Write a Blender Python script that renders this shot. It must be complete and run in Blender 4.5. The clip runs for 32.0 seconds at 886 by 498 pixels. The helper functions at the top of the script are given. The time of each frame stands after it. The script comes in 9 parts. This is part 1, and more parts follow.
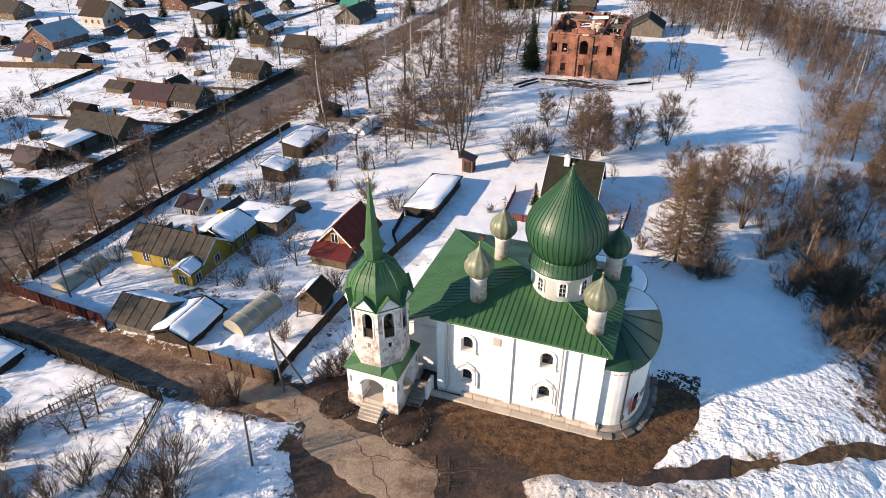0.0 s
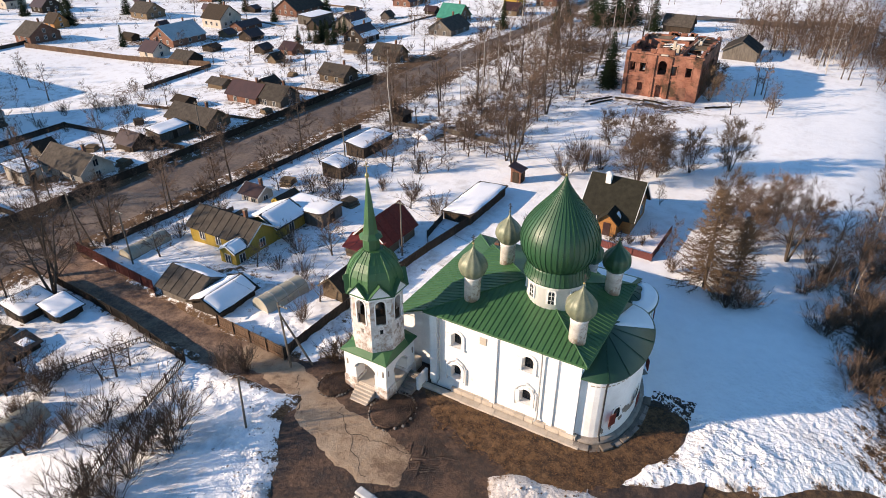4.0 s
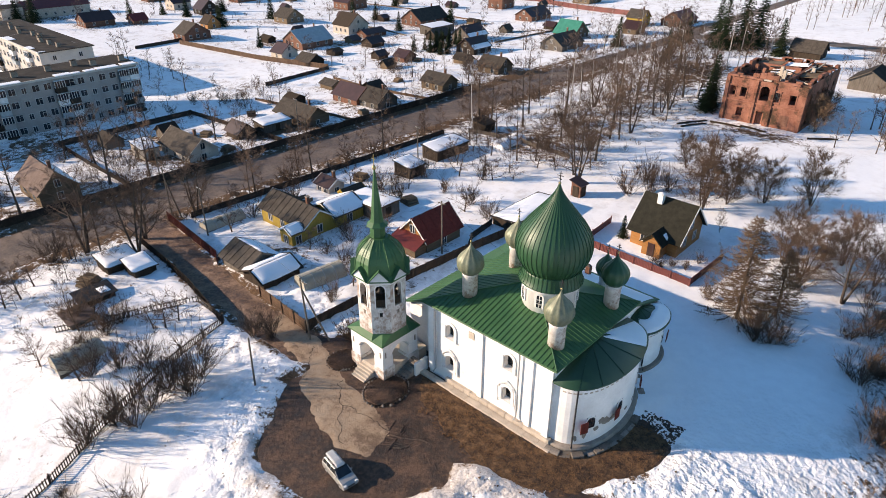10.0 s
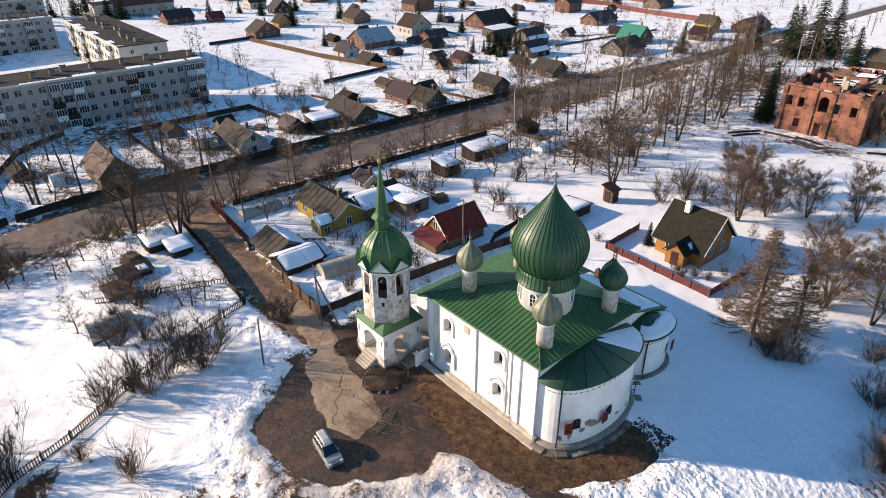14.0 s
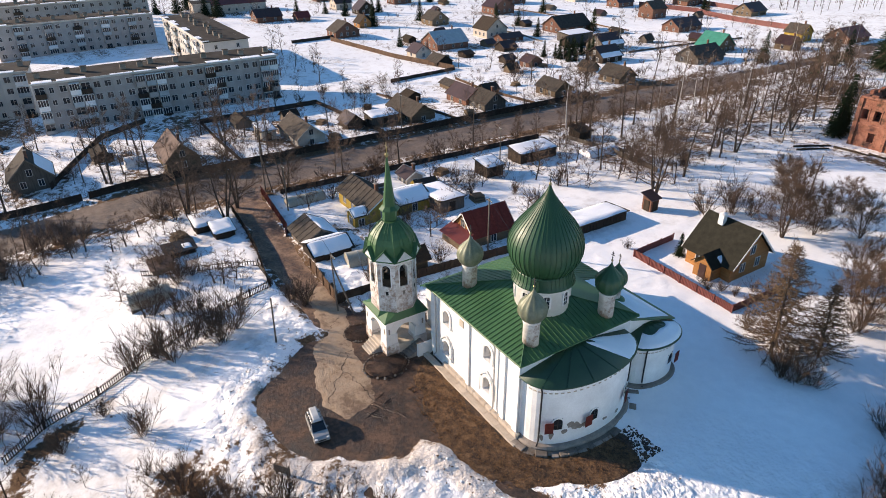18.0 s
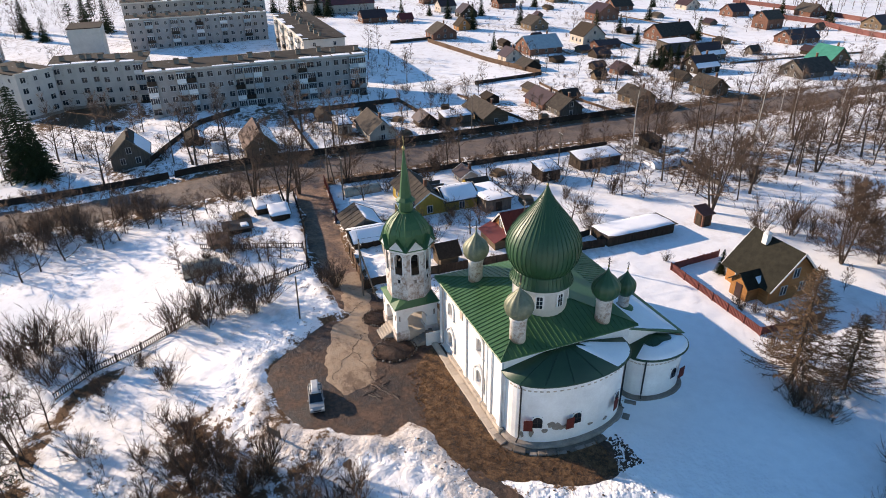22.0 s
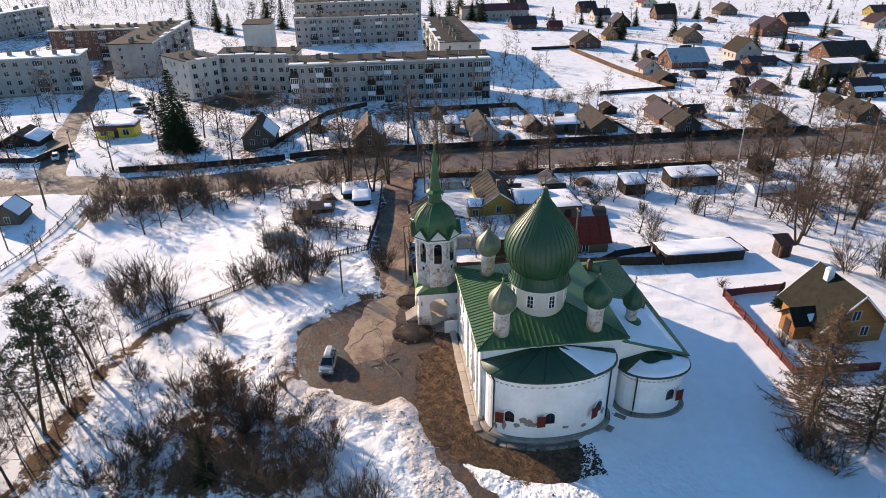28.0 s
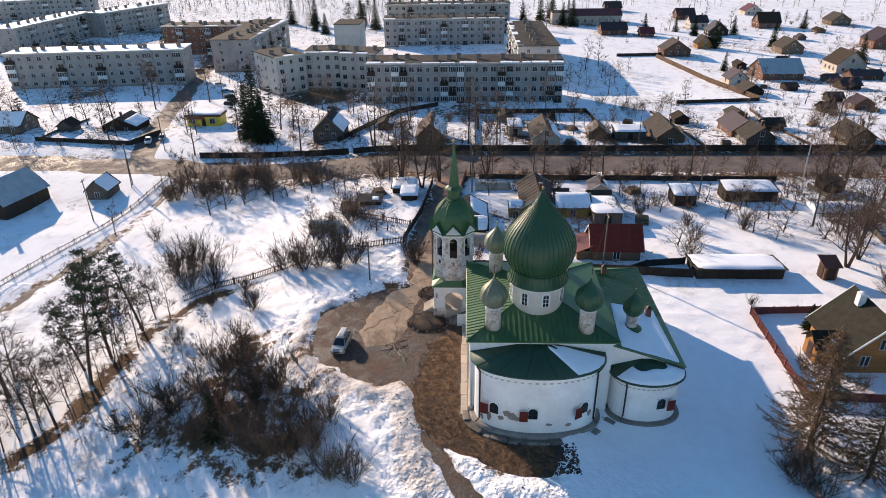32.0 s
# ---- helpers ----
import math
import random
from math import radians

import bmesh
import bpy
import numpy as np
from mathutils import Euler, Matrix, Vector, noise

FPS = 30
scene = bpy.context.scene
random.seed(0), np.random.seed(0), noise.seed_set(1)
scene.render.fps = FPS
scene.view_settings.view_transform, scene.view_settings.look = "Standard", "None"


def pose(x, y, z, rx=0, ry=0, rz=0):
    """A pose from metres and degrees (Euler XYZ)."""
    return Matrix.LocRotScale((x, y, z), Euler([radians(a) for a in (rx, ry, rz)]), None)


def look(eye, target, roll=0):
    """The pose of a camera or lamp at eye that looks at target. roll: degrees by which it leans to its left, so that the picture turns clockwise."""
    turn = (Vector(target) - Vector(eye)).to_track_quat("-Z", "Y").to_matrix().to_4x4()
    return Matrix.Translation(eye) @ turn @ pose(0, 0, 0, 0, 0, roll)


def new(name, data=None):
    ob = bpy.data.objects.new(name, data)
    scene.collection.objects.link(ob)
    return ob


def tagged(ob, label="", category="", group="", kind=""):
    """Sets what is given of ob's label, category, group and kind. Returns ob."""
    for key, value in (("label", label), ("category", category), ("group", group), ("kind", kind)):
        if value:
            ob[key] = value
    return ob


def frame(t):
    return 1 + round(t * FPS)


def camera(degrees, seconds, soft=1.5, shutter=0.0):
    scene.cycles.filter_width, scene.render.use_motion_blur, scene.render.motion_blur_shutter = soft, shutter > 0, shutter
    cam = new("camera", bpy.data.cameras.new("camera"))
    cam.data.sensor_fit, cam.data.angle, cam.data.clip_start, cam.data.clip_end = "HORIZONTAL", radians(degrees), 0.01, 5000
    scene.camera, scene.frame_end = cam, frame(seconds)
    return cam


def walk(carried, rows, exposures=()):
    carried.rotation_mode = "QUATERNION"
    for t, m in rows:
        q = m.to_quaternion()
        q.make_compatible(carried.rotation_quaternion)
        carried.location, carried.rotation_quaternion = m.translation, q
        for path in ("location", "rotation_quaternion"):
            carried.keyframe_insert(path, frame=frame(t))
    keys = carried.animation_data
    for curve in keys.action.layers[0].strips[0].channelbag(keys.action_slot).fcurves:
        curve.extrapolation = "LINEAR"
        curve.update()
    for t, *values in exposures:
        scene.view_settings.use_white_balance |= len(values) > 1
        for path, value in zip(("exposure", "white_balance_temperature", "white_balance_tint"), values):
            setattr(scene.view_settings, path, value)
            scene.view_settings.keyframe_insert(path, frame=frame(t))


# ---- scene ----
cam = camera(69.6, 32.0, soft=0.9)
METRES, EYE, TILT, LEAN, TURN = 62.5, 40.0, 0.0, 0.0, 20.3
ROWS = [
    (0.0, 0.0, 0.0, 0.0, -0.09, -31.34, 0.15),
    (0.5, 0.0143, -0.0041, 0.0006, 1.03, -31.23, 0.14),
    (1.0, 0.0323, -0.009, 0.0012, 2.45, -31.08, 0.11),
    (1.5, 0.0484, -0.0134, 0.0017, 3.7, -30.94, 0.1),
    (2.0, 0.0666, -0.0182, 0.0024, 5.13, -30.77, 0.07),
    (2.5, 0.0825, -0.0221, 0.0027, 6.35, -30.63, 0.05),
    (3.0, 0.1005, -0.0262, 0.0031, 7.74, -30.46, 0.02),
    (3.5, 0.1163, -0.0294, 0.0036, 8.94, -30.32, -0.0),
    (5.5, 0.1817, -0.0388, 0.0051, 13.83, -29.77, -0.05),
    (6.0, 0.1978, -0.0403, 0.0054, 15.01, -29.65, -0.06),
    (6.5, 0.2118, -0.0411, 0.0055, 16.02, -29.56, -0.06),
    (7.0, 0.227, -0.0415, 0.0055, 17.15, -29.45, -0.07),
    (7.5, 0.2393, -0.0421, 0.0055, 18.09, -29.37, -0.12),
    (8.0, 0.2534, -0.042, 0.0055, 19.09, -29.29, -0.08),
    (8.5, 0.2656, -0.0418, 0.0058, 19.97, -29.22, -0.05),
    (9.0, 0.2791, -0.0412, 0.0062, 20.93, -29.17, -0.03),
    (9.5, 0.2903, -0.0404, 0.0064, 21.76, -29.09, -0.05),
    (10.0, 0.3038, -0.0388, 0.0071, 22.7, -29.02, 0.01),
    (10.5, 0.315, -0.0379, 0.0075, 23.5, -28.96, 0.02),
    (11.0, 0.3273, -0.0362, 0.0079, 24.4, -28.92, 0.02),
    (11.5, 0.3377, -0.0343, 0.0084, 25.17, -28.92, 0.04),
    (12.0, 0.3499, -0.0321, 0.0083, 26.04, -28.88, 0.06),
    (12.5, 0.3604, -0.0298, 0.0084, 26.8, -28.87, 0.07),
    (13.0, 0.3726, -0.027, 0.0084, 27.68, -28.85, 0.11),
    (13.5, 0.3835, -0.0245, 0.0083, 28.45, -28.83, 0.14),
    (14.0, 0.396, -0.0209, 0.0083, 29.36, -28.8, 0.18),
    (14.5, 0.4073, -0.0175, 0.0081, 30.17, -28.75, 0.22),
    (16.5, 0.4586, 0.0009, 0.0066, 33.96, -28.62, 0.34),
    (17.0, 0.4738, 0.0066, 0.0066, 35.09, -28.57, 0.36),
    (17.5, 0.4874, 0.0123, 0.0064, 36.16, -28.51, 0.37),
    (18.0, 0.5034, 0.0193, 0.0064, 37.41, -28.46, 0.41),
    (18.5, 0.5174, 0.0258, 0.0062, 38.53, -28.44, 0.41),
    (19.0, 0.5335, 0.0337, 0.006, 39.85, -28.41, 0.43),
    (19.5, 0.5479, 0.0413, 0.006, 41.02, -28.35, 0.46),
    (20.0, 0.5645, 0.0501, 0.0057, 42.39, -28.3, 0.46),
    (20.5, 0.5793, 0.0576, 0.0058, 43.59, -28.25, 0.46),
    (21.0, 0.5959, 0.0672, 0.0054, 44.98, -28.15, 0.48),
    (21.5, 0.6102, 0.0759, 0.0053, 46.19, -28.1, 0.52),
    (22.0, 0.6269, 0.0862, 0.0053, 47.61, -28.02, 0.54),
    (22.5, 0.6416, 0.0956, 0.0053, 48.85, -27.96, 0.58),
    (23.0, 0.6578, 0.1062, 0.0055, 50.24, -27.88, 0.59),
    (23.5, 0.6717, 0.1156, 0.0061, 51.44, -27.84, 0.6),
    (24.0, 0.6868, 0.1266, 0.0065, 52.75, -27.78, 0.63),
    (24.5, 0.6997, 0.1362, 0.0069, 53.89, -27.71, 0.64),
    (25.0, 0.7139, 0.1474, 0.0075, 55.19, -27.67, 0.64),
    (25.5, 0.7262, 0.1578, 0.0077, 56.34, -27.63, 0.66),
    (27.5, 0.7753, 0.2052, 0.007, 61.23, -27.38, 0.69),
    (28.0, 0.7897, 0.2209, 0.0072, 62.72, -27.31, 0.7),
    (28.5, 0.8003, 0.2324, 0.0072, 63.82, -27.25, 0.71),
    (29.0, 0.8139, 0.2477, 0.0075, 65.23, -27.19, 0.73),
    (29.5, 0.8241, 0.2592, 0.0078, 66.29, -27.14, 0.73),
    (30.0, 0.8369, 0.2742, 0.0084, 67.63, -27.08, 0.74),
    (30.5, 0.8463, 0.2856, 0.0088, 68.65, -27.03, 0.74),
    (31.0, 0.858, 0.2998, 0.0092, 69.91, -26.98, 0.74),
    (31.5, 0.8662, 0.3101, 0.0094, 70.8, -26.94, 0.75),
    (32.0, 0.8741, 0.3196, 0.0099, 71.69, -26.94, 0.72),
]
walk(cam, [(t, pose(0, 0, EYE, TILT, LEAN, TURN) @ pose(METRES * x, METRES * y, METRES * z, 90 + pitch, roll, yaw)) for t, x, y, z, yaw, pitch, roll in ROWS],
     [(0.0, 0.74, 7650, 14.0), (8.0, 0.71, 7600, 14.0), (20.0, 0.71, 7550, 15.0), (32.0, 0.66, 7550, 16.0)])

# ---- world, sun ----
SUN_EL, SHADE_AZ = radians(18.2), radians(40.5)
world = bpy.data.worlds.new("world")
scene.world = world
world.use_nodes = True
wn = world.node_tree.nodes
sky = wn.new("ShaderNodeTexSky")
sky.sky_type, sky.sun_disc = "NISHITA", False
sky.sun_elevation, sky.sun_rotation = SUN_EL, math.atan2(-math.cos(SHADE_AZ), -math.sin(SHADE_AZ))
sky.air_density, sky.dust_density, sky.ozone_density = 1.0, 0.0, 3.5
deep = wn.new("ShaderNodeHueSaturation")
deep.inputs["Saturation"].default_value = 1.16
world.node_tree.links.new(sky.outputs[0], deep.inputs["Color"])
world.node_tree.links.new(deep.outputs[0], wn["Background"].inputs[0])
wn["Background"].inputs[1].default_value = 0.136
sun = new("sun", bpy.data.lights.new("sun", "SUN"))
sun.data.energy, sun.data.angle, sun.data.color = 4.7, radians(0.6), (1.0, 0.865, 0.735)
sun_from = Vector((-math.cos(SHADE_AZ) * math.cos(SUN_EL), -math.sin(SHADE_AZ) * math.cos(SUN_EL), math.sin(SUN_EL)))
sun.matrix_world = look(sun_from * 300, (0, 0, 0))

# ---- materials ----
def nodes_of(name):
    m = bpy.data.materials.new(name)
    m.use_nodes = True
    nt = m.node_tree
    return m, nt, nt.nodes["Principled BSDF"]


def tex_noise(nt, scale, detail=5.0, rough=0.6, coord=None, stretch=None):
    n = nt.nodes.new("ShaderNodeTexNoise")
    n.inputs["Scale"].default_value, n.inputs["Detail"].default_value, n.inputs["Roughness"].default_value = scale, detail, rough
    c = coord or nt.nodes.new("ShaderNodeTexCoord").outputs["Object"]
    if stretch:
        mp = nt.nodes.new("ShaderNodeMapping")
        mp.inputs["Scale"].default_value = stretch
        nt.links.new(c, mp.inputs[0])
        c = mp.outputs[0]
    nt.links.new(c, n.inputs["Vector"])
    return n.outputs[0]


def ramp(nt, fac, stops):
    r = nt.nodes.new("ShaderNodeValToRGB")
    el = r.color_ramp.elements
    while len(el) < len(stops):
        el.new(0.5)
    for e, (p, c) in zip(el, stops):
        e.position = p
        e.color = (*c, 1) if len(c) == 3 else c
    nt.links.new(fac, r.inputs[0])
    return r.outputs[0]


def mixc(nt, fac, a, b):
    m = nt.nodes.new("ShaderNodeMix")
    m.data_type = "RGBA"
    for sock, v in ((m.inputs[0], fac), (m.inputs[6], a), (m.inputs[7], b)):
        if isinstance(v, (int, float)):
            sock.default_value = v
        elif isinstance(v, tuple):
            sock.default_value = (*v, 1)
        else:
            nt.links.new(v, sock)
    return m.outputs[2]


def maths(nt, op, a, b=0.0):
    m = nt.nodes.new("ShaderNodeMath")
    m.operation = op
    for sock, v in ((m.inputs[0], a), (m.inputs[1], b)):
        if isinstance(v, (int, float)):
            sock.default_value = v
        else:
            nt.links.new(v, sock)
    return m.outputs[0]


def bump(nt, p, height, strength=0.4, dist=0.05):
    b = nt.nodes.new("ShaderNodeBump")
    b.inputs["Strength"].default_value, b.inputs["Distance"].default_value = strength, dist
    nt.links.new(height, b.inputs["Height"])
    nt.links.new(b.outputs[0], p.inputs["Normal"])


def worn(name, c1, c2, scale=1.2, rough=0.8, metal=0.0, fine=12.0, bumpy=0.3, depth=0.02, dirt=None, dirt_at=0.62, stretch=None, vary=0.12):
    """A two-scale surface: broad tone shift between c1 and c2, fine grain, stains of colour dirt, and a shift from object to object."""
    m, nt, p = nodes_of(name)
    co = nt.nodes.new("ShaderNodeTexCoord").outputs["Object"]
    broad = tex_noise(nt, scale, 6, 0.65, co, stretch)
    grain = tex_noise(nt, scale * fine, 4, 0.7, co, stretch)
    both = maths(nt, "ADD", maths(nt, "MULTIPLY", broad, 0.65), maths(nt, "MULTIPLY", grain, 0.35))
    col = ramp(nt, both, [(0.36, c1), (0.66, c2)])
    if dirt:
        spots = tex_noise(nt, scale * 0.7, 8, 0.75, co)
        fac = ramp(nt, spots, [(dirt_at, (0, 0, 0)), (dirt_at + 0.1, (1, 1, 1))])
        col = mixc(nt, fac, col, dirt)
    if vary:
        rnd = nt.nodes.new("ShaderNodeObjectInfo").outputs["Random"]
        hsv = nt.nodes.new("ShaderNodeHueSaturation")
        nt.links.new(maths(nt, "ADD", maths(nt, "MULTIPLY", rnd, 2 * vary), 1 - vary), hsv.inputs["Value"])
        nt.links.new(col, hsv.inputs["Color"])
        col = hsv.outputs[0]
    nt.links.new(col, p.inputs["Base Color"])
    p.inputs["Metallic"].default_value = metal
    p.inputs["Specular IOR Level"].default_value = 0.5 if rough < 0.6 else 0.15
    nt.links.new(ramp(nt, grain, [(0.3, (rough - 0.1,) * 3), (0.7, (min(1, rough + 0.1),) * 3)]), p.inputs["Roughness"])
    bump(nt, p, both, bumpy, depth)
    return m


def snow_ground():
    """Old spring snow: lumpy, crusted, with dry grass and soil showing where the vertex value 'bare' is high."""
    m, nt, p = nodes_of("snow_ground")
    co = nt.nodes.new("ShaderNodeTexCoord").outputs["Object"]
    big, mid, fine = tex_noise(nt, 0.12, 5, 0.6, co), tex_noise(nt, 0.9, 6, 0.65, co), tex_noise(nt, 5.0, 5, 0.7, co)
    bare = nt.nodes.new("ShaderNodeAttribute")
    bare.attribute_name = "bare"
    snow = ramp(nt, maths(nt, "ADD", maths(nt, "MULTIPLY", big, 0.5), maths(nt, "MULTIPLY", mid, 0.5)), [(0.35, (0.87, 0.872, 0.878)), (0.6, (0.955, 0.955, 0.955))])
    speck = ramp(nt, tex_noise(nt, 2.6, 8, 0.8, co), [(0.61, (0, 0, 0)), (0.70, (1, 1, 1))])
    dirty = nt.nodes.new("ShaderNodeClamp")
    nt.links.new(maths(nt, "MULTIPLY", bare.outputs["Fac"], 2.0), dirty.inputs[0])
    snow = mixc(nt, maths(nt, "MULTIPLY", speck, dirty.outputs[0]), snow, (0.30, 0.25, 0.20))
    slush = ramp(nt, tex_noise(nt, 0.33, 8, 0.72, co), [(0.50, (0, 0, 0)), (0.66, (1, 1, 1))])
    snow = mixc(nt, maths(nt, "MULTIPLY", slush, maths(nt, "MULTIPLY", dirty.outputs[0], 1.0)), snow, (0.36, 0.30, 0.245))
    soil = ramp(nt, fine, [(0.3, (0.055, 0.032, 0.019)), (0.5, (0.125, 0.075, 0.045)), (0.7, (0.215, 0.14, 0.085))])
    edge = maths(nt, "ADD", bare.outputs["Fac"], maths(nt, "MULTIPLY", maths(nt, "SUBTRACT", maths(nt, "ADD", mid, maths(nt, "MULTIPLY", fine, 0.6)), 0.8), 1.5))
    fac = ramp(nt, edge, [(0.45, (0, 0, 0)), (0.6, (1, 1, 1))])
    grime = nt.nodes.new("ShaderNodeAttribute")
    grime.attribute_name = "grime"
    tan = ramp(nt, fine, [(0.36, (0.12, 0.085, 0.065)), (0.47, (0.40, 0.325, 0.27)), (0.62, (0.68, 0.61, 0.55))])
    crust = ramp(nt, maths(nt, "ADD", grime.outputs["Fac"], maths(nt, "MULTIPLY", maths(nt, "SUBTRACT", mid, 0.5), 1.6)), [(0.42, (0, 0, 0)), (0.7, (1, 1, 1))])
    snow = mixc(nt, maths(nt, "MULTIPLY", crust, 0.62), snow, tan)
    nt.links.new(mixc(nt, fac, snow, soil), p.inputs["Base Color"])
    p.inputs["Roughness"].default_value = 0.9
    p.inputs["Specular IOR Level"].default_value = 0.08
    pits = nt.nodes.new("ShaderNodeAttribute")
    pits.attribute_name = "pitted"
    cups = tex_noise(nt, 1.7, 3, 0.55, co)
    lump = maths(nt, "ADD", maths(nt, "MULTIPLY", mid, 0.38), maths(nt, "MULTIPLY", fine, 0.14))
    lump = maths(nt, "ADD", lump, maths(nt, "MULTIPLY", maths(nt, "MULTIPLY", cups, pits.outputs["Fac"]), 2.0))
    bump(nt, p, lump, 0.8, 0.24)
    return m


def muddy(name, dark, mid_c, light, wet=0.4, scale=0.5):
    m, nt, p = nodes_of(name)
    co = nt.nodes.new("ShaderNodeTexCoord").outputs["Object"]
    a, b, c = tex_noise(nt, scale, 6, 0.65, co), tex_noise(nt, scale * 6, 6, 0.7, co), tex_noise(nt, scale * 40, 3, 0.7, co)
    s = maths(nt, "ADD", maths(nt, "MULTIPLY", a, 0.55), maths(nt, "ADD", maths(nt, "MULTIPLY", b, 0.3), maths(nt, "MULTIPLY", c, 0.15)))
    nt.links.new(ramp(nt, s, [(0.41, dark), (0.49, mid_c), (0.58, light)]), p.inputs["Base Color"])
    nt.links.new(ramp(nt, a, [(0.4, (1 - wet,) * 3), (0.62, (0.95,) * 3)]), p.inputs["Roughness"])
    bump(nt, p, maths(nt, "ADD", b, maths(nt, "MULTIPLY", c, 0.5)), 0.8, 0.16)
    return m


def glassy(name, tint=(0.012, 0.016, 0.02)):
    m, nt, p = nodes_of(name)
    nt.links.new(ramp(nt, tex_noise(nt, 0.6, 2), [(0.35, tint), (0.7, tuple(2.2 * v for v in tint))]), p.inputs["Base Color"])
    p.inputs["Roughness"].default_value, p.inputs["Specular IOR Level"].default_value = 0.12, 0.5
    return m


SNOW_G = snow_ground()
SNOW = worn("roof_snow", (0.86, 0.875, 0.90), (0.94, 0.945, 0.955), 0.7, 0.7, fine=6, bumpy=0.4, depth=0.06, vary=0.02)
MUD = muddy("mud", (0.0145, 0.0072, 0.0047), (0.05, 0.0262, 0.0165), (0.135, 0.079, 0.052), 0.5, 0.45)
DRY = muddy("dry_grass", (0.026, 0.0132, 0.0066), (0.092, 0.047, 0.021), (0.20, 0.112, 0.054), 0.1, 1.6)
ASPH = muddy("old_asphalt", (0.19, 0.120, 0.074), (0.355, 0.25, 0.165), (0.41, 0.305, 0.212), 0.25, 0.35)
ROADM = muddy("road_dirt", (0.075, 0.052, 0.04), (0.125, 0.09, 0.07), (0.2, 0.15, 0.12), 0.35, 0.3)
WHITE = worn("whitewash", (0.70, 0.68, 0.66), (0.87, 0.855, 0.835), 0.6, 0.85, dirt=(0.56, 0.50, 0.44), dirt_at=0.63, depth=0.015, vary=0.02)
WORNWHITE = worn("worn_whitewash", (0.50, 0.455, 0.42), (0.82, 0.80, 0.77), 0.85, 0.88, dirt=(0.34, 0.25, 0.20), dirt_at=0.475, depth=0.03, vary=0.02)
GREENR = worn("green_roof_paint", (0.0234, 0.0857, 0.0292), (0.0507, 0.138, 0.0507), 0.45, 0.5, fine=20, bumpy=0.1, depth=0.01, vary=0.1)
GREENA = worn("dark_green_sheet", (0.009, 0.04, 0.018), (0.018, 0.062, 0.029), 0.7, 0.42, fine=14, bumpy=0.25, depth=0.03, vary=0.03)
GREEND = worn("green_dome_paint", (0.0128, 0.058, 0.0245), (0.024, 0.088, 0.037), 0.5, 0.46, fine=16, bumpy=0.1, depth=0.01, vary=0.0)
OLIVE = worn("weathered_green_copper", (0.10, 0.125, 0.08), (0.22, 0.22, 0.15), 1.9, 0.5, metal=0.15, fine=8, bumpy=0.15, vary=0.12)
STONE = worn("grey_stone", (0.17, 0.145, 0.122), (0.33, 0.285, 0.245), 1.0, 0.9, dirt=(0.11, 0.08, 0.06), vary=0.1)
PALE = worn("pale_stone", (0.40, 0.34, 0.28), (0.56, 0.49, 0.41), 0.9, 0.9, dirt=(0.24, 0.18, 0.13), vary=0.08)
NICHESHADE = worn("niche_shade", (0.015, 0.013, 0.012), (0.03, 0.027, 0.025), 1, 0.95, vary=0)
GLASS = glassy("window_glass")
GOLD = worn("dull_gilt", (0.32, 0.24, 0.10), (0.45, 0.36, 0.18), 3, 0.4, metal=0.7, vary=0)
IRON = worn("dark_iron", (0.03, 0.03, 0.032), (0.06, 0.06, 0.06), 3, 0.6, metal=0.3, vary=0)
LOG = worn("log_wall", (0.102, 0.0723, 0.0467), (0.204, 0.149, 0.0978), 1.0, 0.85, stretch=(0.4, 0.4, 4), vary=0.2)
GREYWOOD = worn("grey_wood", (0.08, 0.068, 0.056), (0.176, 0.152, 0.128), 1.2, 0.9, stretch=(3, 3, 0.4), vary=0.22)
DARKWOOD = worn("dark_wood", (0.0263, 0.0195, 0.015), (0.0638, 0.0473, 0.0345), 1.2, 0.9, stretch=(3, 3, 0.4), vary=0.2)
OCHRE = worn("ochre_boards", (0.27, 0.117, 0.036), (0.414, 0.203, 0.0765), 1.0, 0.6, stretch=(0.5, 0.5, 5), vary=0.08)
YELLOW = worn("yellow_boards", (0.27, 0.18, 0.0315), (0.396, 0.279, 0.063), 1.0, 0.7, stretch=(3, 3, 0.6), dirt=(0.25, 0.18, 0.06), vary=0.05)
SLATE = worn("grey_slate", (0.0432, 0.0363, 0.0309), (0.0961, 0.0821, 0.0685), 1.3, 0.9, dirt=(0.037, 0.0375, 0.0199), dirt_at=0.6, vary=0.2)
BROWNR = worn("brown_metal_roof", (0.03, 0.012, 0.010), (0.06, 0.025, 0.02), 0.8, 0.5, vary=0.2)
REDR = worn("red_metal_roof", (0.10, 0.013, 0.010), (0.16, 0.024, 0.017), 0.8, 0.5, vary=0.1)
OLIVER = worn("olive_shingle", (0.016, 0.0155, 0.011), (0.034, 0.032, 0.023), 1.5, 0.85, vary=0.05)
BLUEGR = worn("blue_grey_metal", (0.26, 0.31, 0.33), (0.40, 0.45, 0.46), 0.8, 0.45, vary=0.1)
TEALR = worn("teal_metal_roof", (0.02, 0.16, 0.11), (0.05, 0.27, 0.19), 0.8, 0.5, vary=0.1)
BRICK = worn("red_brick", (0.115, 0.055, 0.038), (0.22, 0.115, 0.082), 1.4, 0.9, fine=9, dirt=(0.16, 0.10, 0.07), bumpy=0.5, depth=0.04, vary=0.15)
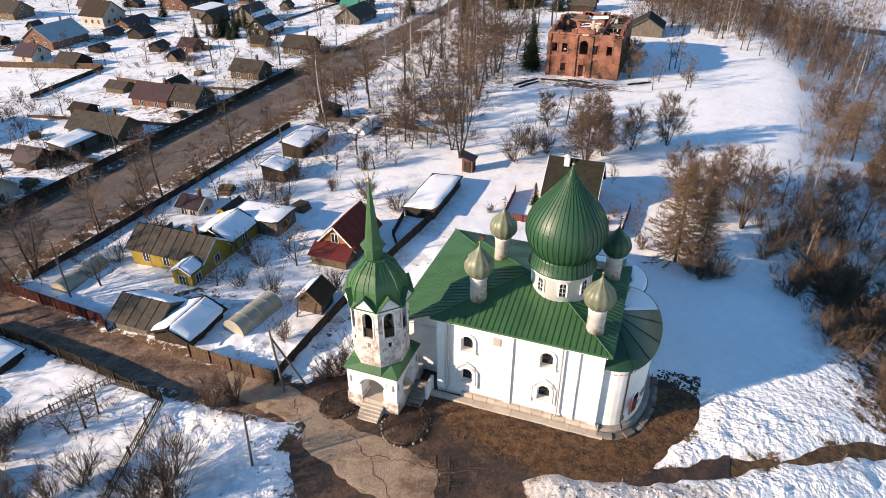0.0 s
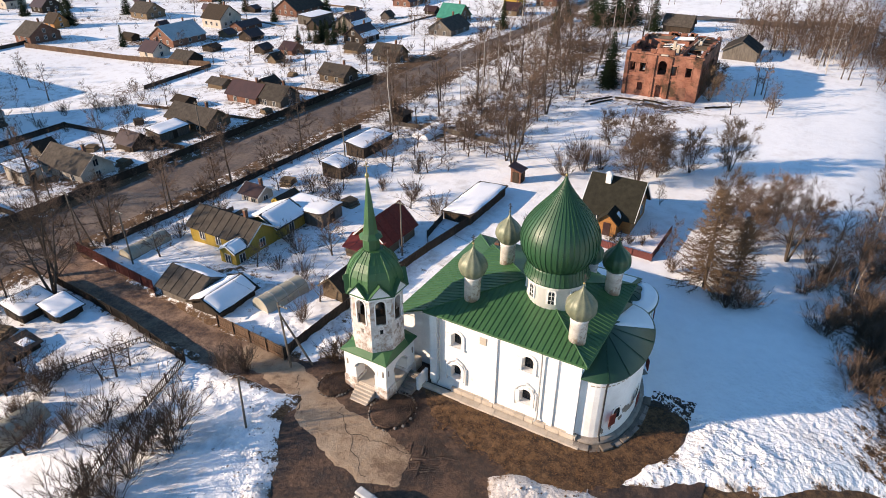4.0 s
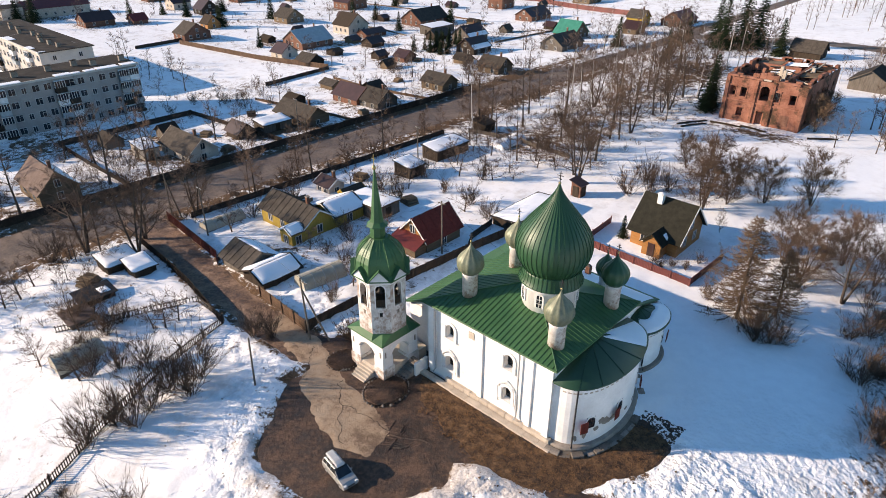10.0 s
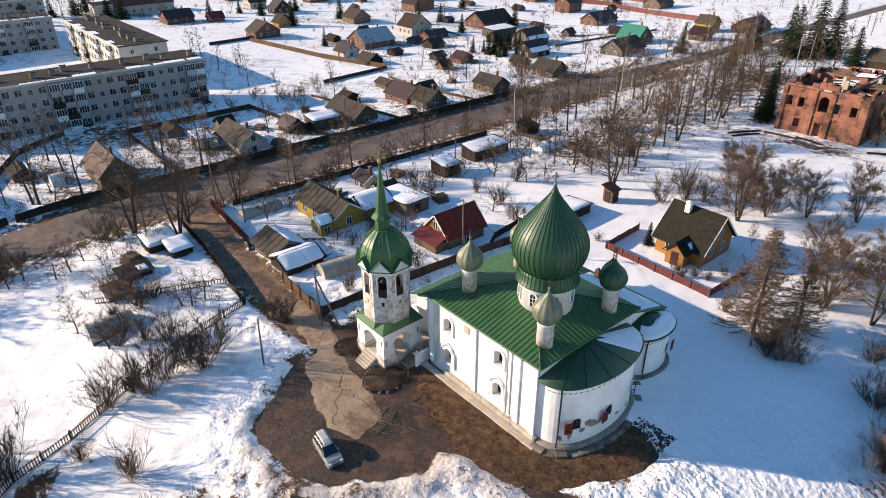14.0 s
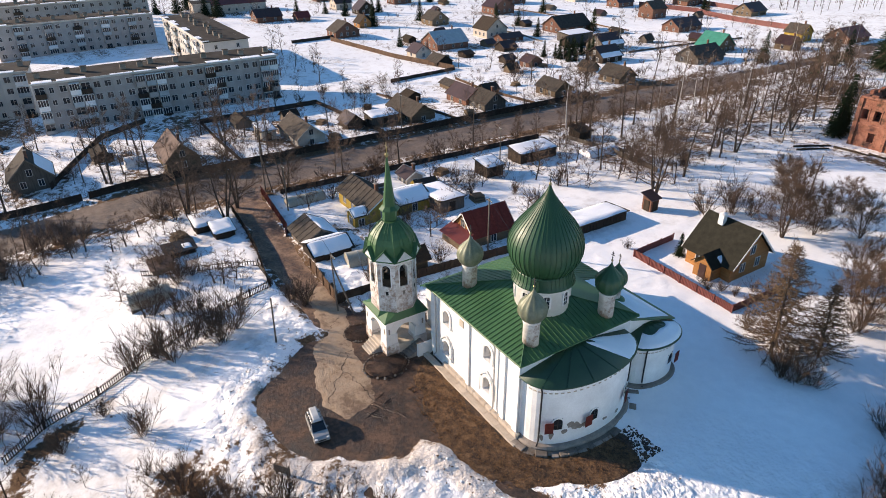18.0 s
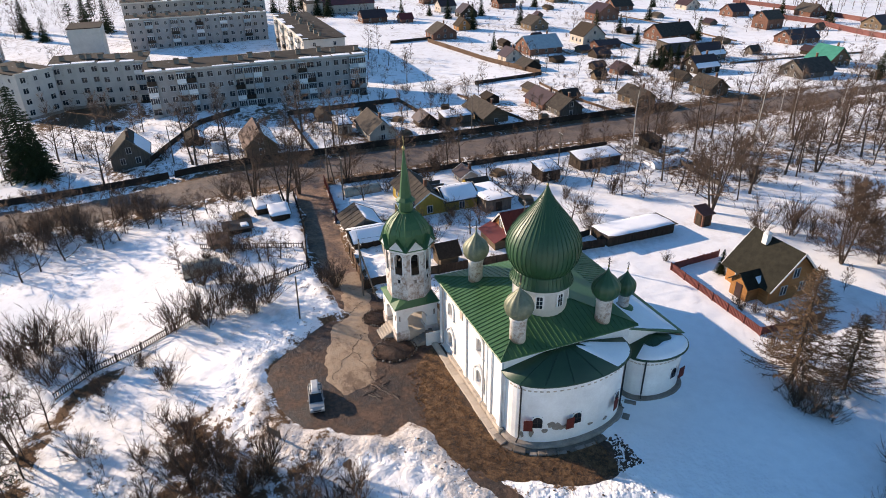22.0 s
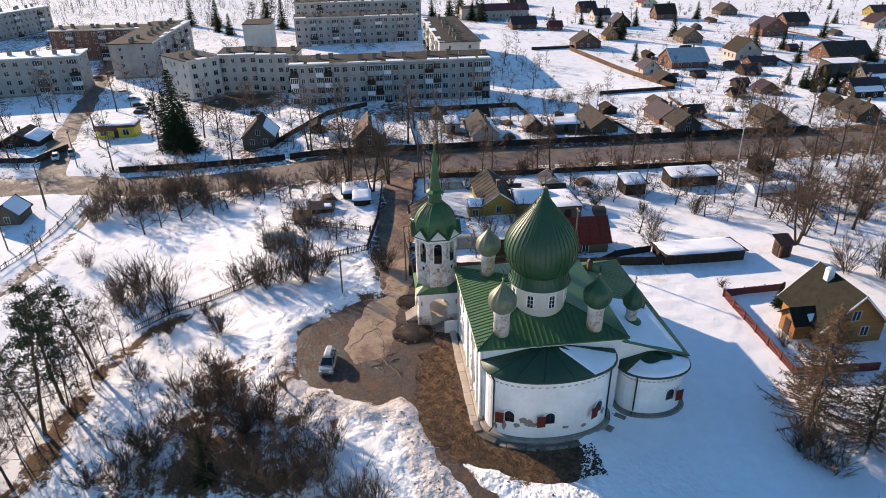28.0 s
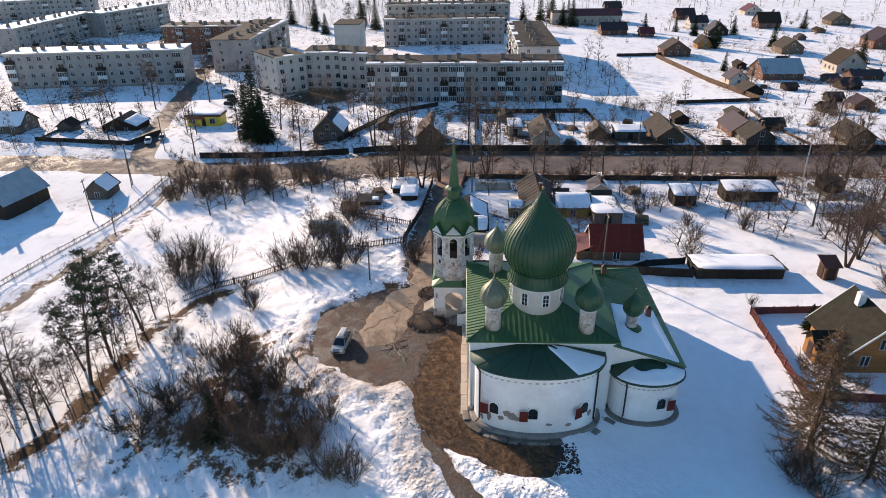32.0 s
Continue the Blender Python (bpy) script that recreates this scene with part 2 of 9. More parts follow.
RUINB = worn("ruined_brick", (0.16, 0.06, 0.04), (0.38, 0.18, 0.125), 0.42, 0.92, fine=10, dirt=(0.07, 0.045, 0.03), dirt_at=0.5, bumpy=0.6, depth=0.08, vary=0.12)
CONC = worn("grey_panel", (0.275, 0.252, 0.235), (0.40, 0.372, 0.345), 0.35, 0.9, fine=20, dirt=(0.244, 0.216, 0.191), dirt_at=0.6, vary=0.06)
CONCW = worn("pale_panel", (0.42, 0.395, 0.36), (0.56, 0.53, 0.48), 0.35, 0.9, fine=20, dirt=(0.32, 0.28, 0.24), dirt_at=0.58, vary=0.06)
TAR = worn("tar_roof", (0.022, 0.018, 0.015), (0.07, 0.057, 0.046), 0.35, 0.9, dirt=(0.7, 0.7, 0.7), dirt_at=0.64, vary=0.1)
FRAMEG = worn("weathered_window_frame", (0.40, 0.385, 0.36), (0.58, 0.565, 0.54), 3, 0.7, vary=0.12)
FRAMEW = worn("white_frame", (0.62, 0.62, 0.60), (0.78, 0.78, 0.76), 3, 0.6, vary=0.05)
FENCEB = worn("brown_fence", (0.085, 0.051, 0.034), (0.17, 0.111, 0.0748), 0.9, 0.85, stretch=(3, 3, 0.5), vary=0.2)
FENCER = worn("maroon_sheet", (0.119, 0.0298, 0.0255), (0.178, 0.051, 0.0408), 1.0, 0.55, vary=0.08)
FENCED = worn("dark_fence", (0.03, 0.0225, 0.0188), (0.0675, 0.0525, 0.0413), 0.8, 0.9, vary=0.15)
BARK = worn("grey_brown_bark", (0.048, 0.037, 0.030), (0.112, 0.086, 0.068), 3, 0.95, stretch=(2, 2, 0.5), vary=0.2)
TWIG = worn("bare_twigs", (0.084, 0.056, 0.042), (0.175, 0.120, 0.089), 2, 0.95, vary=0.25)
TWIGR = worn("russet_twigs", (0.10, 0.066, 0.044), (0.185, 0.126, 0.084), 2, 0.95, vary=0.15)
BIRCH = worn("birch_bark", (0.32, 0.29, 0.26), (0.62, 0.58, 0.53), 2, 0.8, stretch=(0.6, 0.6, 4), dirt=(0.06, 0.05, 0.045), vary=0.1)
NEEDLE = worn("dark_needles", (0.0136, 0.0238, 0.0102), (0.0357, 0.051, 0.0221), 2, 0.85, vary=0.25)
PINEN = worn("pine_needles", (0.016, 0.028, 0.015), (0.045, 0.062, 0.032), 2, 0.85, vary=0.2)
PINEB = worn("pine_bark", (0.06, 0.04, 0.028), (0.13, 0.085, 0.056), 2, 0.9, stretch=(2, 2, 0.5), vary=0.1)
CARP = worn("silver_car_paint", (0.34, 0.34, 0.33), (0.42, 0.42, 0.41), 0.8, 0.35, metal=0.35, bumpy=0.02, vary=0)
TYRE = worn("tyre_rubber", (0.015, 0.015, 0.015), (0.03, 0.03, 0.03), 4, 0.9, vary=0)
PLASTIC = worn("grey_plastic", (0.42, 0.43, 0.43), (0.52, 0.53, 0.53), 2, 0.5, bumpy=0.02, vary=0)
POLY = worn("polycarbonate", (0.30, 0.27, 0.20), (0.46, 0.42, 0.33), 1, 0.4, vary=0.1)
SHOPY = worn("yellow_shop_panel", (0.55, 0.40, 0.02), (0.70, 0.52, 0.05), 1, 0.5, vary=0)
MAROON = worn("maroon_shutter", (0.10, 0.018, 0.014), (0.16, 0.035, 0.026), 3, 0.7, vary=0.05)
PIPE = worn("zinc_pipe", (0.36, 0.36, 0.36), (0.52, 0.52, 0.52), 2, 0.5, metal=0.3, vary=0.05)

LANEM = muddy("lane_mud", (0.06, 0.033, 0.021), (0.17, 0.10, 0.065), (0.33, 0.215, 0.145), 0.45, 0.5)
DSTONE = worn("dark_footing_stone", (0.095, 0.08, 0.068), (0.22, 0.19, 0.16), 1.1, 0.9, dirt=(0.06, 0.045, 0.035), dirt_at=0.56, bumpy=0.5, depth=0.05, vary=0.1)
ROOFP = worn("weathered_pinkish_roof", (0.12, 0.085, 0.072), (0.21, 0.155, 0.132), 1.0, 0.9, dirt=(0.09, 0.07, 0.06), vary=0.08)
LARCHT = worn("larch_twigs", (0.10, 0.064, 0.040), (0.175, 0.118, 0.075), 2, 0.95, vary=0.1)
DRYB = worn("dry_blades", (0.10, 0.05, 0.022), (0.25, 0.14, 0.066), 2.5, 0.95, vary=0)

# ---- mesh tools ----
class Shape:
    """Faces gathered for one mesh, with a material slot for each face."""

    def __init__(self):
        self.v, self.f, self.m, self.slot = [], [], [], 0

    def add(self, verts, faces):
        n = len(self.v)
        self.v += [tuple(p) for p in verts]
        self.f += [tuple(n + i for i in f) for f in faces]
        self.m += [self.slot] * len(faces)
        return self

    def box(self, x0, y0, z0, x1, y1, z1, bevel=0.0):
        b = bevel
        if not b:
            v = [(x, y, z) for z in (z0, z1) for x, y in ((x0, y0), (x1, y0), (x1, y1), (x0, y1))]
            return self.add(v, [(3, 2, 1, 0), (4, 5, 6, 7), (0, 1, 5, 4), (1, 2, 6, 5), (2, 3, 7, 6), (3, 0, 4, 7)])
        rings = []
        for z, i in ((z0, b), (z0 + b, 0), (z1 - b, 0), (z1, b)):
            rings.append([(x0 + i, y0 + b + 0 * i, z), (x0 + b, y0 + i, z), (x1 - b, y0 + i, z), (x1 - i, y0 + b, z), (x1 - i, y1 - b, z), (x1 - b, y1 - i, z), (x0 + b, y1 - i, z), (x0 + i, y1 - b, z)])
        return self.loft(rings, True)

    def loft(self, rings, caps=False, closed=True):
        k = len(rings[0])
        v = [p for r in rings for p in r]
        f = []
        for r in range(len(rings) - 1):
            for i in range(k if closed else k - 1):
                j = (i + 1) % k
                f.append((r * k + i, r * k + j, (r + 1) * k + j, (r + 1) * k + i))
        if caps:
            f += [tuple(range(k))[::-1], tuple((len(rings) - 1) * k + i for i in range(k))]
        return self.add(v, f)

    def lathe(self, profile, segs=24, c=(0, 0, 0), turn=0.0, caps=True, lobe=0.0, lobes=8):
        rings = []
        for r, z in profile:
            ring = []
            for i in range(segs):
                a = turn + 2 * math.pi * i / segs
                q = r * (1 + lobe * abs(math.cos(lobes * a / 2)))
                ring.append((c[0] + q * math.cos(a), c[1] + q * math.sin(a), c[2] + z))
            rings.append(ring)
        return self.loft(rings, caps)

    def tube(self, pts, radii, sides=6, caps=True):
        rings = []
        for i, p in enumerate(pts):
            d = (Vector(pts[min(i + 1, len(pts) - 1)]) - Vector(pts[max(i - 1, 0)])).normalized()
            u = d.orthogonal().normalized()
            w = d.cross(u)
            r = radii[i] if isinstance(radii, (list, tuple)) else radii
            rings.append([tuple(Vector(p) + r * (math.cos(2 * math.pi * k / sides) * u + math.sin(2 * math.pi * k / sides) * w)) for k in range(sides)])
        return self.loft(rings, caps)

    def prism(self, poly, z0, z1):
        k = len(poly)
        v = [(x, y, z0) for x, y in poly] + [(x, y, z1) for x, y in poly]
        return self.add(v, [tuple(range(k))[::-1], tuple(range(k, 2 * k))] + [(i, (i + 1) % k, k + (i + 1) % k, k + i) for i in range(k)])

    def slab(self, quad, t):
        """A sheet of thickness t under a polygon in space."""
        k = len(quad)
        n = (Vector(quad[1]) - Vector(quad[0])).cross(Vector(quad[2]) - Vector(quad[0])).normalized()
        if n.z < 0:
            quad, n = quad[::-1], -n
        low = [tuple(Vector(p) - n * t) for p in quad]
        return self.add(list(quad) + low, [tuple(range(k)), tuple(range(k, 2 * k))[::-1]] + [(i, k + i, k + (i + 1) % k, (i + 1) % k) for i in range(k)])

    def mesh(self, name, mats, smooth=False):
        me = bpy.data.meshes.new(name)
        me.from_pydata(self.v, [], self.f)
        for m in mats if isinstance(mats, (list, tuple)) else [mats]:
            me.materials.append(m)
        if any(self.m):
            me.polygons.foreach_set("material_index", self.m)
        if smooth:
            me.polygons.foreach_set("use_smooth", [True] * len(me.polygons))
        me.update()
        return me


def part(name, shape, material, parent=None, label="", smooth=False, at=None):
    me = shape.mesh(name, material, smooth) if isinstance(shape, Shape) else shape
    ob = new(name, me)
    if parent:
        ob.parent = parent
    if at is not None:
        ob.matrix_basis = at if isinstance(at, Matrix) else Matrix.Translation(at)
    if label:
        ob["label"] = label
    return ob


def thing(name, at, label, category, group="", kind=""):
    ob = new(name)
    ob.matrix_basis = at if isinstance(at, Matrix) else Matrix.Translation(at)
    ob.empty_display_size = 0.5
    return tagged(ob, label, category, group, kind)


def soft(v, k):
    return k * np.log1p(np.exp(np.minimum(50, v / k)))


def brink(x):
    """Where the level ground by the church ends and the bank begins, southwards."""
    return np.interp(x, [-60, -25, -8, -3, 3, 8, 14, 20], [19, 19, 19.5, 23, 28.5, 33, 38, 43])


def east_brink(y):
    """Where the level ground ends eastwards."""
    return np.interp(y, [30, 44, 52, 56, 62, 70, 78, 92, 115, 150, 200], [16, 18, 20, 18.6, 15, 13.2, 13.2, 17, 21, 24, 20])


def land(x, y):
    """Height of the bare ground."""
    x, y = np.asarray(x, float), np.asarray(y, float)
    z = 0.9 - np.minimum(5.5, 0.041 * soft(-28 - x, 6))
    deep = np.interp(x, [-50, -25], [5.5, 7.5])
    z = z - deep * (1 - np.exp(-soft(brink(x) - y, 2.5) * 0.045)) * np.where(x > -60, 1, np.maximum(0.3, 1 + (x + 60) / 60))
    return z - 11 * (1 - np.exp(-soft(x - east_brink(y), 2.0) * 0.045))


def gz(x, y):
    return float(land(x, y))


def poly_dist(x, y, poly):
    """Signed distance to a polygon, positive inside."""
    d, inside = np.full(x.shape, 1e9), np.zeros(x.shape, bool)
    for (ax, ay), (bx, by) in zip(poly, poly[1:] + poly[:1]):
        ex, ey = bx - ax, by - ay
        t = np.clip(((x - ax) * ex + (y - ay) * ey) / (ex * ex + ey * ey), 0, 1)
        d = np.minimum(d, np.hypot(x - ax - t * ex, y - ay - t * ey))
        cross = ((ay > y) != (by > y)) & (x < (bx - ax) * (y - ay) / ((by - ay) if by != ay else 1e-9) + ax)
        inside ^= cross
    return np.where(inside, d, -d)


def line_dist(x, y, pts):
    d = np.full(np.shape(x), 1e9)
    for (ax, ay), (bx, by) in zip(pts, pts[1:]):
        ex, ey = bx - ax, by - ay
        t = np.clip(((x - ax) * ex + (y - ay) * ey) / (ex * ex + ey * ey), 0, 1)
        d = np.minimum(d, np.hypot(x - ax - t * ex, y - ay - t * ey))
    return d


def wavy(x, y, s, seed=0):
    """Cheap layered value noise on arrays, about -1 to 1."""
    out, amp = np.zeros(np.shape(x)), 1.0
    for o in range(4):
        f = s * 2 ** o
        gx, gy = x * f + 17.3 * o + seed, y * f - 9.1 * o + 2.7 * seed
        ix, iy = np.floor(gx), np.floor(gy)
        fx, fy = gx - ix, gy - iy
        fx, fy = fx * fx * (3 - 2 * fx), fy * fy * (3 - 2 * fy)

        def h(a, b):
            v = np.sin(a * 127.1 + b * 311.7 + seed * 13.7) * 43758.5453
            return (v - np.floor(v)) * 2 - 1
        out = out + amp * ((h(ix, iy) * (1 - fx) + h(ix + 1, iy) * fx) * (1 - fy) + (h(ix, iy + 1) * (1 - fx) + h(ix + 1, iy + 1) * fx) * fy)
        amp *= 0.5
    return out / 1.6


def sheet(name, xs, ys, zfun, material, smooth=True):
    X, Y = np.meshgrid(xs, ys)
    Z = zfun(X, Y)
    nx, ny = len(xs), len(ys)
    me = bpy.data.meshes.new(name)
    idx = np.arange(nx * ny).reshape(ny, nx)
    f = np.stack([idx[:-1, :-1], idx[:-1, 1:], idx[1:, 1:], idx[1:, :-1]], -1).reshape(-1, 4)
    me.from_pydata(np.stack([X, Y, Z], -1).reshape(-1, 3).tolist(), [], f.tolist())
    me.materials.append(material)
    if smooth:
        me.polygons.foreach_set("use_smooth", [True] * len(me.polygons))
    return new(name, me), X.ravel(), Y.ravel()

# ---- ground, roads ----
ROAD_LINE = [(-74.5, 420), (-74.5, 120), (-74.5, 20), (-77, -5), (-82, -30), (-85, -60), (-88, -120), (-92, -400)]
LANE = [(-72, 35.5), (-58, 34.2), (-46, 32.9), (-35, 32.2), (-26, 32.5)]
YARD = [(-25.5, 35.0), (-23.3, 30.4), (-23.6, 28.0), (-19.6, 23.0), (-17.8, 21.4), (-14.5, 20.7), (-11.2, 21.2), (-8.4, 22.4), (-6.4, 25.8), (-4.6, 29.0), (-5.4, 31.2), (-4.2, 32.6), (-2.4, 33.1), (0.3, 33.7), (3.3, 36.0), (6.4, 40.5), (6.8, 44.8), (3.4, 46.2), (1, 44), (-6, 42), (-20, 42), (-23, 38)]
ASPHALT = [(-33, 34.2), (-33, 31.4), (-27.5, 31.2), (-24.6, 30.2), (-22.0, 28.6), (-17.2, 26.7), (-13.6, 26.0), (-11.2, 27.3), (-11.4, 30.2), (-14.6, 31.6), (-18.6, 31.6), (-21.4, 32.6), (-24.5, 33.8)]
TRACK = [(2.5, 34.5), (9, 38.0), (14.5, 41.0), (19, 44.5), (26, 48), (40, 50)]
SIDE_ROAD = [(-84, -33), (-92, -35), (-108, -40), (-126, -44.6), (-150, -50), (-201, -62), (-300, -72)]
WEST_TRACK = [(-79, -20), (-70.7, -20.1), (-58, -20.2), (-47, -20.3), (-33.2, -23.9), (-10, -30), (20, -38)]
FAR_ROAD = [(-66, 224), (-20, 232), (20, 240), (80, 252), (300, 290)]


def road_depth(x, y):
    """How far inside a cleared strip or yard a place lies, in metres; negative outside."""
    d = 4.0 + 1.3 * np.clip((y + 20) / 45, 0, 1) - 2.4 * np.clip((y - 140) / 40, 0, 1) - line_dist(x, y, ROAD_LINE)
    d = np.maximum(d, 2.3 - line_dist(x, y, LANE))
    d = np.maximum(d, poly_dist(x, y, YARD))
    d = np.maximum(d, 0.7 - line_dist(x, y, TRACK))
    d = np.maximum(d, 2.6 - line_dist(x, y, SIDE_ROAD))
    d = np.maximum(d, 0.9 - line_dist(x, y, WEST_TRACK))
    return np.maximum(d, 4.5 - line_dist(x, y, FAR_ROAD))


PLOTS = []


def bareness(x, y):
    """Dry grass and soil showing through the snow: verges, banks, the ruin's forecourt, tree belts."""
    b = 0.15 + 0.16 * wavy(x, y, 0.035, 3) + 0.1 * wavy(x, y, 0.13, 13)
    b += 0.55 * np.exp(-((line_dist(x, y, ROAD_LINE) - 7.6) / 3.0) ** 2) * (0.15 + 0.65 * (y > -18) + 0.2 * (y > 34)) * (1 + 0.25 * wavy(x, y, 0.2, 31)) * (0.25 + 0.75 * (y < 170))
    edge = np.minimum(0, road_depth(x, y))
    by_yard = (x > -27) & (y < 47)
    b += np.where((x < -60) & (y < 0), 0.16, np.where(by_yard, 0.22, 0.42)) * np.exp(-(edge / np.where(by_yard, 0.45, 0.8)) ** 2)
    b += (0.1 + 0.3 * wavy(x, y, 0.5, 40)) * np.exp(-(edge / 1.5) ** 2) * by_yard
    b += 0.55 * np.exp(-(((x + 16) / 13) ** 2 + ((y - 129.5) / 4) ** 2))
    b += (0.58 + 0.4 * wavy(x, y, 0.3, 61) + 0.35 * wavy(x, y, 0.9, 64)) * np.exp(-(line_dist(x, y, [(-27, 5), (-24, 2.2), (-19.8, -0.6), (-14, -1.6), (-10, -1.8), (-4.0, -2.6), (0.5, -5.3)]) / 1.5) ** 2)
    b += 0.4 * np.exp(-(line_dist(x, y, [(-14, 13.4), (-8, 13), (-3, 12), (0, 17), (4, 24)]) / 2.4) ** 2) * (0.8 + 0.9 * wavy(x, y, 0.6, 62))
    b += (0.2 + 0.4 * wavy(x, y, 0.5, 63)) * np.exp(-(line_dist(x, y, [(-32, 12.5), (-28.5, 12), (-26, 3)]) / 0.7) ** 2)
    b += 0.5 * np.exp(-((x - 22) / 6) ** 2) * (y > 47) * (y < 80)
    b += 0.45 * np.exp(-((x + 46) / 14) ** 2) * (y > 92) * (y < 185)
    b += 0.06 * np.exp(-(((x + 46) / 12) ** 2 + ((y - 24) / 5) ** 2)) + 0.05 * np.exp(-((x + 40) / 16) ** 2) * (y > 40) * (y < 92)
    b += 0.45 * np.exp(-(line_dist(x, y, [(-30, 57), (-27, 47), (-27, 40)]) / 1.2) ** 2) * 0.5
    b += 0.4 * np.exp(-(((x + 2) / 11) ** 2 + ((y - 14) / 9) ** 2)) * (1 + wavy(x, y, 0.5, 33))
    slope = np.clip((x + 70) / 6, 0, 1) * np.clip((28 - y) / 6, 0, 1) * np.clip((14 - x) / 6, 0, 1) * np.clip((y + 60) / 10, 0, 1)
    b += slope * (0.05 + 0.12 * wavy(x, y, 0.22, 37) + 0.12 * wavy(x, y, 0.8, 38))
    b -= 0.22 * np.exp(-((((x - 2) / 20) ** 2 + ((y - 58) / 16) ** 2) ** 2))
    village = np.clip((-80 - x) / 8, 0, 1) * np.clip((y + 160) / 20, 0, 1)
    b += village * (0.07 + 0.06 * (y < 12) + 0.15 * wavy(x, y, 0.09, 34) + 0.12 * wavy(x, y, 0.3, 35))
    for px, py, r in PLOTS:
        b += (0.30 if px < -80 else 0.07) * np.exp(-(((x - px) ** 2 + (y - py) ** 2) / (r * r)) ** 2) * (0.9 + 0.8 * wavy(x, y, 0.35, 36))
    return b


def graded(lo, hi, a, b, fine, grow=1.09, cap=45.0):
    mid = list(np.arange(a, b + fine / 2, fine))
    for side in (-1, 1):
        s, v = fine, (a if side < 0 else b)
        while (v > lo) if side < 0 else (v < hi):
            s = min(cap, s * grow)
            v += side * s
            mid.append(v)
    return np.array(sorted(mid))


def ground_z(x, y):
    d = road_depth(x, y)
    ragged = d + 0.55 * wavy(x, y, 0.55, 5) + 0.5 * wavy(x, y, 0.16, 8)
    cover = 1 / (1 + np.exp(np.clip(ragged * 2.4, -30, 30)))
    z = land(x, y) - 0.22 + 0.46 * cover
    far = np.clip(1 - np.hypot(x + 10, y - 35) / 90, 0, 1)
    z += cover * (0.10 * wavy(x, y, 0.12, 1) + far * 0.11 * wavy(x, y, 0.7, 2))
    # thrown-up banks beside the yard and the lane
    z += far * cover * 0.22 * np.exp(-((d + 1.3) / 0.9) ** 2) * (0.75 + 0.7 * wavy(x, y, 0.7, 4))
    # churned snow south of the yard and the bank beside the lane
    churn = np.exp(-((d + 3.0) / 2.6) ** 2) * (y < 45)
    z += far * cover * churn * (0.36 * wavy(x, y, 0.7, 9) + 0.27 * wavy(x, y, 1.5, 10))
    return z


ground, gx, gy = sheet("ground", graded(-2500, 2500, -34, 24, 0.32, 1.05), graded(-2500, 2500, 6, 62, 0.32, 1.05), ground_z, SNOW_G)
tagged(ground, "old white spring snow with dry grass showing through", "ground", kind="structure")


def strip(name, line, half, lift, material, step=1.5, label="", category="road"):
    """A ribbon that follows a line on the land, wider than what the snow leaves open."""
    pts = []
    for (ax, ay), (bx, by) in zip(line, line[1:]):
        n = max(1, int(math.hypot(bx - ax, by - ay) / step))
        pts += [(ax + (bx - ax) * i / n, ay + (by - ay) * i / n) for i in range(n)]
    pts.append(line[-1])
    s, rows, k = Shape(), [], 7
    for i, p in enumerate(pts):
        a, b = pts[max(0, i - 2)], pts[min(len(pts) - 1, i + 2)]
        t = Vector((b[0] - a[0], b[1] - a[1])).normalized()
        row = []
        for j in range(k):
            o = half * (2 * j / (k - 1) - 1)
            x, y = p[0] - t.y * o, p[1] + t.x * o
            rut = 0.03 * math.cos(9 * o / half) * (abs(o) < half * 0.8)
            row.append((x, y, gz(x, y) + lift + rut))
        rows.append(row)
    s.loft(rows, closed=False)
    ob = part(name, s, material, smooth=True)
    return tagged(ob, label, category, kind="structure")


strip("road", ROAD_LINE, 6.8, 0.0, ROADM, 3.0, "brown-grey worn village road with muddy edges")
strip("lane", LANE, 3.6, 0.004, LANEM, 1.5, "muddy brown lane between wooden fences", "lane")
strip("dirt_track", TRACK, 2.4, -0.03, DRY, 1.2, "brown earth track worn into the snow", "track")
strip("snowy_track", WEST_TRACK, 1.4, -0.02, ROADM, 2.0, "narrow slushy track beside a post fence", "track")
strip("side_road", SIDE_ROAD, 3.3, 0.006, ROADM, 3.0, "wet grey side road towards the flats", "road")
strip("far_road", FAR_ROAD, 6.5, 0.004, ROADM, 6.0, "distant bare brown road", "road")


def yard_z(x, y):
    return land(x, y) + 0.012 + 0.05 * wavy(x, y, 0.35, 6) + 0.02 * wavy(x, y, 1.6, 7)


yard, _, _ = sheet("yard", np.arange(-27, 9.01, 0.4), np.arange(18.5, 48.01, 0.4), yard_z, MUD)
tagged(yard, "wet dark brown muddy yard before the church", "yard", kind="structure")


def patch(name, poly, lift, material, step, ragged, label, category):
    """A thin layer with a broken outline, on the yard."""
    xs = np.arange(min(p[0] for p in poly) - 1, max(p[0] for p in poly) + 1, step)
    ys = np.arange(min(p[1] for p in poly) - 1, max(p[1] for p in poly) + 1, step)

    def f(x, y):
        d = poly_dist(x, y, poly) + ragged * wavy(x, y, 0.6, 11) + 0.3 * ragged * wavy(x, y, 2.5, 12)
        return yard_z(x, y) + np.clip(d * 0.14, -0.1, lift)
    ob, _, _ = sheet(name, xs, ys, f, material)
    return tagged(ob, label, category, kind="structure")


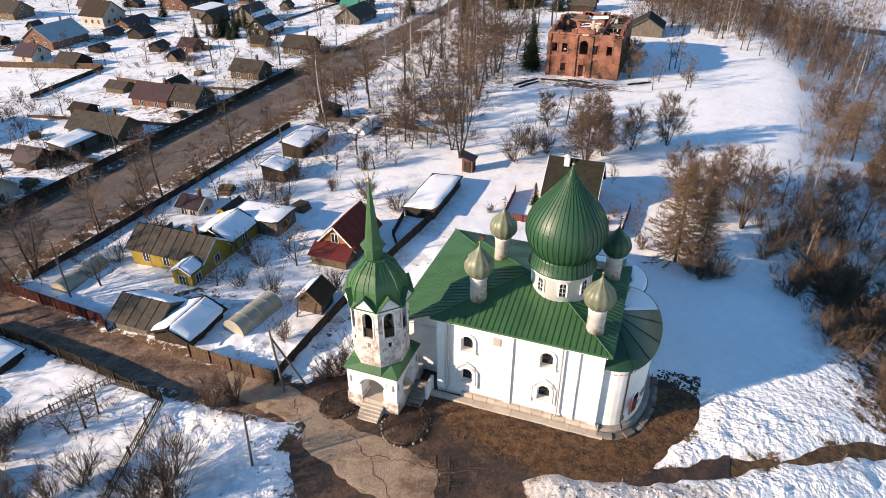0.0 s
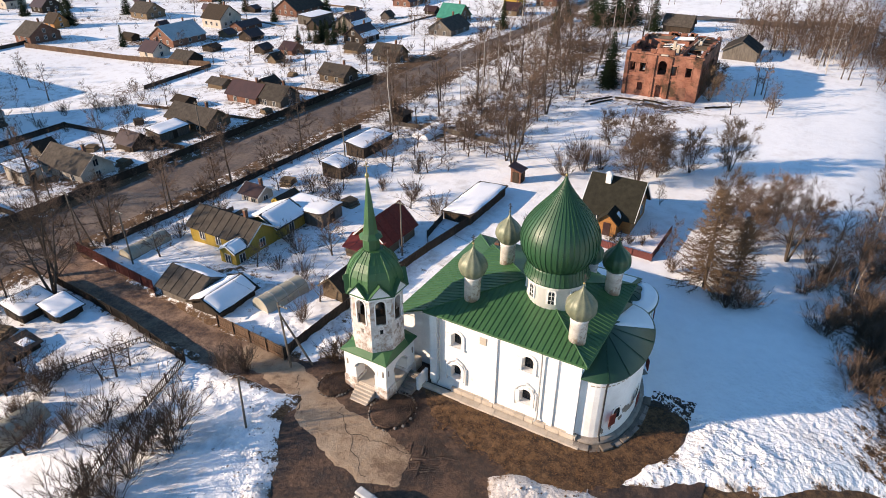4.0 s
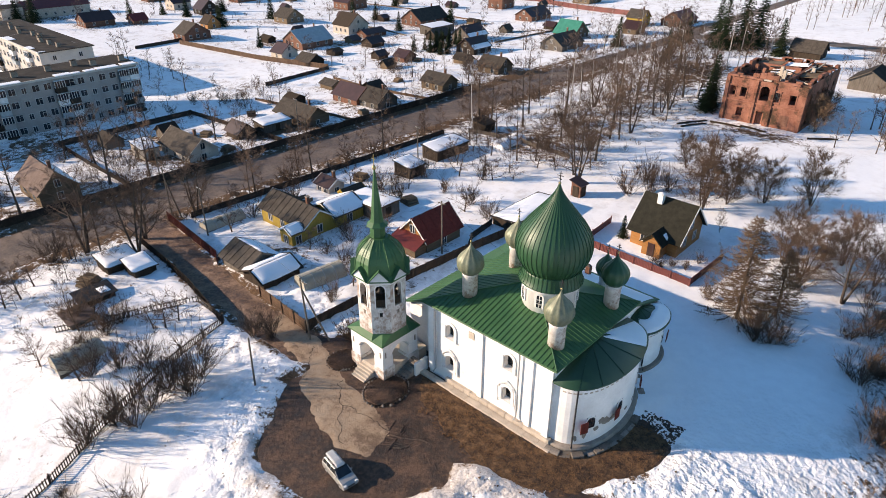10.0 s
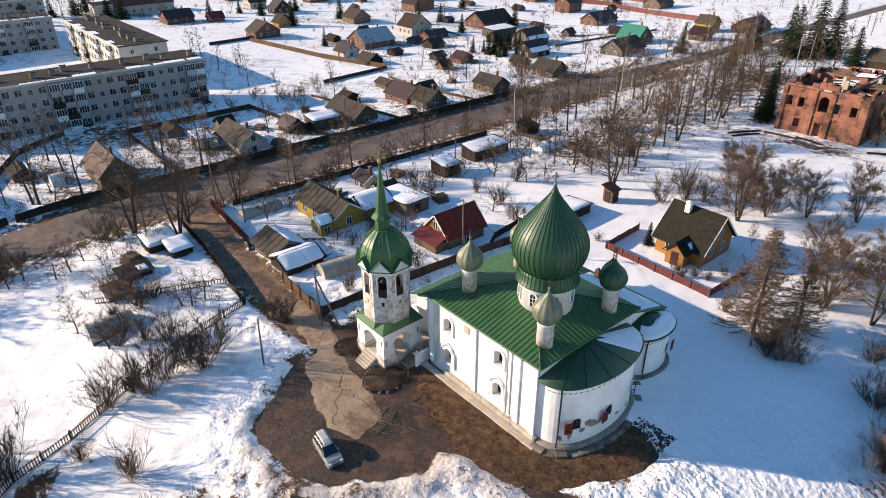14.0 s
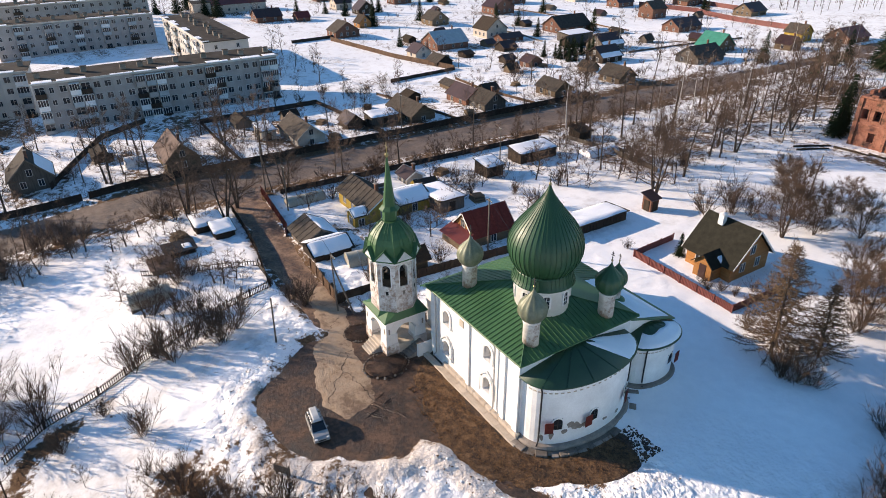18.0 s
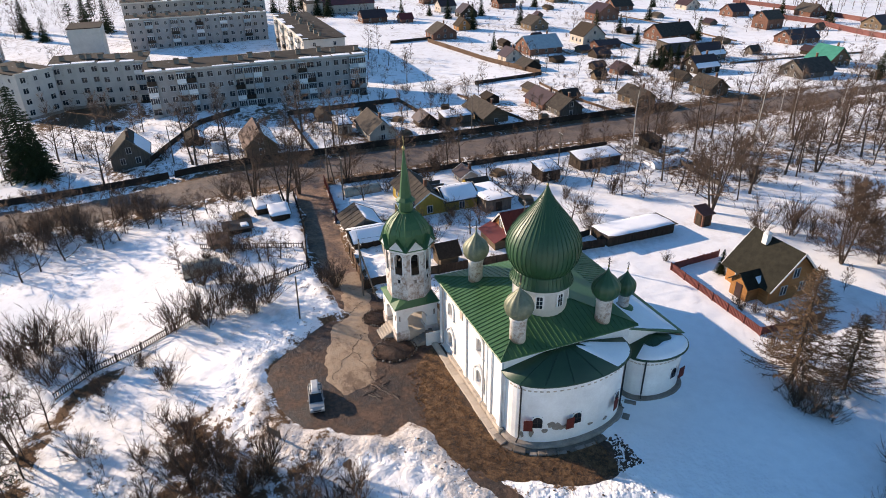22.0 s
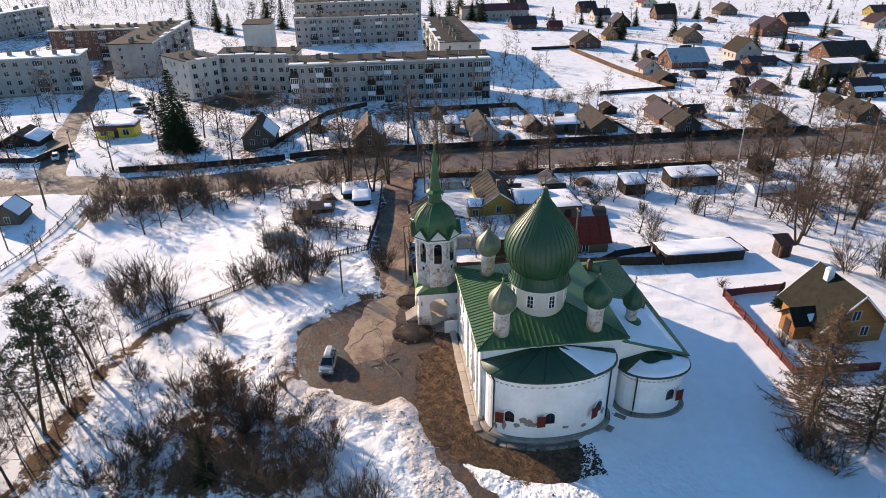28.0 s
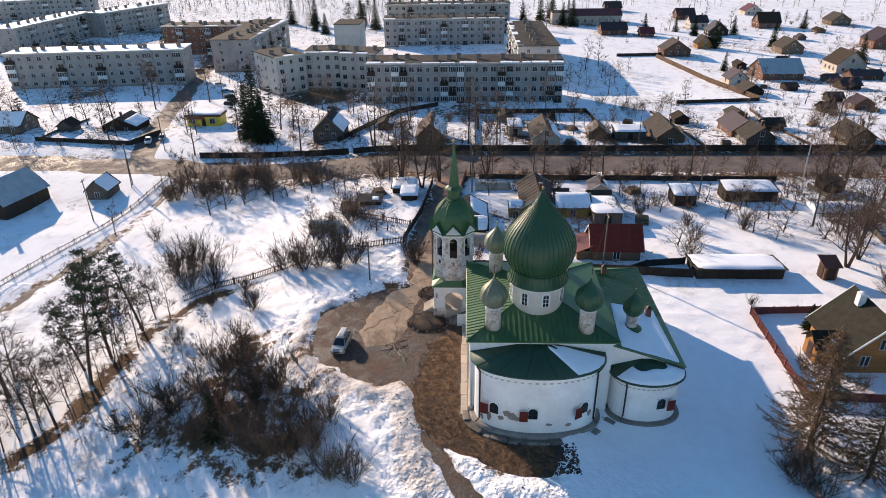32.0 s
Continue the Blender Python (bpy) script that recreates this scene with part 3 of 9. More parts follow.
patch("asphalt", ASPHALT, 0.05, ASPH, 0.25, 0.5, "cracked pale brown asphalt patch in the muddy yard", "asphalt")
patch("grass_strip", [(-14.5, 37.2), (-12.6, 34.6), (-8, 33.4), (-3, 32.2), (0.6, 33.2), (4.2, 36.6), (6.6, 41.5), (6.2, 45.4), (3, 45), (2, 40), (-1.5, 37.2)], 0.05, DRY, 0.25, 0.6, "flattened dry brown grass along the church", "grass")

# ---- church ----
church = thing("church", (0, 0, 0), "whitewashed old brick church with green metal roofs and onion domes", "church")
X0, X1, Y0, Y1 = -14.65, -1.2, 38.2, 50.35          # main block
EAVE, PITCH = 8.9, 0.27
BASE = 0.7


def wall_panel(s, ax, a0, a1, fixed, depth, z0, z1, holes):
    """A wall along x (ax 0) or y (ax 1) with rectangular openings (a0, a1, z0, z1) through it; depth is its thickness, signed inwards."""
    cuts = sorted({a0, a1, *[h[0] for h in holes], *[h[1] for h in holes]})
    for l, r in zip(cuts, cuts[1:]):
        hs = sorted([h for h in holes if h[0] <= l + 1e-6 and h[1] >= r - 1e-6], key=lambda h: h[2])
        z = z0
        for h in hs + [(0, 0, z1, z1)]:
            if h[2] > z + 1e-4:
                f0, f1 = sorted((fixed, fixed + depth))
                s.box(*((l, f0, z, r, f1, h[2]) if ax == 0 else (f0, l, z, f1, r, h[2])))
            z = h[3]
    return s


def arch_frame(w, h, band, deep, segs=8):
    """A moulded surround for an arched opening, in the xz plane, front at -y."""
    s = Shape()
    inner = [(-w / 2, 0)] + [(w / 2 * -math.cos(math.pi * i / segs), h - w / 2 + w / 2 * math.sin(math.pi * i / segs)) for i in range(segs + 1)] + [(w / 2, 0)]
    o = w / 2 + band
    outer = [(-o, 0)] + [(o * -math.cos(math.pi * i / segs), h - w / 2 + o * math.sin(math.pi * i / segs)) for i in range(segs + 1)] + [(o, 0)]
    rings = [[(a[0], -deep, a[1]), (b[0], -deep, b[1]), (b[0], 0.03, b[1]), (a[0], 0.03, a[1])] for a, b in zip(inner, outer)]
    return s.loft(rings, closed=True, caps=True)


def arch_fill(w, h, y, rise=None, segs=8):
    """Spandrels that turn a square-headed opening w by h into an arched one, thickness back to y."""
    s = Shape()
    r = w / 2
    for side in (-1, 1):
        arc = [(side * r * math.cos(math.pi / 2 * i / segs), h - r + r * math.sin(math.pi / 2 * i / segs)) for i in range(segs + 1)]
        poly = arc + [(side * r, h)]
        v = [(x, 0, z) for x, z in poly] + [(x, y, z) for x, z in poly]
        k = len(poly)
        s.add(v, [tuple(range(k)) if side > 0 else tuple(range(k))[::-1], tuple(range(k, 2 * k))[::-1] if side > 0 else tuple(range(k, 2 * k))] + [(i, k + i, k + (i + 1) % k, (i + 1) % k) for i in range(k)])
    return s


WIN_S = [(-12.05, 5.95), (-12.05, 2.55), (-5.55, 6.15), (-5.55, 2.75)]
WW, WH = 0.95, 1.5
s = Shape()
wall_panel(s, 0, X0, X1, Y0, 0.9, BASE, EAVE - 0.12, [(cx - WW / 2, cx + WW / 2, z, z + WH) for cx, z in WIN_S])
s.box(X0, Y0 + 0.9, BASE, X0 + 0.9, Y1, EAVE - 0.12)
s.box(X1 - 0.9, Y0 + 0.9, BASE, X1, Y1, EAVE - 0.12)
s.box(X0 + 0.9, Y1 - 0.9, BASE, X1 - 0.9, Y1, EAVE - 0.12)
body = part("wall", s, WHITE, church, "bright whitewashed masonry wall")
for cx, z in WIN_S:
    w = part("window", arch_fill(WW, WH, 0.5), WHITE, church, "arched window recess in white wall", at=(cx, Y0 + 0.012, z))
    part("surround", arch_frame(WW, WH, 0.28, 0.12), WHITE, w, "moulded white surround")
    part("pane", Shape().box(-WW / 2, 0.5, 0, WW / 2, 0.54, WH), GLASS, w, "dark window glass")
    f = Shape()
    for x in (-WW / 4, 0, WW / 4):
        f.box(x - 0.025, 0.45, 0, x + 0.025, 0.5, WH)
    for zz in (0.35, 0.75, 1.12):
        f.box(-WW / 2, 0.455, zz, WW / 2, 0.495, zz + 0.04)
    part("grille", f, IRON, w)
    part("sill", Shape().box(-WW / 2 - 0.3, -0.2, -0.16, WW / 2 + 0.3, 0.4, -0.002), WHITE, w)
    sh = Shape().box(-WW / 2 - 0.52, -0.16, 0.02, -WW / 2 - 0.04, -0.12, WH - 0.2)
    part("shutter", sh, FRAMEW, w, "pale open shutter")
    if z < 4:
        g = Shape()
        for side in (-1, 1):
            g.tube([(side * 0.95, -0.1, -0.35), (side * 0.95, -0.1, 1.3), (side * 0.6, -0.1, 1.75), (0, -0.1, 2.15)], 0.1, 6)
        part("ogee_moulding", g, WHITE, w, "raised ogee moulding above window")
# pilasters, cornice, plinth
for x, wd in ((X0 + 0.35, 0.7), (-8.5, 0.5), (-3.3, 0.5), (X1 - 0.3, 0.6)):
    part("pilaster", Shape().box(x - wd / 2, Y0 - 0.16, BASE + 0.7, x + wd / 2, Y0 + 0.05, EAVE - 0.45), WHITE, church)
part("cornice", Shape().box(X0 - 0.15, Y0 - 0.22, EAVE - 0.45, X1 + 0.15, Y0 + 0.04, EAVE - 0.16), WHITE, church)
part("cornice", Shape().box(X1 - 0.04, Y0 + 0.05, EAVE - 0.45, X1 + 0.2, Y1 + 0.1, EAVE - 0.16), WHITE, church)
part("panel", Shape().box(-9.9, Y0 - 0.07, 7.2, -9.3, Y0 + 0.02, 7.9), PALE, church, "square niche panel")
# plinth blocks along the south side
rnd = random.Random(5)
x = X0 + 2.2
while x < X1 + 0.25:
    w = min(rnd.uniform(0.7, 1.3), X1 + 0.3 - x)
    part("plinth_block", Shape().box(x, Y0 - 0.3 - rnd.uniform(0, 0.02), BASE - 0.4, x + w - 0.02, Y0 + 0.1, 1.48 + rnd.uniform(-0.02, 0.02), 0.03), PALE, church)
    x += w
x = X0 - 0.5
while x < X1 + 0.3:
    w = min(rnd.uniform(1.4, 2.4), X1 + 0.75 - x)
    part("apron_slab", Shape().box(x, 37.2 + rnd.uniform(-0.05, 0.05), 0.6, x + w - 0.012, Y0 - 0.34, 1.1 + rnd.uniform(-0.006, 0.006), 0.02), PALE, church, "worn pale stone apron slab")
    x += w


def seams(parent, a0, a1, b0, b1, n, mat, t=0.05, h=0.06):
    """Standing seams between the lower edge a0-a1 and the upper edge b0-b1."""
    for i in range(n + 1):
        u = i / n
        p, q = Vector(a0).lerp(Vector(a1), u), Vector(b0).lerp(Vector(b1), u)
        if (q - p).length > 0.15:
            part("seam", Shape().tube([tuple(p + Vector((0, 0, h / 2))), tuple(q + Vector((0, 0, h / 2)))], t / 2, 4), mat, parent)


def hip_seams(parent, e0, e1, up, span, gap, slope, mat):
    """Seams on a hipped slope: eave from e0 to e1, rising along the flat direction up; hips at 45 degrees cut them."""
    e0, e1, up = Vector(e0), Vector(e1), Vector(up)
    length = (e1 - e0).length
    d = (e1 - e0) / length
    n = int(length / gap)
    for i in range(1, n):
        u = length * i / n
        run = min(u, length - u, span)
        p = e0 + d * u
        q = p + up * run + Vector((0, 0, run * slope))
        part("seam", Shape().tube([tuple(p + Vector((0, 0, 0.03))), tuple(q + Vector((0, 0, 0.03)))], 0.03, 4), mat, parent)


# main hipped roof
OV = 0.45
rx0, rx1, ry0, ry1 = X0 - OV, X1 + OV, Y0 - OV, Y1 + OV
half = (ry1 - ry0) / 2
top = EAVE + half * PITCH
yc = (ry0 + ry1) / 2
R1, R2 = (rx0 + half, yc, top), (rx1 - half, yc, top)
A, B, C, D = (rx0, ry0, EAVE), (rx1, ry0, EAVE), (rx1, ry1, EAVE), (rx0, ry1, EAVE)
roof = part("roof", Shape().slab([A, B, R2, R1], 0.12).slab([B, C, R2], 0.12).slab([C, D, R1, R2], 0.12).slab([D, A, R1], 0.12), GREENR, church, "green painted standing-seam metal roof")
hip_seams(roof, A, B, (0, 1, 0), half, 0.46, PITCH, GREENR)
hip_seams(roof, B, C, (-1, 0, 0), half, 0.46, PITCH, GREENR)
hip_seams(roof, D, A, (1, 0, 0), half, 0.5, PITCH, GREENR)
for a, b in ((A, R1), (B, R2), (C, R2), (D, R1), (R1, R2)):
    part("ridge_cap", Shape().tube([(a[0], a[1], a[2] + 0.03), (b[0], b[1], b[2] + 0.03)], 0.06, 6), GREENR, roof)
for a, b in ((A, B), (B, C)):
    part("gutter", Shape().tube([(a[0], a[1], a[2] - 0.1), (b[0], b[1], b[2] - 0.1)], 0.08, 6), GREENR, roof)


def roof_z(x, y):
    return EAVE + PITCH * min(y - ry0, ry1 - y, x - rx0, rx1 - x)


# lower west and north wings with a mitred lean-to roof
WX, NY, LOWE, HIGHE = -19.6, 57.0, 5.85, 8.1
s = Shape()
s.box(WX + 0.4, 40.2, BASE - 0.5, X0 - 0.01, NY - 0.3, LOWE - 0.05)
s.box(X0 + 0.01, Y1 + 0.01, BASE - 0.5, -1.9, NY - 0.3, LOWE - 0.05)
s.prism([(X0 - 0.02, 40.2), (X0 - 0.02, 50.2), (-18.9, 50.2), (-18.9, 40.2)], LOWE - 0.05, LOWE + 0.02)
s.add([(-1.9, Y1 + 0.01, LOWE - 0.06), (-1.9, NY - 0.35, LOWE - 0.06), (-1.9, Y1 + 0.01, HIGHE - 0.12), (-2.4, Y1 + 0.01, LOWE - 0.06), (-2.4, NY - 0.35, LOWE - 0.06), (-2.4, Y1 + 0.01, HIGHE - 0.12)], [(0, 1, 2), (5, 4, 3), (0, 3, 4, 1), (1, 4, 5, 2), (2, 5, 3, 0)])
s.add([(X0 - 0.02, 40.2, LOWE - 0.06), (-19.0, 40.2, LOWE - 0.06), (X0 - 0.02, 40.2, HIGHE - 0.12), (X0 - 0.02, 40.7, LOWE - 0.06), (-19.0, 40.7, LOWE - 0.06), (X0 - 0.02, 40.7, HIGHE - 0.12)], [(0, 2, 1), (3, 4, 5), (0, 1, 4, 3), (1, 2, 5, 4), (2, 0, 3, 5)])
part("wing_wall", s, WHITE, church, "lower whitewashed side wing")
W0, W1, M0, M1 = (WX, 39.7, LOWE), (WX, NY, LOWE), (X0 + 0.02, Y1, HIGHE), (X0 + 0.02, 39.7, HIGHE)
N1, M2 = (-1.45, NY, LOWE), (-1.45, Y1 - 0.02, HIGHE)
wing = part("wing_roof", Shape().slab([W0, M1, M0, W1], 0.1).slab([W1, M0, M2, N1], 0.1), GREENR, church, "lower green metal lean-to roof")
seams(wing, W0, (WX, Y1, LOWE), M1, M0, 20, GREENR)
seams(wing, W1, (X0, NY, LOWE), M0, M0, 9, GREENR)
seams(wing, (X0, NY, LOWE), (-9.6, NY, LOWE), M0, (-9.6, Y1, HIGHE), 9, GREENR)
part("ridge_cap", Shape().tube([(W1[0], W1[1], W1[2] + 0.03), (M0[0], M0[1], M0[2] + 0.03)], 0.06, 6), GREENR, wing)


def roof_snow(name, corners, thick, parent_label, seed=0, n=14, keep=None):
    """A rounded snow blanket over a planar quad, with a wavy rim."""
    a, b, c, d = [Vector(p) for p in corners]
    s, rows = Shape(), []
    for i in range(n + 1):
        row = []
        for j in range(n + 1):
            u, v = i / n, j / n
            p = a.lerp(b, u).lerp(d.lerp(c, u), v)
            e = min(u, 1 - u, v, 1 - v)
            h = thick * min(1, (e * 7) ** 0.5) - 0.03 if e > 0 else -0.03
            w = float(wavy(np.array(p.x), np.array(p.y), 0.6, seed))
            p = p + Vector((0, 0, h * (1 + 0.35 * w)))
            if e == 0:
                p += (Vector(a.lerp(b, .5).lerp(d.lerp(c, .5), .5)) - p) * (0.04 + 0.05 * w)
            row.append(tuple(p))
        rows.append(row)
    s.loft(rows, closed=False)
    return tagged(part(name, s, SNOW, smooth=True), parent_label, "snow")


lean = lambda x, y: LOWE + (HIGHE - LOWE) * (NY - y) / (NY - Y1)
roof_snow("snow_blanket", [(-10.6, 56.4, lean(0, 56.4)), (-1.6, 56.7, lean(0, 56.7)), (-1.6, 51.1, lean(0, 51.1)), (-9.4, 51.6, lean(0, 51.6))], 0.16, "sunlit snow lying on the green wing roof", 3, 22)
roof_snow("snow_blanket", [(-4.4, 50.55, 8.9), (-0.9, 50.6, 8.8), (-4.6, 46.3, 9.93), (-6.8, 47.6, 9.6)], 0.1, "thin snow patch on the green main roof", 5, 14)


# apses: faceted half rounds
def apse(cy, half_w, depth, xw, eave, rise, parent, n=11):
    def ring(extra, z):
        return [(xw + (depth + extra) * max(0.0, math.sin(math.pi * i / n)) ** 0.75, cy - (half_w + extra) * math.cos(math.pi * i / n), z) for i in range(n + 1)]
    s = Shape()
    lo, hi = ring(0, BASE - 1.0), ring(0, eave - 0.06)
    inner_lo, inner_hi = ring(-0.6, BASE - 1.0), ring(-0.6, eave - 0.06)
    s.loft([inner_lo, lo, hi, inner_hi], closed=False)
    w = part("apse_wall", s, WHITE, parent, "whitewashed curved apse wall with worn patches")
    p = Shape()
    p.loft([ring(0.45, BASE - 1.2), ring(0.45, 1.15), ring(0.32, 1.3), ring(0.0, 1.35)], closed=False)
    part("plinth", p, STONE, parent, "grey weathered stone plinth")
    p = Shape()
    p.loft([ring(0.9, BASE - 1.2), ring(0.9, 0.98), ring(0.45, 1.02)], closed=False)
    part("footing", p, DSTONE, parent)
    fr = random.Random(int(cy))
    line = [Vector(q) for q in ring(0.78, 0.0)]
    k = 0.6
    while k < n - 0.6:
        i = int(k)
        q, along = line[i].lerp(line[i + 1], k - i), line[i + 1] - line[i]
        w = fr.uniform(0.3, 0.62)
        part("footing_stone", Shape().box(-w, -0.34, -0.5, w, 0.26, fr.uniform(0.0, 0.17), 0.05), (STONE, DSTONE, STONE)[fr.randrange(3)], parent, at=Matrix.Translation((q.x, q.y, 0.98)) @ Matrix.Rotation(math.atan2(along.y, along.x) + fr.uniform(-0.06, 0.06), 4, "Z"))
        k += (2 * w + 0.06) / max(0.2, along.length)
    c = Shape()
    c.loft([ring(0.0, eave - 0.42), ring(0.16, eave - 0.36), ring(0.16, eave - 0.2), ring(0.22, eave - 0.08)], closed=False)
    part("cornice", c, WHITE, parent)
    tx, tz = xw + 0.06, eave + rise
    edge = ring(0.42, eave)
    r = Shape()
    rim_top = [(tx, cy + (p[1] - cy) * 0.12, tz) for p in edge]
    r.loft([[(q[0], q[1], q[2] - 0.12) for q in edge], edge, rim_top], closed=False)
    rf = part("apse_roof", r, GREENA, parent, "dark green sheet-metal half-cone apse roof", True)
    for i in range(0, n + 1, 4):
        a, b = edge[i], rim_top[i]
        part("seam", Shape().tube([(a[0], a[1], a[2] + 0.02), (b[0], b[1], b[2] + 0.02)], 0.02, 4), GREENA, rf)
    return edge, (tx, cy, tz), ring


edge_a, top_a, ring_a = apse(43.9, 5.45, 3.35, X1, 7.5, 1.0, church, 28)
edge_b, top_b, ring_b = apse(53.6, 2.95, 2.4, -1.9, 5.55, 0.85, church, 22)


def apse_snow(edge, top_p, i0, i1, cover, seed, label):
    """Snow on the sector of an apse roof between two eave points."""
    s, rows, n = Shape(), [], 12
    for i in range(n + 1):
        u = i0 + (i1 - i0) * i / n
        k = min(int(u), len(edge) - 2)
        e = Vector(edge[k]).lerp(Vector(edge[k + 1]), u - k)
        t = Vector((top_p[0], top_p[1] + (e.y - top_p[1]) * 0.12, top_p[2]))
        row = []
        for j in range(9):
            v = 0.03 + (cover * (0.92 + 0.08 * math.sin(i * 0.9 + seed)) - 0.03) * j / 8
            h = 0.02 if i in (0, n) or j in (0, 8) else 0.15
            row.append(tuple(e.lerp(t, v) + Vector((0, 0, h + 0.005))))
        rows.append(row)
    s.loft(rows, closed=False)
    return tagged(part("snow_blanket", s, SNOW, smooth=True), label, "snow")


apse_snow(edge_a, top_a, 19.0, 27.0, 0.9, 0, "snow patch lying on the apse roof")
apse_snow(edge_b, top_b, 3.6, 21.2, 0.62, 2, "snow lying on the small apse roof")

# apse windows with maroon shutters, cornice brackets, worn render
for (rg, cnt, ang, z) in ((ring_a, 28, 7.2, 2.9), (ring_a, 28, 13.2, 2.9), (ring_a, 28, 21.2, 3.0), (ring_b, 22, 13.6, 2.7)):
    k = int(ang)
    pa, pb = Vector(rg(0.0, z)[k]), Vector(rg(0.0, z)[k + 1])
    mid = pa.lerp(pb, ang - k)
    rot = math.atan2((pb - pa).y, (pb - pa).x)
    m = Matrix.Translation(mid) @ Matrix.Rotation(rot, 4, "Z")
    w = part("apse_window", arch_frame(0.8, 1.15, 0.12, 0.06), WHITE, church, "small arched window in apse wall", at=m)
    part("pane", Shape().box(-0.4, -0.025, 0, 0.4, 0.02, 1.15), GLASS, w)
    part("grille", Shape().box(-0.02, -0.05, 0, 0.02, -0.027, 1.15).box(-0.4, -0.05, 0.5, 0.4, -0.027, 0.54), IRON, w)
    side = -1 if rg is ring_a else 1
    part("shutter", Shape().box(side * 0.44 if side > 0 else -1.16, -0.36, -0.05, side * 1.16 if side > 0 else -0.44, -0.3, 1.05, 0.01), MAROON, w, "dark maroon open shutter")
for ring_f, e, n in ((ring_a, 7.4, 28), (ring_b, 5.55, 22)):
    pts = ring_f(0.02, e - 0.75)
    for k in range(1, n - 1):
        for u in (0.5,):
            q = Vector(pts[k]).lerp(Vector(pts[k + 1]), u)
            rot = math.atan2(pts[k + 1][1] - pts[k][1], pts[k + 1][0] - pts[k][0])
            part("bracket", Shape().box(-0.13, -0.025, 0, 0.13, 0.02, 0.09), PALE, church, at=Matrix.Translation(q) @ Matrix.Rotation(rot, 4, "Z"))
for k, u, wd, h, z in ((9, 0.4, 0.9, 0.8, 3.2), (10, 0.2, 1.0, 0.9, 2.95), (10, 0.9, 0.8, 0.5, 2.75), (11, 0.8, 0.9, 0.6, 2.8), (6, 0.2, 0.5, 1.2, 2.4), (8, 0.5, 0.7, 0.6, 2.6), (15, 0.5, 0.6, 0.35, 2.3), (18, 0.5, 0.7, 0.4, 2.1), (22, 0.6, 0.5, 0.8, 2.8), (4, 0.5, 0.4, 0.7, 2.0)):
    q = Vector(ring_a(0.012, z)[k]).lerp(Vector(ring_a(0.012, z)[k + 1]), u)
    p = Shape()
    rr = random.Random(k)
    pts = [(wd / 2 * math.cos(a / 9 * 2 * math.pi) * rr.uniform(0.6, 1.1), h / 2 * math.sin(a / 9 * 2 * math.pi) * rr.uniform(0.6, 1.1)) for a in range(9)]
    p.add([(x, -0.012, z) for x, z in pts] + [(x, 0.06, z) for x, z in pts], [tuple(range(9))] + [(i, 9 + i, 9 + (i + 1) % 9, (i + 1) % 9) for i in range(9)])
    seg = Vector(ring_a(0, 0)[k + 1]) - Vector(ring_a(0, 0)[k])
    part("bare_patch", p, STONE, church, "patch of fallen render on the apse", at=Matrix.Translation(q) @ Matrix.Rotation(math.atan2(seg.y, seg.x), 4, "Z"))


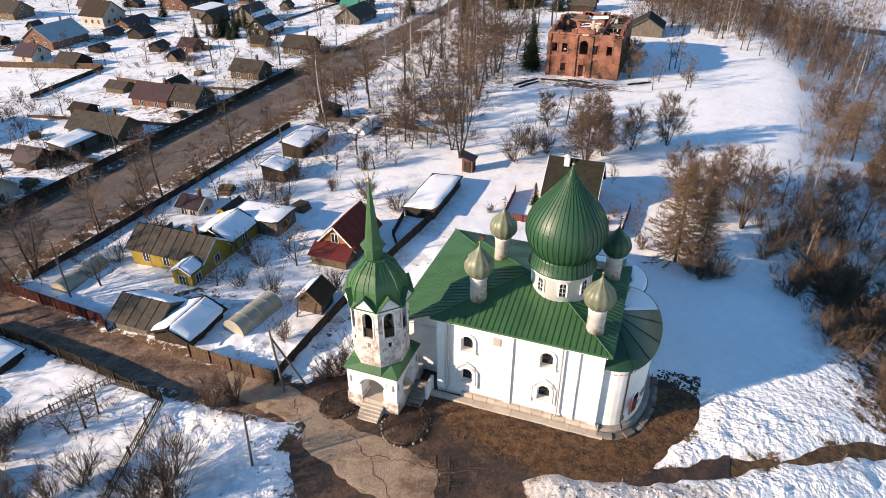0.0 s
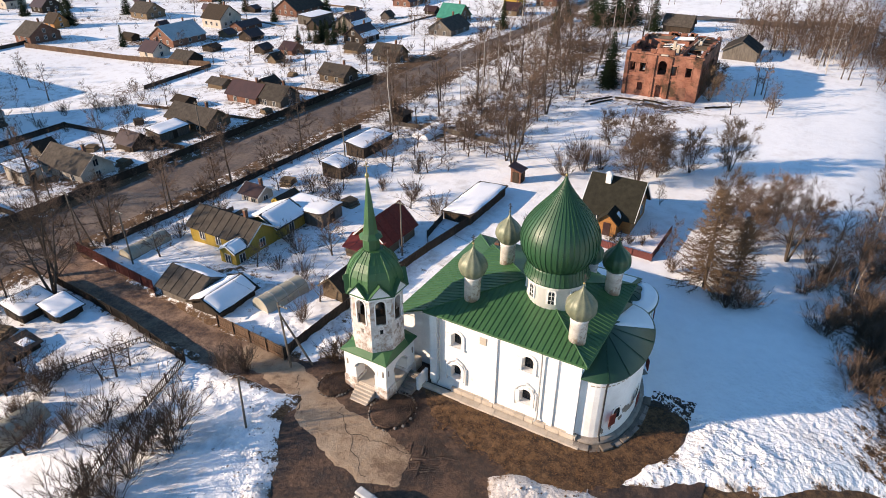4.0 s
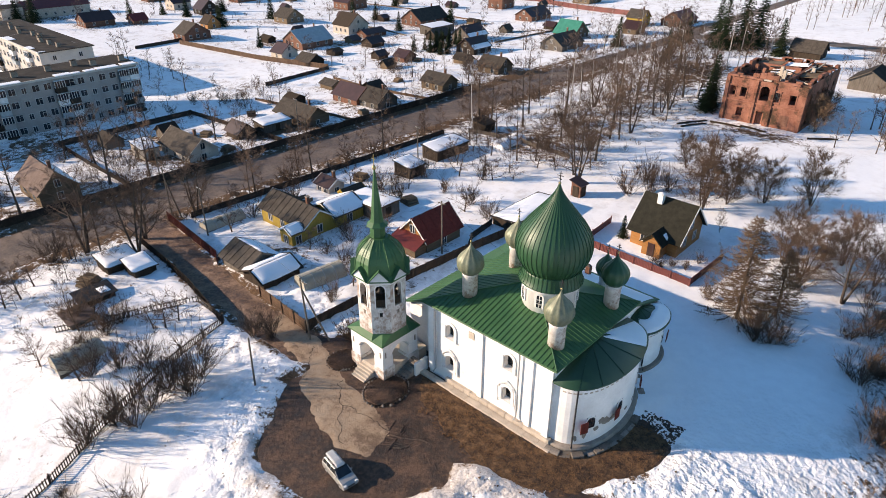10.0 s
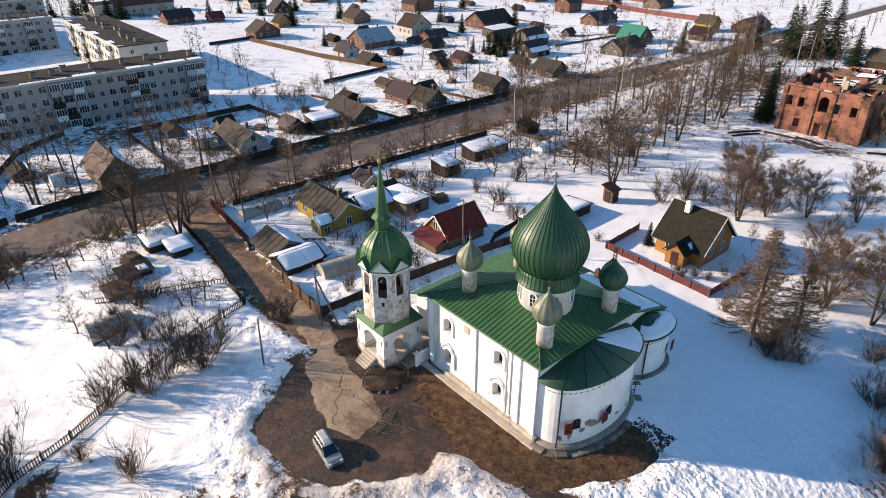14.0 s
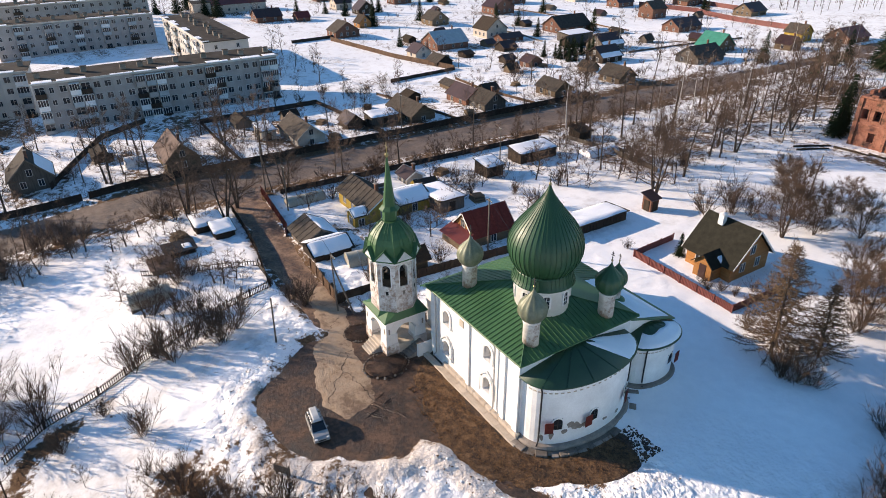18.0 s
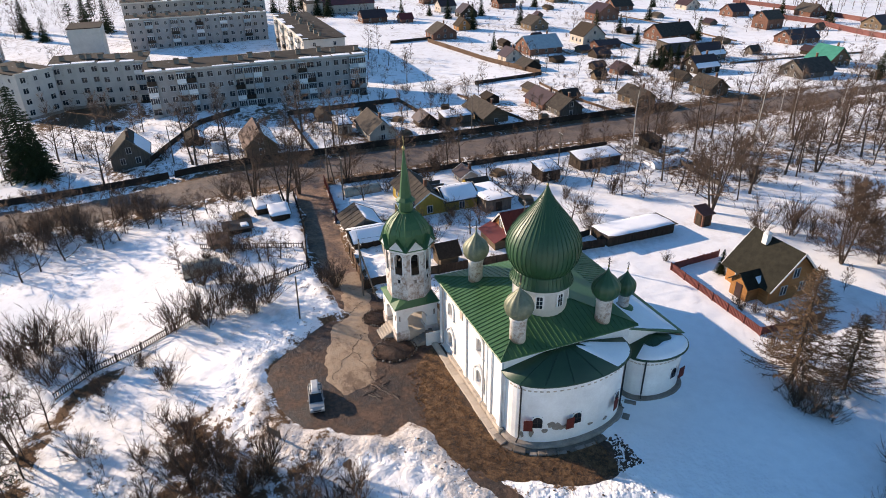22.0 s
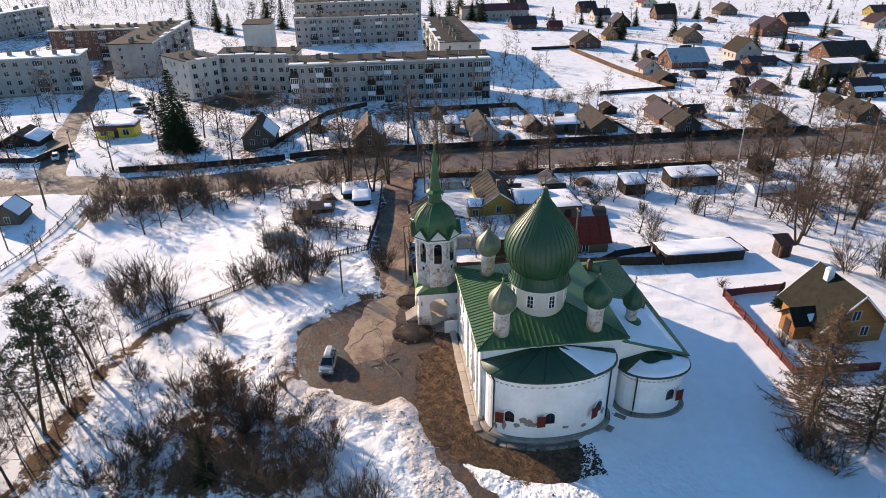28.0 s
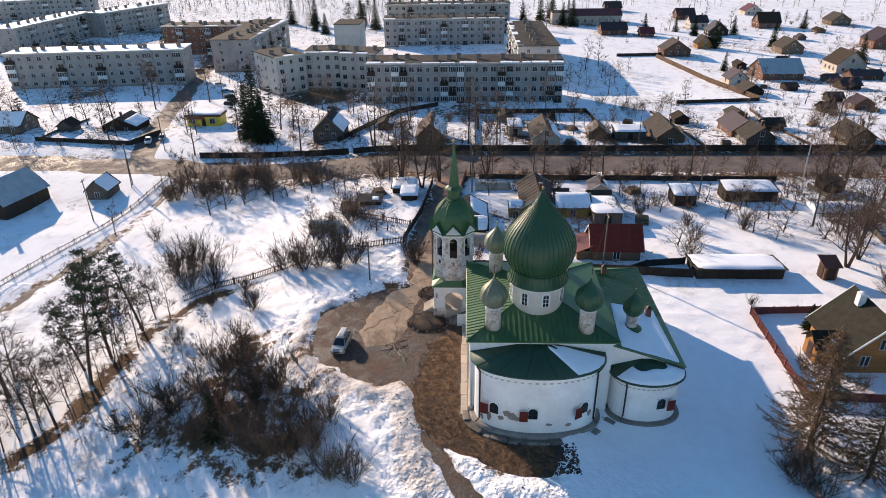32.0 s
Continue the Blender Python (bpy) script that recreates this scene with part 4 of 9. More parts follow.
# onion domes
def onion(parent, at_, r, drum_r, drum_z0, drum_h, bulb_h, paint, ribs, cross, drum_mat, label, skirt=0.0, windows=0):
    x, y = at_
    d = part("drum", Shape().lathe([(drum_r, 0), (drum_r, drum_h * 0.86), (drum_r * 1.07, drum_h * 0.88), (drum_r * 1.07, drum_h * 0.94), (drum_r * 1.12, drum_h)], 32), drum_mat, parent, "round whitewashed drum", True, at=(x, y, drum_z0))
    z = drum_z0 + drum_h
    if skirt:
        prof = [(r * 0.865, 0), (r * 0.85, 0.08), (r * 0.80, skirt * 0.35), (r * 0.77, skirt * 0.8), (r * 0.76, skirt)]
        sk = part("skirt", Shape().lathe(prof, 48), paint, parent, "flared green metal skirt under the dome", True, at=(x, y, z))
        rib = Shape().tube([(q * 1.004, 0, h) for q, h in prof], 0.035, 4).mesh("seam", GREEND)
        for i in range(ribs):
            part("seam", rib, None, sk, at=Matrix.Rotation(2 * math.pi * i / ribs, 4, "Z"))
        z += skirt * 0.97
    prof = []
    for u, q in ((0, 0.76), (0.06, 0.84), (0.13, 0.93), (0.22, 0.99), (0.30, 1.0), (0.38, 0.97), (0.47, 0.88), (0.56, 0.74), (0.65, 0.57), (0.74, 0.40), (0.83, 0.24), (0.91, 0.115), (0.97, 0.05), (1.0, 0.03)) if skirt else ((0, 0.6), (0.07, 0.76), (0.15, 0.9), (0.25, 0.985), (0.34, 1.0), (0.43, 0.97), (0.52, 0.88), (0.60, 0.74), (0.68, 0.55), (0.76, 0.36), (0.84, 0.19), (0.91, 0.09), (0.97, 0.045), (1.0, 0.03)):
        prof.append((q * r, u * bulb_h))
    dome = part("dome", Shape().lathe(prof, 64 if skirt else ribs * 4, lobe=0.0 if skirt else 0.085, lobes=ribs), paint, parent, label, True, at=(x, y, z))
    if skirt:
        rib = Shape().tube([(q * 1.003 + 0.005, 0, h) for q, h in prof], [0.045] * 9 + [0.035, 0.025, 0.018, 0.01, 0.008], 4).mesh("seam", GREEND)
        for i in range(ribs):
            part("seam", rib, None, dome, at=Matrix.Rotation(2 * math.pi * i / ribs, 4, "Z"))
    tz = bulb_h
    k = cross
    part("ball", Shape().lathe([(0.02, -0.16 * k), (0.1 * k, -0.1 * k), (0.14 * k, 0), (0.1 * k, 0.1 * k), (0.02, 0.14 * k)], 12), GOLD, dome, "gilt ball", True, at=(0, 0, tz + 0.16 * k))
    c = Shape().box(-0.03 * k, -0.03 * k, 0.2 * k, 0.03 * k, 0.03 * k, 1.25 * k).box(-0.32 * k, -0.022 * k, 0.8 * k, 0.32 * k, 0.022 * k, 0.86 * k).box(-0.18 * k, -0.021 * k, 1.02 * k, 0.18 * k, 0.021 * k, 1.07 * k).box(-0.16 * k, -0.021 * k, 0.5 * k, 0.16 * k, 0.021 * k, 0.55 * k)
    part("cross", c, IRON, dome, "thin dark metal cross", at=(0, 0, tz))
    return d


onion(church, (-6.0, 44.1), 3.17, 2.36, 9.2, 3.1, 7.3, GREEND, 44, 0.9, WHITE, "large dark green ribbed onion dome", 1.15)
for i in range(8):
    a = 2 * math.pi * (i + 0.3) / 8
    m = Matrix.Translation((-6.0 + 2.36 * math.cos(a), 44.1 + 2.36 * math.sin(a), 10.55)) @ Matrix.Rotation(a + math.pi / 2, 4, "Z")
    w = part("drum_window", arch_frame(0.5, 1.25, 0.14, 0.08), WHITE, church, "narrow arched drum window", at=m)
    part("pane", Shape().box(-0.25, -0.045, 0, 0.25, 0.04, 1.1), GLASS, w)
    part("grille", Shape().box(-0.02, -0.07, 0, 0.02, -0.047, 1.2).box(-0.25, -0.07, 0.35, 0.25, -0.047, 0.38).box(-0.25, -0.07, 0.75, 0.25, -0.047, 0.78), FRAMEW, w)
for i in range(36):
    a = 2 * math.pi * i / 36
    part("frieze_block", Shape().box(-0.1, -0.05, 0, 0.1, 0.03, 0.2), PALE, church, at=Matrix.Translation((-6.0 + 2.37 * math.cos(a), 44.1 + 2.37 * math.sin(a), 11.95)) @ Matrix.Rotation(a + math.pi / 2, 4, "Z"))
for (x, y) in ((-12.0, 40.65), (-2.45, 40.05), (-2.2, 48.1), (-11.8, 47.1)):
    z = roof_z(x, y) - 0.25
    # The north-east dome's shade is put into a darker green.
    onion(church, (x, y), 1.13, 0.68, z, 2.4, 2.9, GREEND if (x > -5 and y > 45) else OLIVE, 12, 0.75, WORNWHITE, "small onion dome in shade-darkened green" if (x > -5 and y > 45) else "small weathered olive-green onion dome")
# The wing's dome likewise carries its shade in the darker green.
onion(church, (-5.5, 52.9), 0.9, 0.52, lean(0, 53) - 0.1, 1.6, 2.6, GREEND, 12, 0.65, WORNWHITE, "small onion dome on wing in shade-darkened green")
part("collar", Shape().lathe([(1.0, 0), (0.72, 0.2), (0.54, 0.3)], 16), GREENR, church, at=(-5.5, 52.9, lean(0, 53) + 0.02))
for x, y, h in ((-15.2, 52.2, 1.1), (-8.6, 55.3, 1.2)):
    ch = part("chimney", Shape().box(-0.25, -0.25, 0, 0.25, 0.25, h, 0.02), BRICK, church, "short brick chimney", at=(x, y, lean(x, y) - 0.15))
    part("cap", Shape().lathe([(0.32, 0), (0.05, 0.25)], 4, turn=0.785), IRON, ch, at=(0, 0, h))

# downpipes
for x, y, z, out in ((X0 + 1.0, Y0, EAVE, -1), (-4.35, Y0, EAVE, -1)):
    part("downpipe", Shape().tube([(x, y - 0.42, z - 0.15), (x, y - 0.3, z - 0.5), (x, y - 0.24, z - 0.7), (x, y - 0.24, 1.9), (x - 0.1, y - 0.5, 1.6)], 0.07, 8), PIPE, church, "zinc downpipe", True)
for k, e, rg in ((4, 7.4, ring_a), (24, 7.4, ring_a), (6, 5.55, ring_b)):
    a, b = rg(0.38, e)[k], rg(0.1, e - 0.6)[k]
    c = rg(0.1, 1.7)[k]
    d = rg(0.5, 1.4)[k]
    part("downpipe", Shape().tube([a, b, c, d], 0.07, 8), IRON, church, "zinc downpipe", True)

# ---- bell tower ----
tower = thing("bell_tower", (-18.8, 36.3, 0), "whitewashed octagonal bell tower with green spire and open porch", "tower")
HB = 2.22
# porch: four piers and arches
for i, (sx, sy) in enumerate(((-1, -1), (1, -1), (1, 1), (-1, 1))):
    x0, y0 = sx * HB, sy * HB
    part("pier", Shape().box(min(x0, x0 - sx * 1.25), min(y0, y0 - sy * 1.25), 0.3, max(x0, x0 - sx * 1.25), max(y0, y0 - sy * 1.25), 3.4, 0.03), WHITE, tower)
    part("pier_base", Shape().box(min(x0 + sx * 0.08, x0 - sx * 1.35), min(y0 + sy * 0.08, y0 - sy * 1.35), 0.1, max(x0 + sx * 0.08, x0 - sx * 1.35), max(y0 + sy * 0.08, y0 - sy * 1.35), 2.25, 0.03), WORNWHITE, tower)
for i in range(4):
    r = Matrix.Rotation(math.pi / 2 * i, 4, "Z")
    s = Shape()
    w, n = 1.2, 10
    arc = [(-w * math.cos(math.pi * k / n), 3.1 + 1.15 * math.sin(math.pi * k / n)) for k in range(n + 1)]
    up = [(x, 4.85) for x, z in arc]
    v = [(x, -HB + 0.004 * (i % 2) + 0.004, z) for x, z in arc] + [(x, -HB + 0.004 * (i % 2) + 0.004, z) for x, z in up] + [(x, -HB + 0.9, z) for x, z in arc] + [(x, -HB + 0.9, z) for x, z in up]
    k = n + 1
    f = []
    for j in range(n):
        f += [(j, j + 1, k + j + 1, k + j), (2 * k + j + 1, 2 * k + j, 3 * k + j, 3 * k + j + 1), (j, 2 * k + j, 2 * k + j + 1, j + 1)]
    s.add(v, f)
    s.box(-HB + 0.02, -HB + 0.004, 3.4, -w, -HB + 0.9, 4.85).box(w, -HB + 0.004, 3.4, HB - 0.92, -HB + 0.9, 4.85)
    part("porch_arch", s, WHITE, tower, "white rounded porch arch", at=r)
    for u in (-1.875, 1.875):
        # Each niche is a thin grey plate on the wall face.
        part("niche", Shape().box(u - 0.075, -HB - 0.02, 3.5, u + 0.075, -HB + 0.02, 4.1), STONE, tower, at=r)
    part("cornice", Shape().box(-HB - 0.12, -HB - 0.12, 4.85, HB + 0.12 - 0.25 * 0, -HB + 0.2, 5.05), WHITE, tower, at=r @ Matrix.Translation((0, -0.002 * i, -0.002 * i)))
part("porch_ceiling", Shape().box(-HB + 0.05, -HB + 0.05, 4.9, HB - 0.05, HB - 0.05, 5.0), WORNWHITE, tower)
part("porch_floor", Shape().box(-HB + 0.02, -HB + 0.02, 0.2, HB - 0.02, HB + 1.2, 1.95), PALE, tower, "stone porch floor")
for i in range(6):
    part("step", Shape().box(-0.95 - 0.02 * i, -HB - 1.35 + 0.02 - 0.0 + i * 0.26, 0.3, 0.85 + 0.02 * i, -HB - 1.35 + (i + 1) * 0.26 + 0.25, 0.98 + i * 0.165, 0.02), PALE, tower, "worn pale stone step", at=(0.05, 0, 0))
for i in range(7):
    part("step", Shape().box(HB + 0.05 - 0.0, -0.9 + i * 0.34, 0.3, HB + 1.3, -0.9 + (i + 1) * 0.34 + 0.02, 0.98 + i * 0.15, 0.02), STONE, tower, "side stair step", at=(0, 0, 0))
part("parapet", Shape().box(HB + 1.3, 0.4, 0.3, HB + 1.55, 2.0, 2.3, 0.03), WHITE, tower)
HS = HB + 0.2
AP = 2.12
oc = [(AP / math.cos(math.pi / 8) * math.cos(math.pi / 8 + math.pi / 4 * i), AP / math.cos(math.pi / 8) * math.sin(math.pi / 8 + math.pi / 4 * i)) for i in range(8)]
s = Shape()
sq = [(HS, HS * math.tan(math.pi / 8)), (HS, HS), (HS * math.tan(math.pi / 8), HS)]
eav = []
for i in range(4):
    a = math.pi / 2 * i
    for x, y in sq:
        eav.append((x * math.cos(a) - y * math.sin(a), x * math.sin(a) + y * math.cos(a)))
up = []
for i in range(4):
    p, q = Vector(oc[2 * i]), Vector(oc[(2 * i + 1) % 8])
    up += [tuple(p), tuple(p.lerp(q, 0.5)), tuple(q)]
s.loft([[(x, y, 4.98) for x, y in eav], [(x, y, 5.08) for x, y in eav], [(x, y, 5.68) for x, y in up]], caps=True)
part("porch_roof", s, GREENR, tower, "green metal skirt roof over the porch")
# octagon with belfry openings
Z0, Z1, ZB = 5.2, 11.35, 8.45
for i in range(8):
    a = math.pi / 4 * i
    w = AP * math.tan(math.pi / 8)
    m = Matrix.Rotation(a + math.pi / 2, 4, "Z")
    s = Shape()
    wall_panel(s, 0, -w, w, -AP, 0.45, Z0, Z1, [(-0.42, 0.42, ZB, ZB + 2.35)])
    ow = part("octagon_wall", s, WORNWHITE, tower, "peeling whitewashed tower wall", at=m)
    part("arch_head", arch_fill(0.84, 2.35, 0.42), WHITE, ow, at=(0, -AP + 0.012, ZB))
    part("surround", arch_frame(0.84, 2.35, 0.1, 0.05), WHITE, ow, at=(0, -AP, ZB))
    part("railing", Shape().box(-0.42, -AP + 0.1, ZB + 0.75, 0.42, -AP + 0.16, ZB + 0.83).box(-0.42, -AP + 0.12, ZB, 0.42, -AP + 0.15, ZB + 0.7), DARKWOOD, ow)
    # Flat plates for niches; the dark ones put the recess's shade into colour.
    part("niche", Shape().box(-0.13, -AP - 0.015, 7.55, 0.13, -AP + 0.02, 7.95), NICHESHADE if i % 2 else STONE, ow)
    c = Shape().box(-w - 0.05, -AP - 0.12, 10.95, w + 0.05, -AP + 0.05, 11.15)
    part("cornice", c, WHITE, ow)
part("belfry_floor", Shape().lathe([(AP - 0.1, 0), (AP - 0.1, 0.1)], 8, turn=math.pi / 8), DARKWOOD, tower, at=(0, 0, ZB - 0.15))
bell = [(0.02, 0.62), (0.14, 0.6), (0.2, 0.5), (0.23, 0.3), (0.3, 0.1), (0.42, 0.0), (0.38, 0.0)]
for x, y, k in ((0.9, -0.9, 1), (-0.8, -0.95, 0.8), (1.2, 0.3, 0.8), (0.1, 0.2, 1.5)):
    b = part("bell", Shape().lathe([(r * k, h * k) for r, h in bell], 16), IRON, tower, "dark bronze bell", True, at=(x, y, ZB + 1.25))
part("beam", Shape().box(-1.7, -0.1, ZB + 2.1, 1.7, 0.1, ZB + 2.25).box(-0.1, -1.7, ZB + 1.95, 0.1, 1.7, ZB + 2.09), DARKWOOD, tower)
# tented roof with gables, neck and spire
prof = [(2.52, 11.3), (2.5, 11.42), (2.2, 11.75), (2.16, 12.2), (2.08, 12.75), (1.86, 13.3), (1.5, 13.85), (1.05, 14.3), (0.78, 14.6)]
cap = part("tower_roof", Shape().lathe([(r / math.cos(math.pi / 8), z) for r, z in prof], 8, turn=math.pi / 8), GREENR, tower, "faceted green metal tower roof")
for i in range(8):
    a = math.pi / 8 + math.pi / 4 * i
    part("rib", Shape().tube([(r / math.cos(math.pi / 8), 0, z + 0.02) for r, z in prof[2:]], 0.06, 5), GREENR, cap, at=Matrix.Rotation(a, 4, "Z"))
    for off in (-0.2, 0.2):
        part("seam", Shape().tube([(r * 1.005, off * r / 2.2, z + 0.02) for r, z in prof[2:]], 0.03, 4), GREENR, cap, at=Matrix.Rotation(math.pi / 4 * i, 4, "Z"))
    m = Matrix.Rotation(math.pi / 4 * i + math.pi / 2, 4, "Z")
    w = 2.62 * math.tan(math.pi / 8)
    part("gable", Shape().add([(-w * 0.75, -2.5, 11.42), (w * 0.75, -2.5, 11.42), (0, -2.42, 12.3), (-w * 0.75, -1.9, 11.42), (w * 0.75, -1.9, 11.42), (0, -1.9, 12.3)], [(0, 1, 2), (5, 4, 3), (0, 3, 4, 1), (1, 4, 5, 2), (2, 5, 3, 0)]), FRAMEW, cap, "small pale triangular gable", at=m)
    g = Shape().slab([(-w * 0.95, -2.62, 11.36), (0, -2.6, 12.5), (0, -1.7, 12.5), (-w * 0.95, -1.7, 11.36)], 0.05).slab([(w * 0.95, -2.62, 11.36), (0, -2.6, 12.5), (0, -1.7, 12.5), (w * 0.95, -1.7, 11.36)], 0.05)
    part("gable_roof", g, GREENR, cap, at=m)
spire = part("spire", Shape().lathe([(0.72, 14.4), (0.68, 15.5), (0.98, 15.62), (0.95, 15.72), (0.62, 16.0), (0.56, 16.3), (0.06, 20.75)], 8, turn=math.pi / 8), GREENR, tower, "slender green octagonal spire", at=(-0.2, 0.05, 0))
part("ball", Shape().lathe([(0.03, 20.6), (0.14, 20.72), (0.18, 20.85), (0.14, 20.98), (0.03, 21.1)], 12), GOLD, spire, "gilt ball", True)
part("cross", Shape().box(-0.025, -0.025, 21.1, 0.025, 0.025, 22.0).box(-0.25, -0.02, 21.6, 0.25, 0.02, 21.65), GOLD, spire, "thin gilt cross")

# ---- houses ----
def window_meshes(w, h):
    """A ring frame with its pane apart, and one joined version with the glass set into the ring for far walls."""
    def ring(i, y):
        return [(-w / 2 + i, y, i), (w / 2 - i, y, i), (w / 2 - i, y, h - i), (-w / 2 + i, y, h - i)]
    f = Shape().loft([ring(0, 0.02), ring(0, -0.06), ring(0.08, -0.06), ring(0.08, 0.0)])
    g = Shape().box(-w / 2 + 0.09, -0.02, 0.09, w / 2 - 0.09, 0.015, h - 0.09)
    o = Shape().loft([ring(0, 0.02), ring(0, -0.06), ring(0.08, -0.06), ring(0.08, -0.015)])
    o.slot = 1
    o.f.append((12, 13, 14, 15))
    o.m.append(1)
    o.slot = 0
    o.box(-0.035, -0.055, 0.07, 0.035, -0.02, h - 0.07)
    if w > 1.2:
        o.box(0.04, -0.05, h * 0.68, w / 2 - 0.07, -0.02, h * 0.68 + 0.06)
    return f.mesh("window", FRAMEG), g.mesh("pane", GLASS), o.mesh("window", [FRAMEG, GLASS])


WIN_MESH = window_meshes(0.95, 1.25)
WIN_WIDE = window_meshes(1.4, 1.42)
# Balcony door size; its dark glass doubles as the loggia's painted shade.
WIN_TWO = window_meshes(1.9, 2.15)
MULLION = Shape().box(-0.03, -0.045, 0.1, 0.03, -0.022, 1.15).mesh("mullion", FRAMEW)


def add_window(parent, x, y, z, turn, kind=WIN_MESH, label="", near=False):
    w = part("window", kind[0] if near else kind[2], None, parent, label, at=Matrix.Translation((x, y, z)) @ Matrix.Rotation(turn, 4, "Z"))
    if near:
        part("pane", kind[1], None, w)
        part("mullion", MULLION, None, w)
    return w


def house(x, y, w, d, h, rise, axis, wall, roof, label, category="house", rot=0.0, snow=0.0, snow_side=1, wins=2, chimney=True, name="house", group="", lift=0.0, over=0.4, snow_cover=1.0):
    """A gabled house of w (x) by d (y) metres round (x, y), ridge along axis."""
    if x < -80:
        w, d, h, rise = 0.9 * w, 0.9 * d, 0.74 * h, 0.82 * rise
    z0 = gz(x, y) + lift
    near = x > -70 and 0 < y < 100
    PLOTS.append((x + 1.5, y, 0.75 * max(w, d) + 2.5))
    th = thing(name, Matrix.Translation((x, y, z0)) @ Matrix.Rotation(radians(rot), 4, "Z"), label, category, group)
    if axis == "y":
        w, d = d, w
        spin = math.pi / 2
    else:
        spin = 0.0
    M = Matrix.Rotation(spin, 4, "Z")
    s = Shape()
    a, b = w / 2, d / 2
    s.add([(-a, -b, -0.8), (a, -b, -0.8), (a, b, -0.8), (-a, b, -0.8), (-a, -b, h), (a, -b, h), (a, b, h), (-a, b, h), (-a, 0, h + rise), (a, 0, h + rise)],
          [(0, 1, 5, 4), (2, 3, 7, 6), (1, 2, 6, 9, 5), (3, 0, 4, 8, 7), (3, 2, 1, 0), (4, 5, 9, 8), (6, 7, 8, 9)])
    wl = part("wall", s, wall, th, at=M)
    sl = rise / b
    for sd in (-1, 1):
        e = (b + over)
        ze = h - over * sl
        r = part("roof", Shape().slab([(-a - over, sd * e, ze + 0.12), (a + over, sd * e, ze + 0.12), (a + over, sd * 0.002, h + rise + 0.12), (-a - over, sd * 0.002, h + rise + 0.12)], 0.11), roof, th, at=M)
        if near and d > 4 and roof is not OLIVER:
            n = max(3, int((w + 2 * over) / 1.2))
            for i in range(n + 1):
                u = -a - over + (w + 2 * over) * i / n
                part("seam", Shape().tube([(u, sd * e, ze + 0.14), (u, sd * 0.03, h + rise + 0.14)], 0.035, 4), roof, r)
    for sd in (-1, 1) if x > -100 else ():
        part("bargeboard", Shape().slab([(sd * (a + over + 0.03), -b - over, h - over * sl + 0.16), (sd * (a + over + 0.03), 0, h + rise + 0.16), (sd * (a + over - 0.03), 0, h + rise + 0.16), (sd * (a + over - 0.03), -b - over, h - over * sl + 0.16)], 0.2).slab([(sd * (a + over + 0.03), b + over, h - over * sl + 0.16), (sd * (a + over + 0.03), 0, h + rise + 0.164), (sd * (a + over - 0.03), 0, h + rise + 0.164), (sd * (a + over - 0.03), b + over, h - over * sl + 0.16)], 0.2), FRAMEW if wins and near else wall, th, at=M)
    if wins:
        zw = min(1.0, h - 1.6)
        for i in range(wins):
            u = (i + 0.5) / wins * 2 - 1
            add_window(wl, u * a * 0.85, -b - 0.01, zw, 0, near=near)
            if axis == "y" or near:
                add_window(wl, u * a * 0.85, b + 0.01, zw, math.pi, near=near)
        for i in range(max(1, int(d / 3))):
            u = (i + 0.5) / max(1, int(d / 3)) * 2 - 1
            add_window(wl, a + 0.01, u * b * 0.8, zw, math.pi / 2, near=near)
            if axis == "y" or near:
                add_window(wl, -a - 0.01, u * b * 0.8, zw, -math.pi / 2, near=near)
        if rise > 2.2:
            add_window(wl, a + 0.01, 0, h + 0.35, math.pi / 2, near=near)
            add_window(wl, -a - 0.01, 0, h + 0.35, -math.pi / 2, near=near)
    if chimney:
        c = part("chimney", Shape().box(-0.22, -0.22, 0, 0.22, 0.22, 1.0 + 0.3 * rise, 0.02), BRICK, th, "brick chimney", at=M @ Matrix.Translation((0.25 * w, 0.25, h + 0.72 * rise)))
        part("cap", Shape().box(-0.28, -0.28, 0, 0.28, 0.28, 0.1), STONE, c, at=(0, 0, 1.0 + 0.3 * rise))
    if snow:
        W = th.matrix_basis @ M
        for sd in ((1, -1) if snow_side == 0 else (snow_side,)):
            q = [(-a - over + 0.05, sd * (b + over - 0.05)), (a + over - 0.05, sd * (b + over - 0.05)), (a + over - 0.05, sd * (b + over) * (1 - snow_cover)), (-a - over + 0.05, sd * (b + over) * (1 - snow_cover))]
            pts = [tuple(W @ Vector((px, py, h + rise + 0.14 - abs(py) * sl))) for px, py in q]
            if sd > 0:
                pts = [pts[1], pts[0], pts[3], pts[2]]
            roof_snow("snow_blanket", pts, snow, "snow lying on the roof of a village house", int(abs(x) + abs(y)), 10)
    return th


